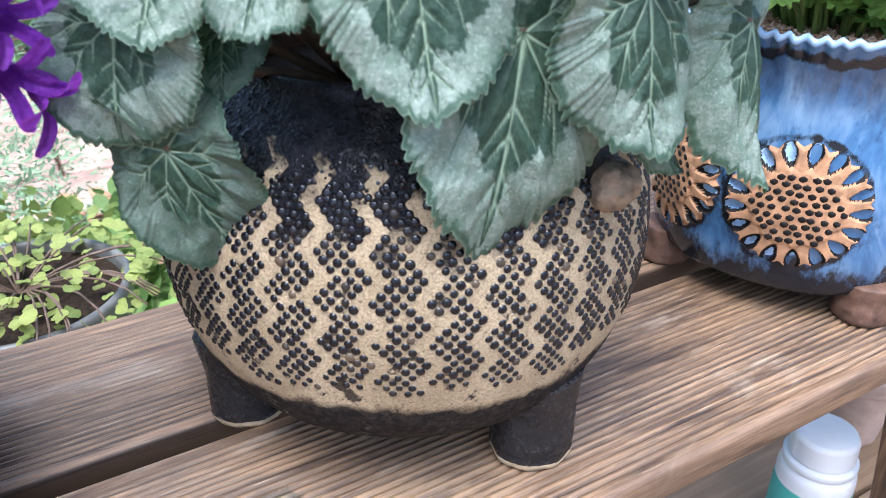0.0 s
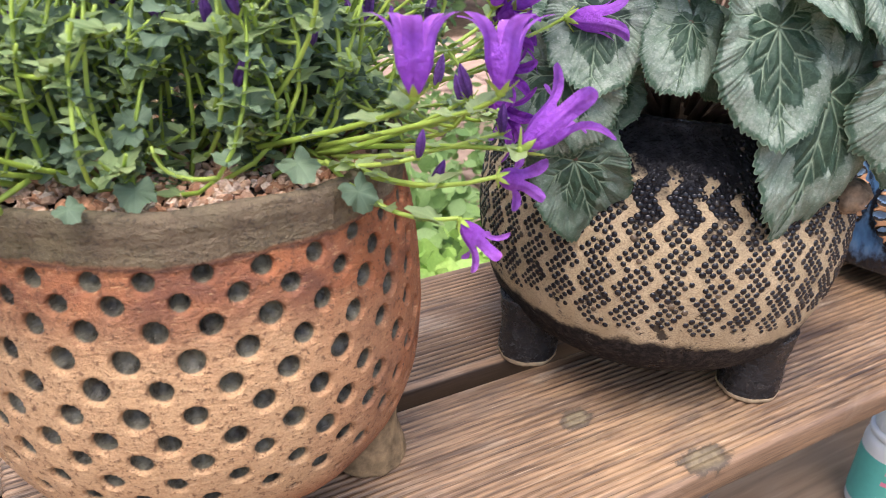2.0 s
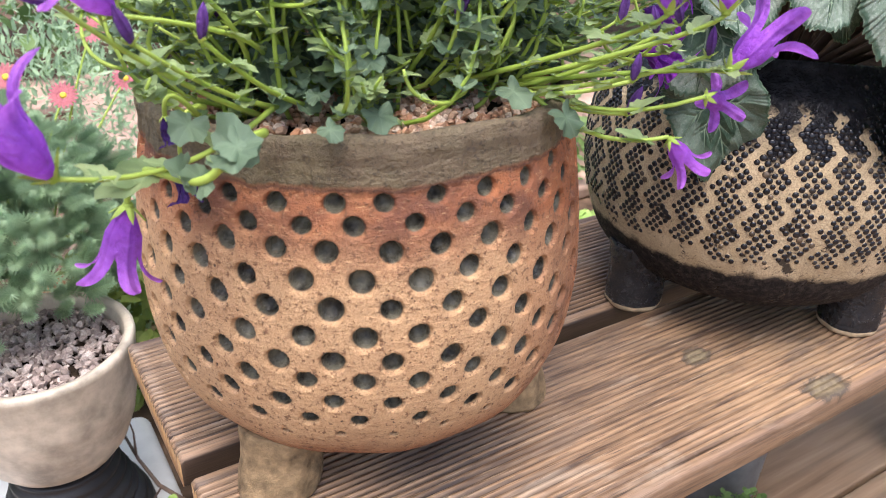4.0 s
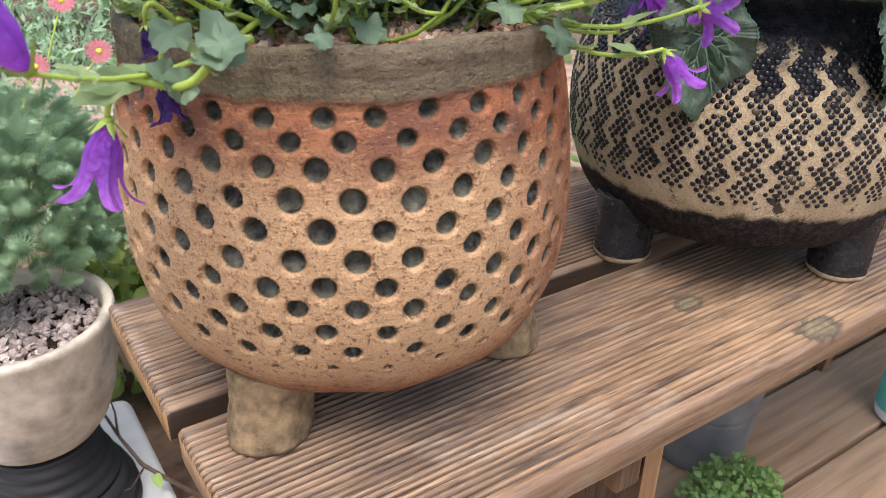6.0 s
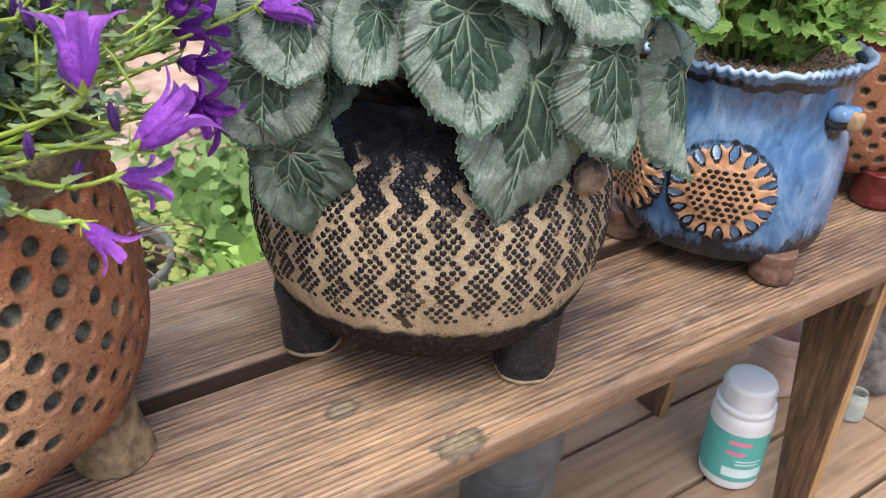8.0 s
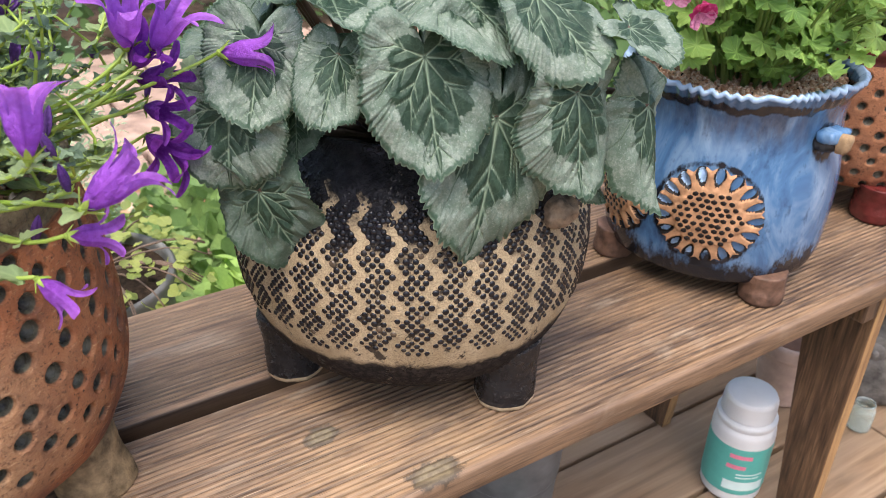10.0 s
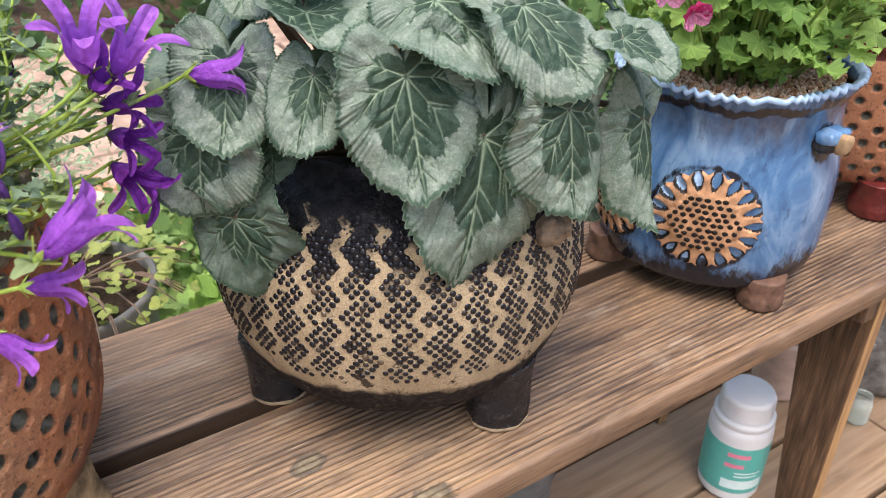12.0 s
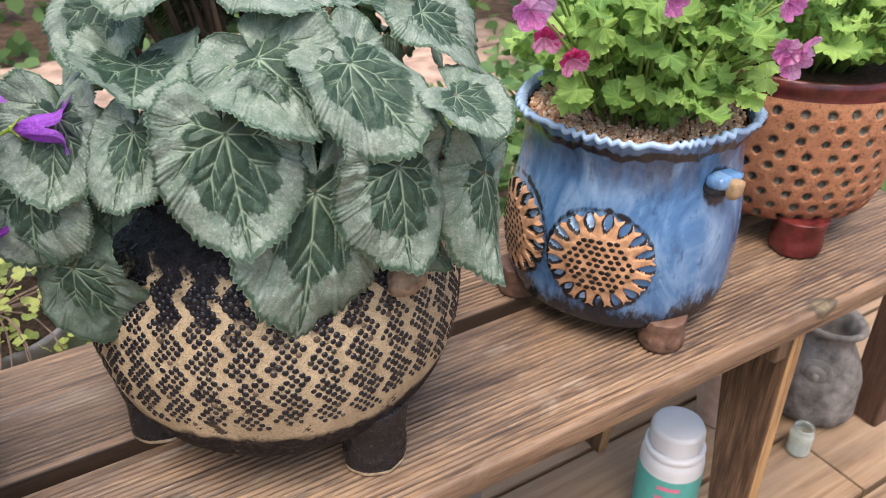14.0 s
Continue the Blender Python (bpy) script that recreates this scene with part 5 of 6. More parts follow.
def bell_data(length=1.0, flare=0.40, lobes=5, seed=0):
    rs = np.random.default_rng(seed)
    n, rings = 80, 16
    t = np.linspace(0, 2 * np.pi, n, endpoint=False)
    lobe = (0.5 + 0.5 * np.cos(lobes * t)) ** 0.55
    V, A = [], []
    lobe = np.clip(lobe, 0.0, 1.0)
    wob = 1 + 0.08 * np.sin(t + rs.uniform(0, 6)) + 0.10 * np.sin(2 * t + rs.uniform(0, 6))
    for i in range(rings + 1):
        s = i / rings
        q = s * (0.46 + 0.54 * lobe)
        over = np.clip((q - 0.52) / 0.48, 0, 1)
        r = 0.050 + 0.115 * np.clip(q / 0.30, 0, 1) ** 0.8 + 0.10 * q + flare * wob * over ** 1.7 - 0.03 * (1 - lobe) * np.clip(q - 0.3, 0, 1)
        pinch = 0.10 * np.clip((s - 0.80) / 0.2, 0, 1) ** 1.5
        ang = t - pinch * np.sin(lobes * t) / lobes * 1.4
        z = q * 1.02 - 0.20 * over ** 2.6 * wob
        r = r * (1 + 0.05 * np.cos(lobes * t) * np.clip(q, 0, 0.7) + 0.05 * over * np.sin(11 * t + 5 * wob)) - 0.02 * np.exp(-((np.abs(((t * lobes / (2 * np.pi) + 0.5) % 1) - 0.5)) / 0.06) ** 2) * (q > 0.2)
        V.append(np.c_[r * np.cos(ang), r * np.sin(ang), z] * length)
        A.append(np.c_[np.clip(q, 0, 1), np.clip(lobe - 0.92, 0, 1) * 10 * (q > 0.15), np.zeros(n)])
    return np.vstack(V), grid_faces(rings + 1, n, True), np.vstack(A)


def bud_data():
    n, rings = 40, 14
    t = np.linspace(0, 2 * np.pi, n, endpoint=False)
    V, A = [], []
    for i in range(rings + 1):
        s = i / rings
        r = 0.145 * (math.sin(np.pi * min(1.0, 0.10 + 0.90 * s)) ** 0.75 + 0.04) * (1 + 0.20 * np.abs(np.cos(2.5 * t + 1.2 * s)) - 0.1)
        V.append(np.c_[r * np.cos(t), r * np.sin(t), np.full(n, s)])
        A.append(np.c_[np.full(n, s), np.clip(np.cos(5 * t + 2 * s), 0, 1), np.zeros(n)])
    return np.vstack(V), grid_faces(rings + 1, n, True), np.vstack(A)


def calyx_data():
    parts_ = []
    for k in range(5):
        a = 2 * np.pi * k / 5
        s = np.linspace(0, 1, 6)
        w = 0.075 * (1 - s) ** 0.8 * (1 - 0.15 * np.cos(6 * s))
        rad = 0.06 + 0.22 * s ** 0.9
        z = -0.02 + 0.20 * s
        l = np.c_[rad * np.cos(a) - w * np.sin(a), rad * np.sin(a) + w * np.cos(a), z]
        r = np.c_[rad * np.cos(a) + w * np.sin(a), rad * np.sin(a) - w * np.cos(a), z]
        m = np.c_[(rad + 0.02) * np.cos(a), (rad + 0.02) * np.sin(a), z - 0.015]
        V = np.stack([l, m, r], 1).reshape(-1, 3)
        parts_.append((V, grid_faces(6, 3)))
    cup = [(0.02, -0.10), (0.06, -0.09), (0.085, -0.03), (0.07, 0.03)]
    T, R, Zz, S, _, _ = turned(cup, 0.02, 14)
    parts_.append((to_xyz((0, 0), T, R, Zz), grid_faces(*T.shape, True)))
    return join(parts_)


def point_along(direction, roll=0.0):
    q = Vector(direction).normalized().to_track_quat("Z", "Y").to_matrix().to_4x4()
    return q @ Matrix.Rotation(roll, 4, "Z")


def bellflower():
    c = ORANGE
    rs = np.random.default_rng(5)
    plant = thing("bellflower_plant", (c[0], c[1], 0.581), "bushy bellflower with purple bells, buds and toothed leaves", "plant", "plants in pots")
    kidney = shaped([(0, 0.62), (25, 0.60), (50, 0.60), (80, 0.62), (110, 0.62), (140, 0.58), (165, 0.40), (180, 0.14)])
    ovate = shaped([(0, 1.0), (20, 0.62), (45, 0.40), (80, 0.31), (110, 0.29), (150, 0.26), (180, 0.16)])
    vs = [0.0, 0.7, -0.7, 1.4, -1.4, 2.2, -2.2]
    big = [leaf_mesh("leaf", polar_leaf(lambda a, k=k: kidney(a) * (1.04 - 0.11 * np.abs(np.sin(6.5 * a + k)) ** 0.8 + 0.06 * np.sin(2 * a + 2 * k) + 0.04 * np.sin(5 * a + k)), 8, 104, vs, (0.45, -0.3, 0.6)[k % 3], 0.12, 3, 0.25, k, 0.022, 0.16), M_BELLTEAL) for k in range(4)]
    small = [leaf_mesh("leaf", polar_leaf(lambda a, k=k: ovate(a) * (1 + 0.09 * np.sin(11 * a)), 5, 44, [0.0, 0.6, -0.6], 0.3, 0.05, 3, 0.25, k + 9, 0.035, 0.2), M_BELLLEAF) for k in range(3)]
    bells = [leaf_mesh("flower", bell_data(1.0, f, 5, k), M_PETAL) for k, f in enumerate((0.30, 0.34, 0.24))]
    darks = [leaf_mesh("flower", bell_data(1.0, f, 5, k + 5), M_PETAL_DARK) for k, f in enumerate((0.34, 0.42))]
    bud = leaf_mesh("bud", bud_data(), M_BUD)
    cv, cf = calyx_data()
    calyx = leaf_mesh("calyx", (cv, cf, np.zeros((len(cv), 3))), M_BELLSTEM)

    def stem(a, b, lift, r0=0.0013, r1=0.0009):
        V, F = tube(bend(a, b, lift, 8), (r0, r1), 6)
        solid("stem", V, F, M_BELLSTEM, plant, "", True)
        return bend(a, b, lift, 8)

    def flower(mesh, base, direction, length, name="flower", roll=0.0):
        m = Matrix.Translation(base) @ point_along(direction, roll) @ Matrix.Scale(length, 4)
        f = placed(name, mesh, m, plant)
        k = new("calyx", calyx)
        k.parent = f
        k.matrix_basis = Matrix.Scale(0.95 if name == "bud" else 0.72, 4)
        return f

    def leaves_on(P, count, size, lo=0.25, meshes=small):
        for k in range(count):
            s = rs.uniform(lo, 0.97)
            i = min(len(P) - 2, int(s * (len(P) - 1)))
            p = P[i] + (P[i + 1] - P[i]) * (s * (len(P) - 1) - i)
            a = rs.uniform(0, 6.28)
            d = np.array([math.cos(a), math.sin(a), rs.uniform(0.1, 0.7)])
            up = (-d[0] * 0.4, -d[1] * 0.4 - 0.1, 1.0)
            placed("leaf", meshes[int(rs.integers(len(meshes)))], Matrix.Translation(p) @ frame_from(d, up) @ Matrix.Scale(size * rs.uniform(0.7, 1.3), 4), plant)

    hero = [  # base of the bell, its direction, length, mesh, where its stem leaves the plant
        ((0.2255, 0.0075, 0.618), (0.83, 0.03, 0.52), 0.037, bells[0], (0.17, 0.085, 0.600)),
        ((0.2105, 0.004, 0.645), (0.12, 0.22, 0.95), 0.033, bells[1], (0.165, 0.075, 0.605)),
        ((0.171, -0.002, 0.650), (0.08, 0.20, 0.95), 0.033, bells[2], (0.14, 0.085, 0.605)),
        ((0.3140, 0.1000, 0.6440), (0.92, -0.38, -0.03), 0.034, bells[1], (0.19, 0.120, 0.610)),
        ((0.2020, 0.0140, 0.5880), (0.55, -0.20, -0.75), 0.023, bells[0], (0.165, 0.070, 0.600)),
        ((0.2170, 0.0110, 0.6060), (0.78, 0.22, -0.30), 0.023, bells[1], (0.17, 0.085, 0.600)),
        ((-0.041, 0.058, 0.604), (-0.50, -0.10, 0.85), 0.040, bells[1], (0.05, 0.095, 0.602)),
        ((-0.0105, 0.073, 0.651), (-0.55, -0.35, 0.65), 0.030, bells[1], (0.06, 0.13, 0.61)),
        ((-0.020, 0.100, 0.680), (-0.85, -0.30, 0.30), 0.034, darks[0], (0.05, 0.12, 0.61)),
        ((0.205, 0.120, 0.694), (0.45, -0.55, 0.55), 0.036, bells[1], (0.17, 0.13, 0.61)),
        ((0.268, 0.100, 0.654), (0.05, -0.35, 0.93), 0.037, bells[0], (0.19, 0.12, 0.61)),
        ((0.281, 0.100, 0.651), (0.45, -0.35, 0.80), 0.036, bells[1], (0.19, 0.12, 0.61)),
        ((0.272, 0.108, 0.634), (0.75, -0.60, 0.20), 0.027, darks[1], (0.19, 0.12, 0.61)),
        ((0.274, 0.112, 0.618), (0.45, -0.85, 0.00), 0.026, darks[0], (0.19, 0.12, 0.61)),
        ((0.272, 0.112, 0.602), (0.30, -0.88, -0.25), 0.028, darks[1], (0.19, 0.12, 0.60)),
        ((0.283, 0.114, 0.597), (0.40, -0.70, -0.55), 0.030, darks[1], (0.19, 0.12, 0.60)),
        ((0.270, 0.104, 0.642), (0.35, -0.60, 0.70), 0.026, darks[0], (0.19, 0.12, 0.60)),
        ((0.115, 0.075, 0.700), (0.10, -0.70, 0.55), 0.034, bells[2], (0.12, 0.11, 0.60)),
        ((0.160, 0.060, 0.690), (0.30, -0.60, 0.70), 0.035, bells[0], (0.13, 0.10, 0.60)),
    ]
    for k, (b, d, l, mesh, root) in enumerate(hero):
        flower(mesh, b, d, l, "flower", 0.7 * k)
        end = np.array(b) - 0.0018 * np.array(Vector(d).normalized())
        sag = (0, 0, -0.010) if b[2] < 0.61 else (0.012, -0.012, 0.004)
        P = stem(root, end, sag)
        leaves_on(P, 4, 0.0115, 0.15)
    # a long arching shoot over the rim with one hanging bell and a side flower
    arch = np.array([(0.040, 0.075, 0.600), (0.0202, 0.0502, 0.6073), (0.0166, 0.0536, 0.6000), (0.0104, 0.0602, 0.5905), (0.0045, 0.0674, 0.5885), (-0.004, 0.0794, 0.5905), (-0.0085, 0.087, 0.5885), (-0.0125, 0.0932, 0.5790), (-0.0135, 0.0963, 0.5715)])
    fine_ = np.linspace(0, len(arch) - 1, 40)
    arch = np.c_[[np.convolve(np.r_[a[:1].repeat(2), np.interp(fine_, np.arange(len(arch)), a), a[-1:].repeat(2)], np.ones(5) / 5, "valid") for a in arch.T]].T
    V, F = tube(arch, (0.0019, 0.0017, 0.0011), 8)
    solid("stem", V, F, M_BELLSTEM, plant, "thick bright green arching stem", True)
    flower(bells[2], (-0.0135, 0.0963, 0.5700), (-0.30, -0.05, -0.95), 0.037)
    for p, d, s, mesh in (((0.0030, 0.070, 0.590), (-0.5, -0.3, 0.6), 0.013, big[0]), ((0.0085, 0.063, 0.590), (0.5, -0.3, 0.75), 0.011, big[2]), ((-0.006, 0.083, 0.589), (-0.9, -0.2, -0.15), 0.022, small[0]), ((-0.008, 0.086, 0.588), (-0.8, -0.5, 0.15), 0.018, small[1]),
                          ((0.0185, 0.051, 0.604), (0.7, -0.5, 0.2), 0.019, big[3]), ((0.0195, 0.050, 0.606), (0.6, -0.6, -0.5), 0.014, big[1]), ((0.0150, 0.055, 0.597), (-0.5, -0.6, 0.6), 0.013, small[2])):
        placed("leaf", mesh, Matrix.Translation(p) @ frame_from(d, (0.1, -0.6, 0.8)) @ Matrix.Scale(s, 4), plant)
    wilt = leaf_mesh("flower", bell_data(1.0, 0.10, 5, 31), M_WILT)
    for v in wilt.vertices:
        v.co += 0.22 * v.co.z * noise.noise_vector(v.co * 5.0)
    for b, d, l in (((0.0125, 0.1085, 0.5785), (0.05, -0.15, -1.0), 0.019), ((0.007, 0.100, 0.604), (0.1, -0.1, -1.0), 0.014)):
        flower(wilt, b, d, l)
        stem((b[0] + 0.014, b[1] + 0.004, 0.601), b, (-0.004, -0.004, 0.010))
    for b, d in (((0.205, 0.045, 0.590), (0.3, -0.2, 0.9)), ((0.19, 0.03, 0.612), (0.1, -0.1, 1)), ((0.222, 0.018, 0.622), (-0.1, -0.1, 1)), ((0.0155, 0.065, 0.641), (0.15, -0.1, 1.0)), ((-0.007, 0.068, 0.6415), (-0.3, -0.1, 0.9)), ((-0.030, 0.060, 0.658), (-0.85, -0.1, 0.4)), ((0.212, 0.028, 0.635), (-0.3, 0.1, 0.9))):
        flower(bud, b, d, rs.uniform(0.0125, 0.016), "bud")
        P = stem((0.5 * b[0] + 0.5 * c[0], 0.5 * b[1] + 0.5 * c[1] - 0.01, 0.598), b, (0, 0, -0.004))
        leaves_on(P, 4, 0.011)
    for k in range(135):
        a = rs.uniform(0, 2 * np.pi) if k % 3 else rs.uniform(np.pi, 2 * np.pi)
        r0, r1 = rs.uniform(0.01, 0.070), rs.uniform(0.02, 0.130)
        root = (c[0] + r0 * math.cos(a), c[1] + r0 * math.sin(a), 0.584)
        if -2.35 < (a + np.pi) % (2 * np.pi) - np.pi < -0.75:
            r1 = min(r1, rs.uniform(0.05, 0.085))
        h = rs.uniform(0.045, 0.135) * (1.15 - 0.35 * r1 / 0.115)
        end = (c[0] + r1 * math.cos(a + rs.normal(0, 0.25)), c[1] + r1 * math.sin(a + rs.normal(0, 0.25)), 0.590 + h)
        out = rs.uniform(0.005, 0.034)
        P = stem(root, end, (out * math.cos(a) + rs.normal(0, 0.014), out * math.sin(a) + rs.normal(0, 0.014), -0.35 * out - 0.004), 0.0012, 0.0007)
        leaves_on(P, 8, 0.0108, 0.10, small + big[:1] if k % 3 == 0 else small)
        leaves_on(P, 3, 0.0088, 0.25, big)
        for _ in range(2):
            i = int(rs.integers(3, 7))
            Q = stem(P[i], P[i] + np.array([rs.normal(0, 0.016), rs.normal(0, 0.016), rs.uniform(0.006, 0.026)]), (rs.normal(0, 0.003), rs.normal(0, 0.003), -0.003), 0.0010, 0.0007)
            leaves_on(Q, 4, 0.0105, 0.3)
        if k % 5 < 3:
            flower(bud, end, (rs.normal(0, 0.25), rs.normal(0, 0.25), 1), rs.uniform(0.011, 0.019), "bud")
    for k in range(34):
        a = rs.uniform(-0.75, 0.65)
        r1 = rs.uniform(0.085, 0.160)
        root = (c[0] + 0.06 * math.cos(a), c[1] + 0.06 * math.sin(a), 0.588)
        end = (c[0] + r1 * math.cos(a), c[1] + r1 * math.sin(a) - 0.01, rs.uniform(0.598, 0.690))
        P = stem(root, end, (rs.normal(0, 0.014), rs.normal(0, 0.014), rs.uniform(-0.020, 0.012)), 0.0012, 0.0006)
        leaves_on(P, 6, 0.0105, 0.15)
        leaves_on(P, 4, 0.0092, 0.20, big)
        if k % 2:
            flower(bud, end, (0.3 + rs.normal(0, 0.3), rs.normal(0, 0.3), 0.9), rs.uniform(0.010, 0.016), "bud")
    for k in range(420):
        a = rs.uniform(0, 2 * np.pi) if k % 2 else rs.uniform(np.pi, 2 * np.pi)
        r = 0.092 * math.sqrt(rs.uniform(0.05, 1.0))
        z = 0.592 + rs.uniform(0.004, 0.075) * (1.1 - 0.35 * r / 0.1)
        if -2.15 < (a + np.pi) % (2 * np.pi) - np.pi < -0.95 and r > 0.055:
            if k % 3:
                continue
            z += 0.025
        p = (c[0] + r * math.cos(a), c[1] + r * math.sin(a), z)
        d = (math.cos(a + rs.normal(0, 0.7)), math.sin(a + rs.normal(0, 0.7)), rs.uniform(-0.45, 0.3))
        placed("leaf", big[int(rs.integers(4))], Matrix.Translation(p) @ frame_from(d, (0.5 * d[0] + rs.normal(0, 0.2), 0.5 * d[1] + rs.normal(0, 0.2), 0.9)) @ Matrix.Scale(rs.uniform(0.009, 0.0165), 4), plant)
    for p, d, s in (((0.172, 0.050, 0.592), (0.35, -0.6, -0.75), 0.015), ((0.060, 0.060, 0.602), (0.3, -0.8, -0.3), 0.010),
                    ((0.012, 0.085, 0.604), (-0.6, -0.5, -0.4), 0.014), ((0.085, 0.066, 0.602), (-0.2, -0.8, -0.4), 0.014), ((0.150, 0.062, 0.604), (0.2, -0.9, -0.3), 0.016)):
        placed("leaf", big[1], Matrix.Translation(p) @ frame_from(d, (0, -0.6, 0.8)) @ Matrix.Scale(s, 4), plant)


def petal_fan(spread, seed, lower=False):
    rs = np.random.default_rng(seed)
    out, at = [], []
    for k in range(5):
        a = (k - 2) * spread + rs.normal(0, 0.05)
        s = np.linspace(0, 1, 8)
        u = np.linspace(-1, 1, 7)
        w = 0.42 * np.sin(np.pi * np.clip(0.08 + 0.72 * s, 0, 1)) ** 0.8 + 0.02
        X = u[None, :] * w[:, None]
        Y = np.repeat(s[:, None], 7, 1) * (1 - 0.08 * np.abs(u)[None, :] ** 2)
        Zz = 0.18 * s[:, None] ** 2 + 0.10 * np.sin(5 * u[None, :] + 2 * k) * s[:, None] ** 2 + 0.10 * (u[None, :] ** 2) * s[:, None]
        V = np.c_[X.ravel(), Y.ravel(), Zz.ravel()]
        m = np.array(Matrix.Rotation(a, 3, "Z") @ Matrix.Rotation(0.35, 3, "X"))
        out.append((V @ m.T, grid_faces(8, 7)))
        at.append(np.c_[(np.ones_like(X) * (k in (0, 4)) * 0.9 + 0.1 * s[:, None]).ravel(), (np.abs(u)[None, :] < 0.1).repeat(8, 0).ravel() * 0.8, np.zeros(X.size)])
    V, F = join(out)
    return V, F, np.vstack(at)


def geranium(name, c, z0, count, spread, height, heads, label, seed):
    rs = np.random.default_rng(seed)
    plant = thing(name, (c[0], c[1], z0), label, "plant", "plants in pots")
    fan = shaped([(0, 0.60), (40, 0.62), (80, 0.64), (115, 0.62), (145, 0.55), (165, 0.38), (180, 0.12)])
    vs = [0.0, 0.65, -0.65, 1.3, -1.3, 2.0, -2.0]
    meshes = [leaf_mesh("leaf", polar_leaf(lambda a, k=k: fan(a) * (0.74 + 0.34 * np.sqrt(np.abs(np.cos(3.5 * a))) + 0.10 * np.abs(np.cos(10.5 * a + k))), 9, 132, vs, (0.35, 0.1, 0.5, -0.2)[k], 0.11, 6, 0.08, k + 30, 0.022, 0.0), M_GERLEAF) for k in range(4)]
    pinks = [leaf_mesh("flower", petal_fan(1.15, k + 3), m) for k, m in enumerate((M_PINK, M_PALEPINK, M_PINK))]
    for k in range(count):
        a = rs.uniform(0, 2 * np.pi) if k % 4 else rs.uniform(np.pi, 2 * np.pi)
        r = spread * math.sqrt(rs.uniform(0.0, 1.0)) * (0.62 if k % 3 == 1 else 1.0)
        z = z0 + 0.018 + height * rs.uniform(0.02, 1.0) ** (1.7 if k % 3 == 1 else 1.0) * (1.15 - 0.6 * r / spread) + 0.022 * max(0.0, r / spread - 0.45)
        p = np.array([c[0] + r * math.cos(a), c[1] + r * math.sin(a), z])
        d = (math.cos(a + rs.normal(0, 0.8)), math.sin(a + rs.normal(0, 0.8)), rs.uniform(-0.5, 0.2))
        up = (0.55 * math.cos(a) + rs.normal(0, 0.25), 0.55 * math.sin(a) - 0.2 + rs.normal(0, 0.25), 0.8)
        placed("leaf", meshes[int(rs.integers(4))], Matrix.Translation(p) @ frame_from(d, up) @ Matrix.Scale(rs.uniform(0.0115, 0.0225) * (1.25 if k % 9 == 0 else 1.0), 4), plant)
        if k % 3 == 0:
            V, F = tube(bend((c[0] + 0.45 * r * math.cos(a), c[1] + 0.45 * r * math.sin(a), z0), p, (0, 0, 0.006), 6), (0.0017, 0.0010), 5)
            solid("stem", V, F, M_GERSTEM, plant, "", True)
    for k, (p, d, s, which) in enumerate(heads):
        f = placed("flower", pinks[which], Matrix.Translation(p) @ frame_from((0.1, -0.2, 1), d) @ Matrix.Rotation(0.4 * k, 4, "Z") @ Matrix.Scale(0.8 * s, 4), plant, "pink ruffled petals" if which == 1 else "magenta petals")
        V, F = tube(bend((c[0] + 0.4 * (p[0] - c[0]), c[1] + 0.4 * (p[1] - c[1]), z0 + 0.02), p, (0, 0, 0.012), 7), (0.0014, 0.0010), 5)
        solid("stem", V, F, M_GERSTEM, plant, "", True)
    return plant


def bush(name, centre, radii, count, size, mat, label, category, seed, pointed=2.2, kind="stuff"):
    """Many small folded leaves filling an uneven mound."""
    rs = np.random.default_rng(seed)
    s = np.linspace(0, 1, 4)
    w = np.sin(np.pi * (0.06 + 0.92 * s)) ** 0.8 / pointed
    lf = np.stack([np.c_[-w, s, 0.12 * w], np.c_[0 * w, s, -0.10 * s * s], np.c_[w, s, 0.12 * w]], 1).reshape(-1, 3)
    fs = grid_faces(4, 3)
    V, F = [], []
    for k in range(count):
        d = rs.normal(0, 1, 3)
        d /= np.linalg.norm(d)
        rr = rs.uniform(0.35, 1.0) ** 0.6 * (1 + 0.30 * noise.noise(Vector(d * 2.1) + Vector((seed, 0, 0))))
        p = np.array(centre) + d * rr * np.array(radii)
        e = d + rs.normal(0, 0.7, 3)
        m = np.array(frame_from(e, (d[0] * 0.6, d[1] * 0.6, 0.9 + rs.normal(0, 0.3))).to_3x3())
        V.append(lf * size * rs.uniform(0.6, 1.4) @ m.T + p)
        F += [tuple(i + 12 * k for i in f) for f in fs]
    return tagged(solid(name, np.vstack(V), F, mat, None, "", True), label, category, kind=kind)


cyclamen()
bellflower()
geranium("geranium_plant", BLUE, 0.551, 430, 0.098, 0.135, [
    ((0.640, 0.100, 0.640), (-0.3, -0.9, 0.2), 0.016, 0), ((0.654, 0.088, 0.626), (-0.2, -0.9, 0.2), 0.016, 0), ((0.632, 0.100, 0.665), (-0.3, -0.9, 0.3), 0.016, 1),
    ((0.806, 0.026, 0.616), (-0.3, -0.8, 0.5), 0.017, 1), ((0.812, 0.024, 0.626), (0.2, -0.9, 0.3), 0.016, 1), ((0.800, 0.028, 0.625), (-0.6, -0.7, 0.3), 0.015, 1), ((0.745, 0.070, 0.690), (0.0, -0.9, 0.4), 0.020, 1), ((0.603, 0.070, 0.670), (-0.3, -0.8, 0.5), 0.017, 1), ((0.805, 0.040, 0.655), (0.0, -0.9, 0.4), 0.018, 1), ((0.7005, 0.050, 0.668), (0.1, -0.9, 0.4), 0.016, 1), ((0.860, 0.060, 0.670), (0.1, -0.9, 0.3), 0.020, 1)],
    "bright green geranium with scalloped leaves and pink flowers", 11)
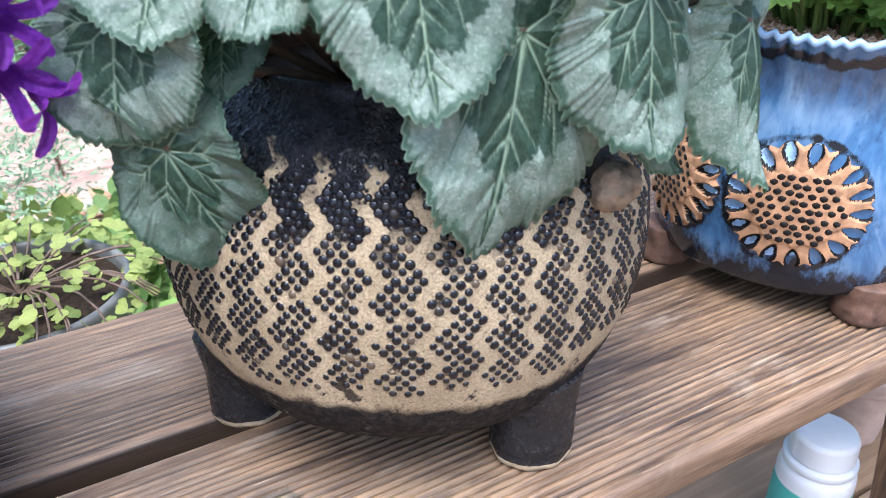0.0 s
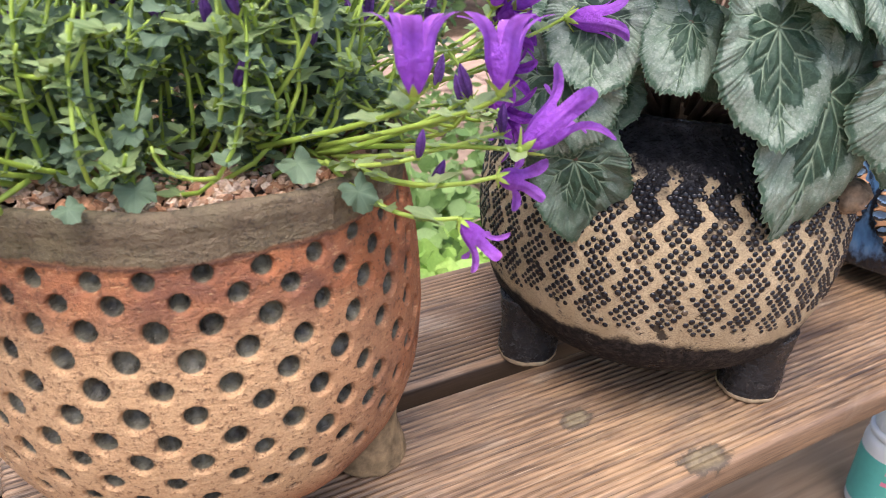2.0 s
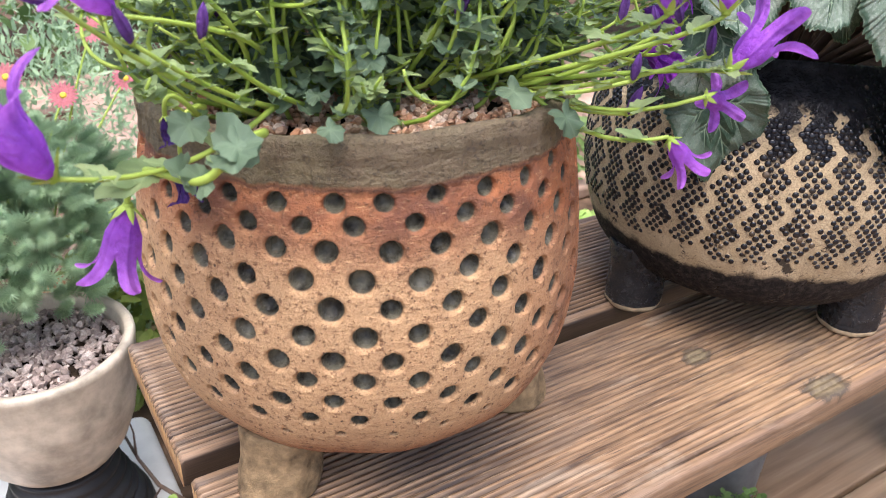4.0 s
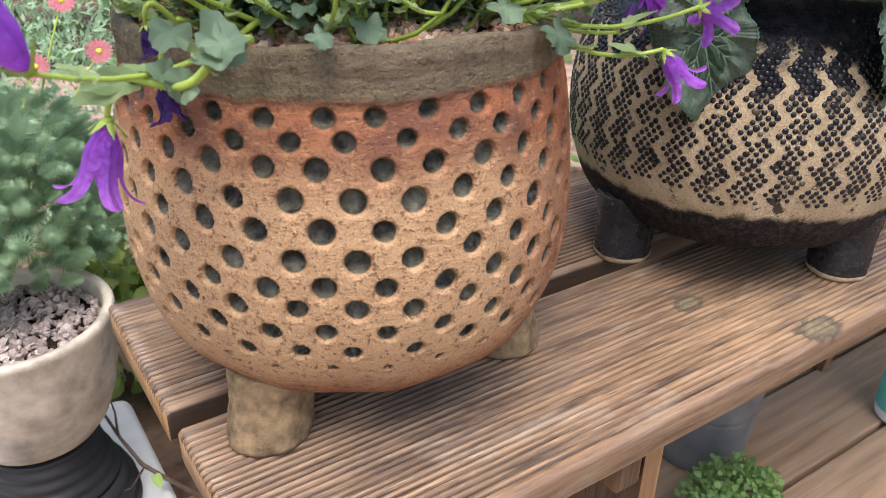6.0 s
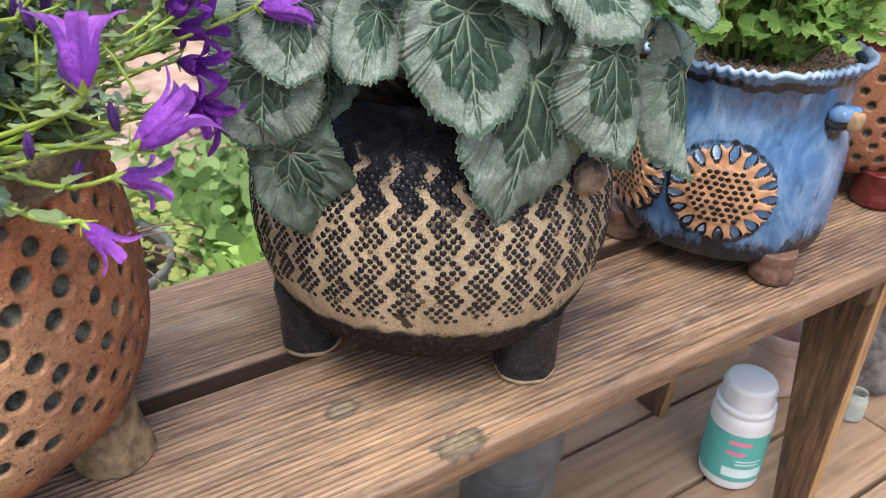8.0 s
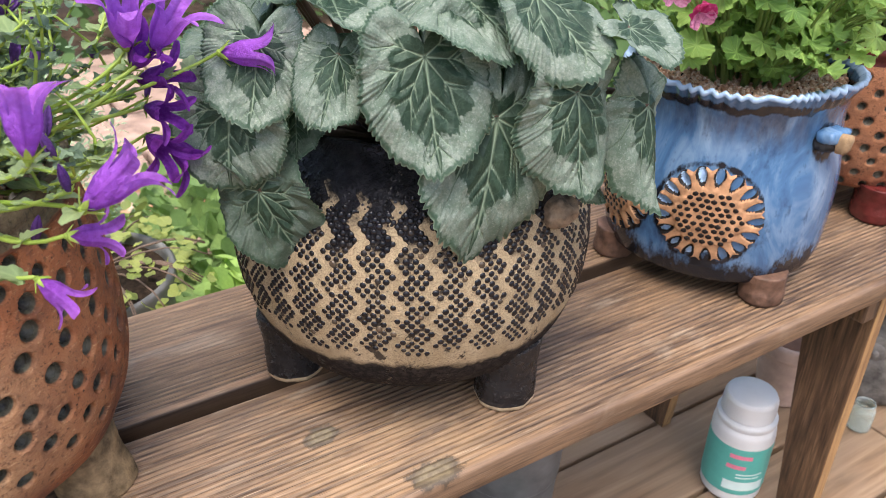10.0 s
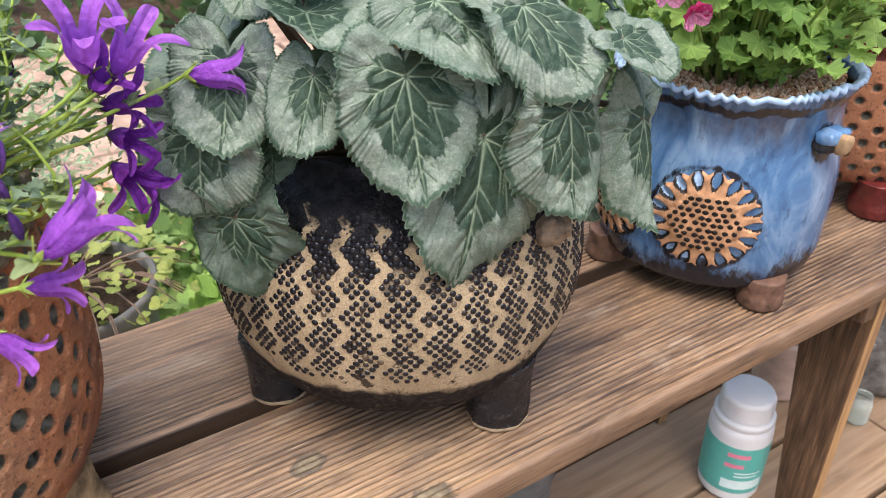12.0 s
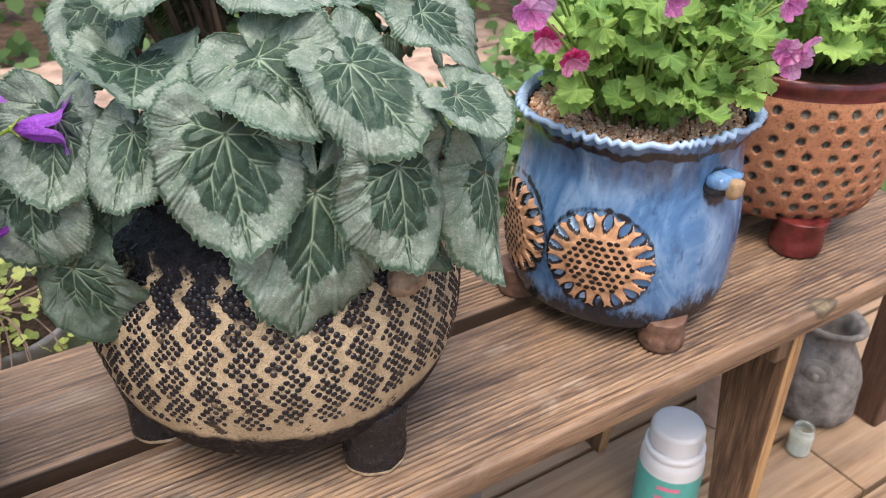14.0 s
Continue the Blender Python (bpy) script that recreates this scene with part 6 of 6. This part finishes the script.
geranium("geranium_plant", RED, 0.550, 340, 0.120, 0.13, [
    ((1.000, 0.060, 0.640), (-0.1, -0.9, 0.3), 0.021, 1), ((1.050, 0.050, 0.622), (0.0, -0.9, 0.3), 0.020, 1), ((0.960, 0.090, 0.650), (-0.2, -0.9, 0.3), 0.020, 1)],
    "green geranium with pale pink flowers in the bowl", 12)


# ---- under and behind the bench ----
def bottle():
    c = (0.889, 0.118)
    b = thing("plastic_bottle", (c[0], c[1], 0.0), "white plastic bottle with teal label on the deck", "bottle")
    T, R, Zz, S, _, _ = turned([(0.001, 0.001), (0.032, 0.001), (0.0360, 0.006), (0.0370, 0.02), (0.0370, 0.100), (0.0362, 0.106), (0.0335, 0.111), (0.0325, 0.1135), (0.0350, 0.1145), (0.0350, 0.1205), (0.0325, 0.1215), (0.0285, 0.1225), (0.0285, 0.132)], 0.002, 64, False)
    solid("body", to_xyz(c, T, R, Zz), grid_faces(*T.shape, True), M_WHITE, b)
    T, R, Zz, S, _, _ = turned([(0.0370, 0.018), (0.0375, 0.0185), (0.0375, 0.090), (0.0370, 0.0905)], 0.004, 64, False)
    lab = solid("label", to_xyz(c, T, R, Zz), grid_faces(*T.shape, True), M_TEAL, b, "teal paper label with unreadable print")
    for z0, z1, a0, a1, m in ((0.076, 0.082, -158, -118, M_PINKINK), (0.060, 0.066, -160, -126, M_PINKINK), (0.026, 0.040, -160, -82, M_PALEINK), (0.051, 0.053, -140, -90, M_PALEINK), (0.046, 0.048, -140, -96, M_PALEINK)):
        ang = np.radians(np.linspace(a0, a1, 14))
        V = np.r_[np.c_[c[0] + 0.0379 * np.cos(ang), c[1] + 0.0379 * np.sin(ang), np.full(14, z0)], np.c_[c[0] + 0.0379 * np.cos(ang), c[1] + 0.0379 * np.sin(ang), np.full(14, z1)]]
        solid("print_bar", V, grid_faces(2, 14), m, lab)
    T, R, Zz, S, _, _ = turned([(0.0300, 0.1230), (0.0308, 0.1240), (0.0302, 0.146), (0.0280, 0.1505), (0.02, 0.1520), (0.00005, 0.1525)], 0.0015, 96, False)
    R = R + 0.0006 * np.sign(np.sin(48 * T)) * (Zz < 0.145)
    solid("cap", to_xyz(c, T, R, Zz), grid_faces(*T.shape, True), M_WHITE, b, "ribbed white screw cap")


bottle()


def vessel(name, c, prof, mat, label, category, around=72, step=0.004, attr=False):
    T, R, Zz, S, _, _ = turned(prof, step, around, False)
    R = R * (1 + 0.006 * np.sin(3 * T + 20 * Zz))
    ob = solid(name, to_xyz(c, T, R, Zz), grid_faces(*T.shape, True), mat)
    return tagged(ob, label, category)


CREAM = (-0.056, 0.468)
slab = part("stone_slab", box(-0.26, 0.047, 0.385, 0.63, 0.0012, 0.058, 0.016, 4), M_PALESTONE, None, "", True)
tagged(slab, "pale stone slab on the deck under the planter", "slab")
stand = thing("plant_stand", (CREAM[0], CREAM[1], 0.058), "round black ribbed stand on the pale slab", "stand")
for piece, prof in (("dish", [(0.001, 0.0585), (0.066, 0.0585), (0.075, 0.066), (0.073, 0.085), (0.064, 0.106), (0.001, 0.107)]), ("collar", [(0.001, 0.1072), (0.061, 0.1072), (0.060, 0.115), (0.052, 0.135), (0.046, 0.160), (0.001, 0.163)])):
    T, R, Zz, S, _, _ = turned(prof, 0.0025, 80, False)
    solid(piece, to_xyz(CREAM, T, R + 0.0014 * np.sin(520 * Zz) * (R > 0.04), Zz), grid_faces(*T.shape, True), M_BLACKPLASTIC, stand)
vessel("planter_bowl", CREAM, [(0.001, 0.1635), (0.043, 0.1635), (0.052, 0.169), (0.064, 0.185), (0.074, 0.210), (0.0805, 0.238), (0.083, 0.262), (0.0855, 0.284), (0.0865, 0.290), (0.084, 0.295), (0.077, 0.293), (0.075, 0.283), (0.074, 0.268)], M_CREAM, "cream crackle-glazed planter bowl with grit", "planter", 96, 0.003)
vessel("potting_soil", CREAM, [(0.001, 0.272), (0.05, 0.272), (0.0755, 0.270)], M_SOIL, "soil filling the cream planter bowl", "soil")
gravel("gravel", CREAM, 0.073, 0.276, 800, 0.0046, M_GRIT2, "greyish pumice grit in the cream planter", "gravel")


def sprigs(centre, z0, radius, height, count, seed):
    """Feathery daisy bush: sprigs of many needle leaves, each sprig a part."""
    rs = np.random.default_rng(seed)
    plant = thing("daisy_bush", (centre[0], centre[1], z0), "feathery blue-green daisy bush with small pink daisies", "plant", "plants in pots")
    made = []
    for v in range(4):
        V, F = [], []
        k = 0
        for i in range(90):
            s = i / 89
            a = i * 2.4
            d = np.array([math.cos(a), math.sin(a), 0.9 - 0.3 * s])
            ln = 0.50 * (1 - 0.55 * s)
            for q, w in ((0.0, 1), (0.5, 0.7), (-0.5, 0.7)):
                e = np.array([math.cos(a + q), math.sin(a + q), d[2]])
                b = np.array([0, 0, s])
                sd = np.cross(e, (0.2, 0.3, 1))
                sd = sd / np.linalg.norm(sd) * 0.012
                V += [b - sd * 0.4, b + sd * 0.4, b + e * ln * w * 0.6 + sd, b + e * ln * w * 0.6 - sd, b + e * ln * w]
                F += [(k, k + 1, k + 2, k + 3), (k + 3, k + 2, k + 4)]
                k += 5
        made.append(leaf_mesh("sprig", (np.array(V), F, np.zeros((len(V), 3))), M_SEDUM))
    for k in range(count):
        a, r = rs.uniform(0, 6.28), radius * math.sqrt(rs.random())
        z = z0 + 0.02 + height * rs.uniform(0.2, 1.0) * (1.1 - 0.6 * r / radius)
        placed("sprig", made[k % 4], Matrix.Translation((centre[0] + r * math.cos(a), centre[1] + r * math.sin(a), z - 0.03)) @ point_along((0.9 * math.cos(a) * r / radius + rs.normal(0, 0.45), 0.9 * math.sin(a) * r / radius - 0.35 + rs.normal(0, 0.45), 0.6)) @ Matrix.Rotation(rs.uniform(0, 6), 4, "Z") @ Matrix.Scale(rs.uniform(0.017, 0.032), 4), plant)
    V, F = tube(bend((centre[0], centre[1], z0), (centre[0], centre[1] + 0.01, z0 + 0.12), (0.01, 0, 0), 6), (0.007, 0.004), 8)
    solid("trunk", V, F, M_CYC_STEM, plant)
    for p in ((0.030, 0.660, 0.452), (-0.018, 0.650, 0.480), (0.070, 0.680, 0.510), (0.10, 0.70, 0.45)):
        out = []
        for i in range(19):
            a = 2 * np.pi * i / 19
            s = np.linspace(0.25, 1, 4)
            w = 0.125 * np.sin(np.pi * (0.2 + 0.62 * (s - 0.25) / 0.75))
            L = np.stack([np.c_[s * np.cos(a) - w * np.sin(a), s * np.sin(a) + w * np.cos(a), 0.1 * s], np.c_[s * np.cos(a) + w * np.sin(a), s * np.sin(a) - w * np.cos(a), 0.1 * s]], 1).reshape(-1, 3)
            out.append((L, grid_faces(4, 2)))
        fv, ff = join(out)
        m = Matrix.Translation(p) @ point_along((-0.15, -0.75, 0.6)) @ Matrix.Scale(0.0145, 4)
        f = placed("daisy", leaf_mesh("daisy", (fv, ff, np.tile((0.6, 0, 0), (len(fv), 1))), M_PEACH), m, plant, "pink daisy with yellow eye")
        bm = bmesh.new()
        bmesh.ops.create_icosphere(bm, subdivisions=2, radius=0.24, matrix=Matrix.Translation((0, 0, 0.06)) @ Matrix.Diagonal((1, 1, 0.5, 1)))
        part("eye", bm, M_YOLK, f, "yellow eye", True)
        V, F = tube(bend((centre[0] + 0.5 * (p[0] - centre[0]), centre[1] + 0.5 * (p[1] - centre[1]), z0 + 0.05), np.array(p) - (0, 0, 0.001), (0, 0, 0.01), 6), (0.0015, 0.001), 5)
        solid("stem", V, F, M_BELLSTEM, plant)


M_YOLK = plain_material("yellow_eye", (0.80, 0.52, 0.06), 0.6, 0.2, 300.0, 0.3, 0.4)
sprigs((-0.080, 0.585), 0.285, 0.140, 0.23, 850, 4)


def twig():
    t = thing("dry_twig", (0.01, 0.46, 0.058), "thin dark dry twig with one green leaf", "twig")
    for pts, r in (([(-0.004, 0.590, 0.125), (0.004, 0.53, 0.120), (0.010, 0.475, 0.118), (0.022, 0.452, 0.095), (0.045, 0.445, 0.066), (0.085, 0.43, 0.020), (0.11, 0.42, 0.003)], (0.0012, 0.0022, 0.0028)),
                   ([(0.009, 0.48, 0.118), (0.012, 0.49, 0.140), (0.010, 0.50, 0.160)], (0.0015, 0.0007)), ([(0.024, 0.452, 0.092), (0.004, 0.430, 0.090), (-0.006, 0.425, 0.096)], (0.0012, 0.0006)), ([(0.004, 0.53, 0.120), (0.015, 0.545, 0.14)], (0.0013, 0.0006))):
        V, F = tube(np.array(pts), r, 6)
        solid("twig_stem", V, F, M_CYC_STEM, t)
    lf = leaf_mesh("leaf", polar_leaf(shaped([(0, 1.0), (30, 0.6), (80, 0.42), (140, 0.40), (180, 0.3)]), 5, 36, [0.0], 0.2, 0.04, 3, 0.1, 4, 0.04), M_GERLEAF)
    placed("leaf", lf, Matrix.Translation((0.030, 0.436, 0.086)) @ frame_from((0.1, -0.5, -0.7), (0, -0.8, 0.5)) @ Matrix.Scale(0.012, 4), t)


twig()

JENNY = (0.245, 0.520)
vessel("nursery_pot", JENNY, [(0.001, -0.05), (0.07, -0.05), (0.074, -0.04), (0.092, 0.275), (0.098, 0.280), (0.099, 0.296), (0.096, 0.300), (0.091, 0.298), (0.089, 0.280)], M_GREYPLASTIC, "pale grey nursery pot standing behind the bench", "pot")
vessel("potting_soil", JENNY, [(0.001, 0.288), (0.05, 0.288), (0.0895, 0.286)], M_SOIL, "soil filling the grey nursery pot", "soil")


def creeper(centre, z, radius, count, seed):
    rs = np.random.default_rng(seed)
    plant = thing("creeping_plant", (centre[0], centre[1], z), "golden-green creeping plant with small round leaves", "plant", "plants in pots")
    disc = shaped([(0, 0.55), (60, 0.52), (120, 0.5), (160, 0.42), (180, 0.25)])
    meshes = [leaf_mesh("leaf", polar_leaf(disc, 4, 28, [0.0], 0.2, 0.05, 3, 0.1, k, 0.05), M_JENNY) for k in range(3)]
    for k in range(count):
        a, r = rs.uniform(0, 6.28), radius * math.sqrt(rs.random())
        p = (centre[0] + r * math.cos(a), centre[1] + r * math.sin(a), z + rs.uniform(0.0, 0.045) - max(0, r - 0.095) * 0.9)
        placed("leaf", meshes[k % 3], Matrix.Translation(p) @ frame_from((rs.normal(), rs.normal(), rs.normal(0, 0.3)), (rs.normal(0, 0.35), rs.normal(0, 0.35) - 0.3, 1)) @ Matrix.Scale(rs.uniform(0.009, 0.016), 4), plant)
    for k in range(26):
        a = rs.uniform(0, 6.28)
        V, F = tube(bend((centre[0], centre[1], z), (centre[0] + radius * math.cos(a), centre[1] + radius * math.sin(a), z + 0.01), (0.01, 0, 0.02), 6), (0.0012, 0.0008), 5)
        solid("stem", V, F, M_CYC_STEM, plant)


creeper(JENNY, 0.292, 0.135, 290, 8)

GREYPOT = (0.620, 0.230)
vessel("metal_bucket", GREYPOT, [(0.001, 0.0), (0.052, 0.0), (0.055, 0.004), (0.0585, 0.075), (0.0575, 0.078), (0.0605, 0.082), (0.0640, 0.182), (0.0670, 0.186), (0.0650, 0.190), (0.0620, 0.187), (0.057, 0.08), (0.050, 0.02), (0.001, 0.019)], M_GREYPLASTIC, "small grey galvanised bucket under the bench", "bucket", 80, 0.002)
bush("herb_clump", (0.548, 0.125, 0.030), (0.066, 0.046, 0.042), 2200, 0.0065, M_HEDGE, "small dark green herb clump growing by the deck", "plant", 31)
M_GREYSTONE = plain_material("grey_stoneware", (0.17, 0.155, 0.14), 0.75, 0.6, 45.0, 0.3, 0.8)
M_POST = wood_material("dark_post_wood", (0.13, 0.065, 0.04), (0.085, 0.042, 0.026), (0.04, 0.02, 0.013), (), False, True)


def stone_vase(c):
    v = thing("stone_vase", (c[0], c[1], 0.0), "grey carved stoneware vase on the deck", "vase")
    T, R, Zz, S, _, _ = turned([(0.001, 0.0005), (0.046, 0.0005), (0.053, 0.008), (0.057, 0.04), (0.053, 0.08), (0.040, 0.112), (0.033, 0.126), (0.034, 0.138), (0.040, 0.148)], 0.0022, 96)
    R = R * (1 + 0.035 * np.sin(3 * T) + 0.02 * np.sin(9 * T + 60 * Zz) * (Zz < 0.07))
    solid("body", to_xyz(c, T, R, Zz), grid_faces(*T.shape, True), M_GREYSTONE, v)
    T, R, Zz, S, _, _ = turned([(0.040, 0.146), (0.044, 0.150), (0.042, 0.156), (0.036, 0.154), (0.030, 0.138), (0.026, 0.11), (0.001, 0.10)], 0.002, 72)
    solid("rim", to_xyz(c, T, R * (1 + 0.035 * np.sin(3 * T)), Zz), grid_faces(*T.shape, True), M_GREYSTONE, v, "thick rounded grey rim")
    a = radians(-155)
    for size, out in ((0.022, 0.0), (0.014, 0.004), (0.006, 0.007)):
        bm = bmesh.new()
        bmesh.ops.create_uvsphere(bm, u_segments=28, v_segments=12, radius=1.0)
        bmesh.ops.transform(bm, matrix=Matrix.Translation((c[0] + (0.045 + out) * math.cos(a), c[1] + (0.045 + out) * math.sin(a), 0.092)) @ Matrix.Rotation(a, 4, "Z") @ Matrix.Diagonal((0.006, size, size, 1)), verts=bm.verts[:])
        part("carved_boss", bm, M_GREYSTONE, v, "", True)


stone_vase((1.212, 0.150))
M_PALECLAY = plain_material("pale_pink_clay", (0.50, 0.36, 0.29), 0.8, 0.2, 40.0, 0.3, 0.4)
vessel("clay_pot", (1.085, 0.200), [(0.001, 0.0005), (0.030, 0.0005), (0.033, 0.004), (0.044, 0.085), (0.049, 0.087), (0.051, 0.108), (0.048, 0.112), (0.044, 0.110), (0.030, 0.02), (0.001, 0.018)], M_PALECLAY, "pale pink clay pot standing under the bench", "pot", 64, 0.003)


def dry_leaf():
    m = leafy_material("dry_leaf", (0.045, 0.035, 0.018), (0.12, 0.085, 0.04), 0.8, 0.05)
    for p, d, s in (((0.975, 0.085, 0.004), (0.6, 0.3, 0.12), 0.032), ((0.800, 0.06, 0.003), (-0.5, 0.5, 0.1), 0.018), ((0.93, 0.03, 0.003), (0.2, -0.8, 0.15), 0.014)):
        V, F, A = polar_leaf(shaped([(0, 1.0), (30, 0.6), (80, 0.40), (140, 0.38), (180, 0.3)]), 8, 48, [0.0, 0.7, -0.7], 0.9, 0.12, 4, 0.2, 3, 0.04)
        ob = solid("dry_leaf", V * s, F, m, None, "", True, A, "leaf")
        ob.matrix_basis = Matrix.Translation(p) @ frame_from(d, (0.1, -0.1, 1))
        tagged(ob, "curled dry brown leaf lying on the deck", "leaf", "fallen leaves")


dry_leaf()


def glass_material():
    m, nt, b = material("greenish_glass", 0.08, 0.0, 0.5)
    put(nt, b.inputs["Base Color"], (0.85, 0.93, 0.88)), put(nt, b.inputs["Transmission Weight"], 0.75)
    return m


M_GLASS = glass_material()
vessel("glass_jar", (1.122, 0.098), [(0.001, 0.0005), (0.0135, 0.0005), (0.0155, 0.003), (0.0155, 0.034), (0.0130, 0.039), (0.0130, 0.045), (0.0115, 0.045), (0.0115, 0.039), (0.0138, 0.033), (0.0138, 0.004), (0.001, 0.003)], M_GLASS, "small clear glass jar standing on the deck", "jar", 48, 0.002)
post = thing("wooden_post", (1.29, 0.09, 0.0), "dark brown square wooden post on the deck", "post")
part("shaft", box(1.252, 1.302, 0.070, 0.120, 0.0, 0.36, 0.003), M_POST, post)
bush("low_shrub", (0.50, 0.80, 0.05), (0.32, 0.20, 0.19), 2400, 0.030, M_HEDGE, "low green shrub growing in soil behind bench", "shrub", 51)
bush("low_shrub", (0.05, 0.95, 0.22), (0.35, 0.22, 0.32), 11000, 0.014, M_SEDUM, "feathery blue-green shrub growing behind the bench", "shrub", 52, 6.0)
bush("low_shrub", (1.38, 0.75, 0.18), (0.35, 0.25, 0.28), 3000, 0.028, M_HEDGE, "leafy green shrub growing behind the bench", "shrub", 53)
bush("low_shrub", (-0.55, 0.9, 0.15), (0.35, 0.3, 0.3), 2600, 0.028, M_HEDGE, "leafy green shrub at the garden edge", "shrub", 54)
bush("low_shrub", (0.45, 0.50, 0.16), (0.10, 0.10, 0.10), 420, 0.034, M_GERLEAF, "fresh green young shrub growing behind the bench", "shrub", 55)
bush("far_hedge", (0.2, 2.9, 0.3), (2.4, 0.5, 0.9), 7500, 0.05, M_HEDGE, "far green garden hedge in soft shade", "hedge", 56)
bush("far_hedge", (2.4, 1.4, 0.3), (0.7, 1.2, 0.8), 4500, 0.05, M_HEDGE, "far green hedge closing the garden side", "hedge", 57)
bush("low_shrub", (0.20, 0.80, 0.10), (0.22, 0.14, 0.16), 1500, 0.022, M_JENNY, "golden-green low shrub growing behind the bench", "shrub", 58)
bush("low_shrub", (0.62, 0.62, 0.05), (0.20, 0.14, 0.14), 1300, 0.022, M_GERLEAF, "fresh green ground cover growing behind the bench", "shrub", 59)
gravel("stepping_stones", (0.40, 1.00), 0.42, -0.02, 260, 0.030, M_GRIT, "peach coloured stones lying on garden soil", "stone")

bush("ground_cover", (0.95, 1.35, 0.02), (0.45, 0.32, 0.12), 1300, 0.03, M_HEDGE, "patchy green ground cover on the paving", "plant", 60)


def paving():
    base = thing("pavement", (0.8, 1.6, -0.03), "peach coloured garden paving stones beyond the bench", "pavement", kind="structure")
    m = plain_material("peach_paving", (0.36, 0.25, 0.20), 0.9, 0.45, 16.0, 0.2, 0.5)
    for i in range(6):
        for j in range(5):
            x, y = 0.05 + 0.31 * i + 0.15 * (j % 2), 1.02 + 0.29 * j
            part("paving_stone", box(x, x + 0.30, y, y + 0.28, -0.05, -0.02 + rng.uniform(-0.004, 0.004), 0.006), m, base)


paving()
deck()
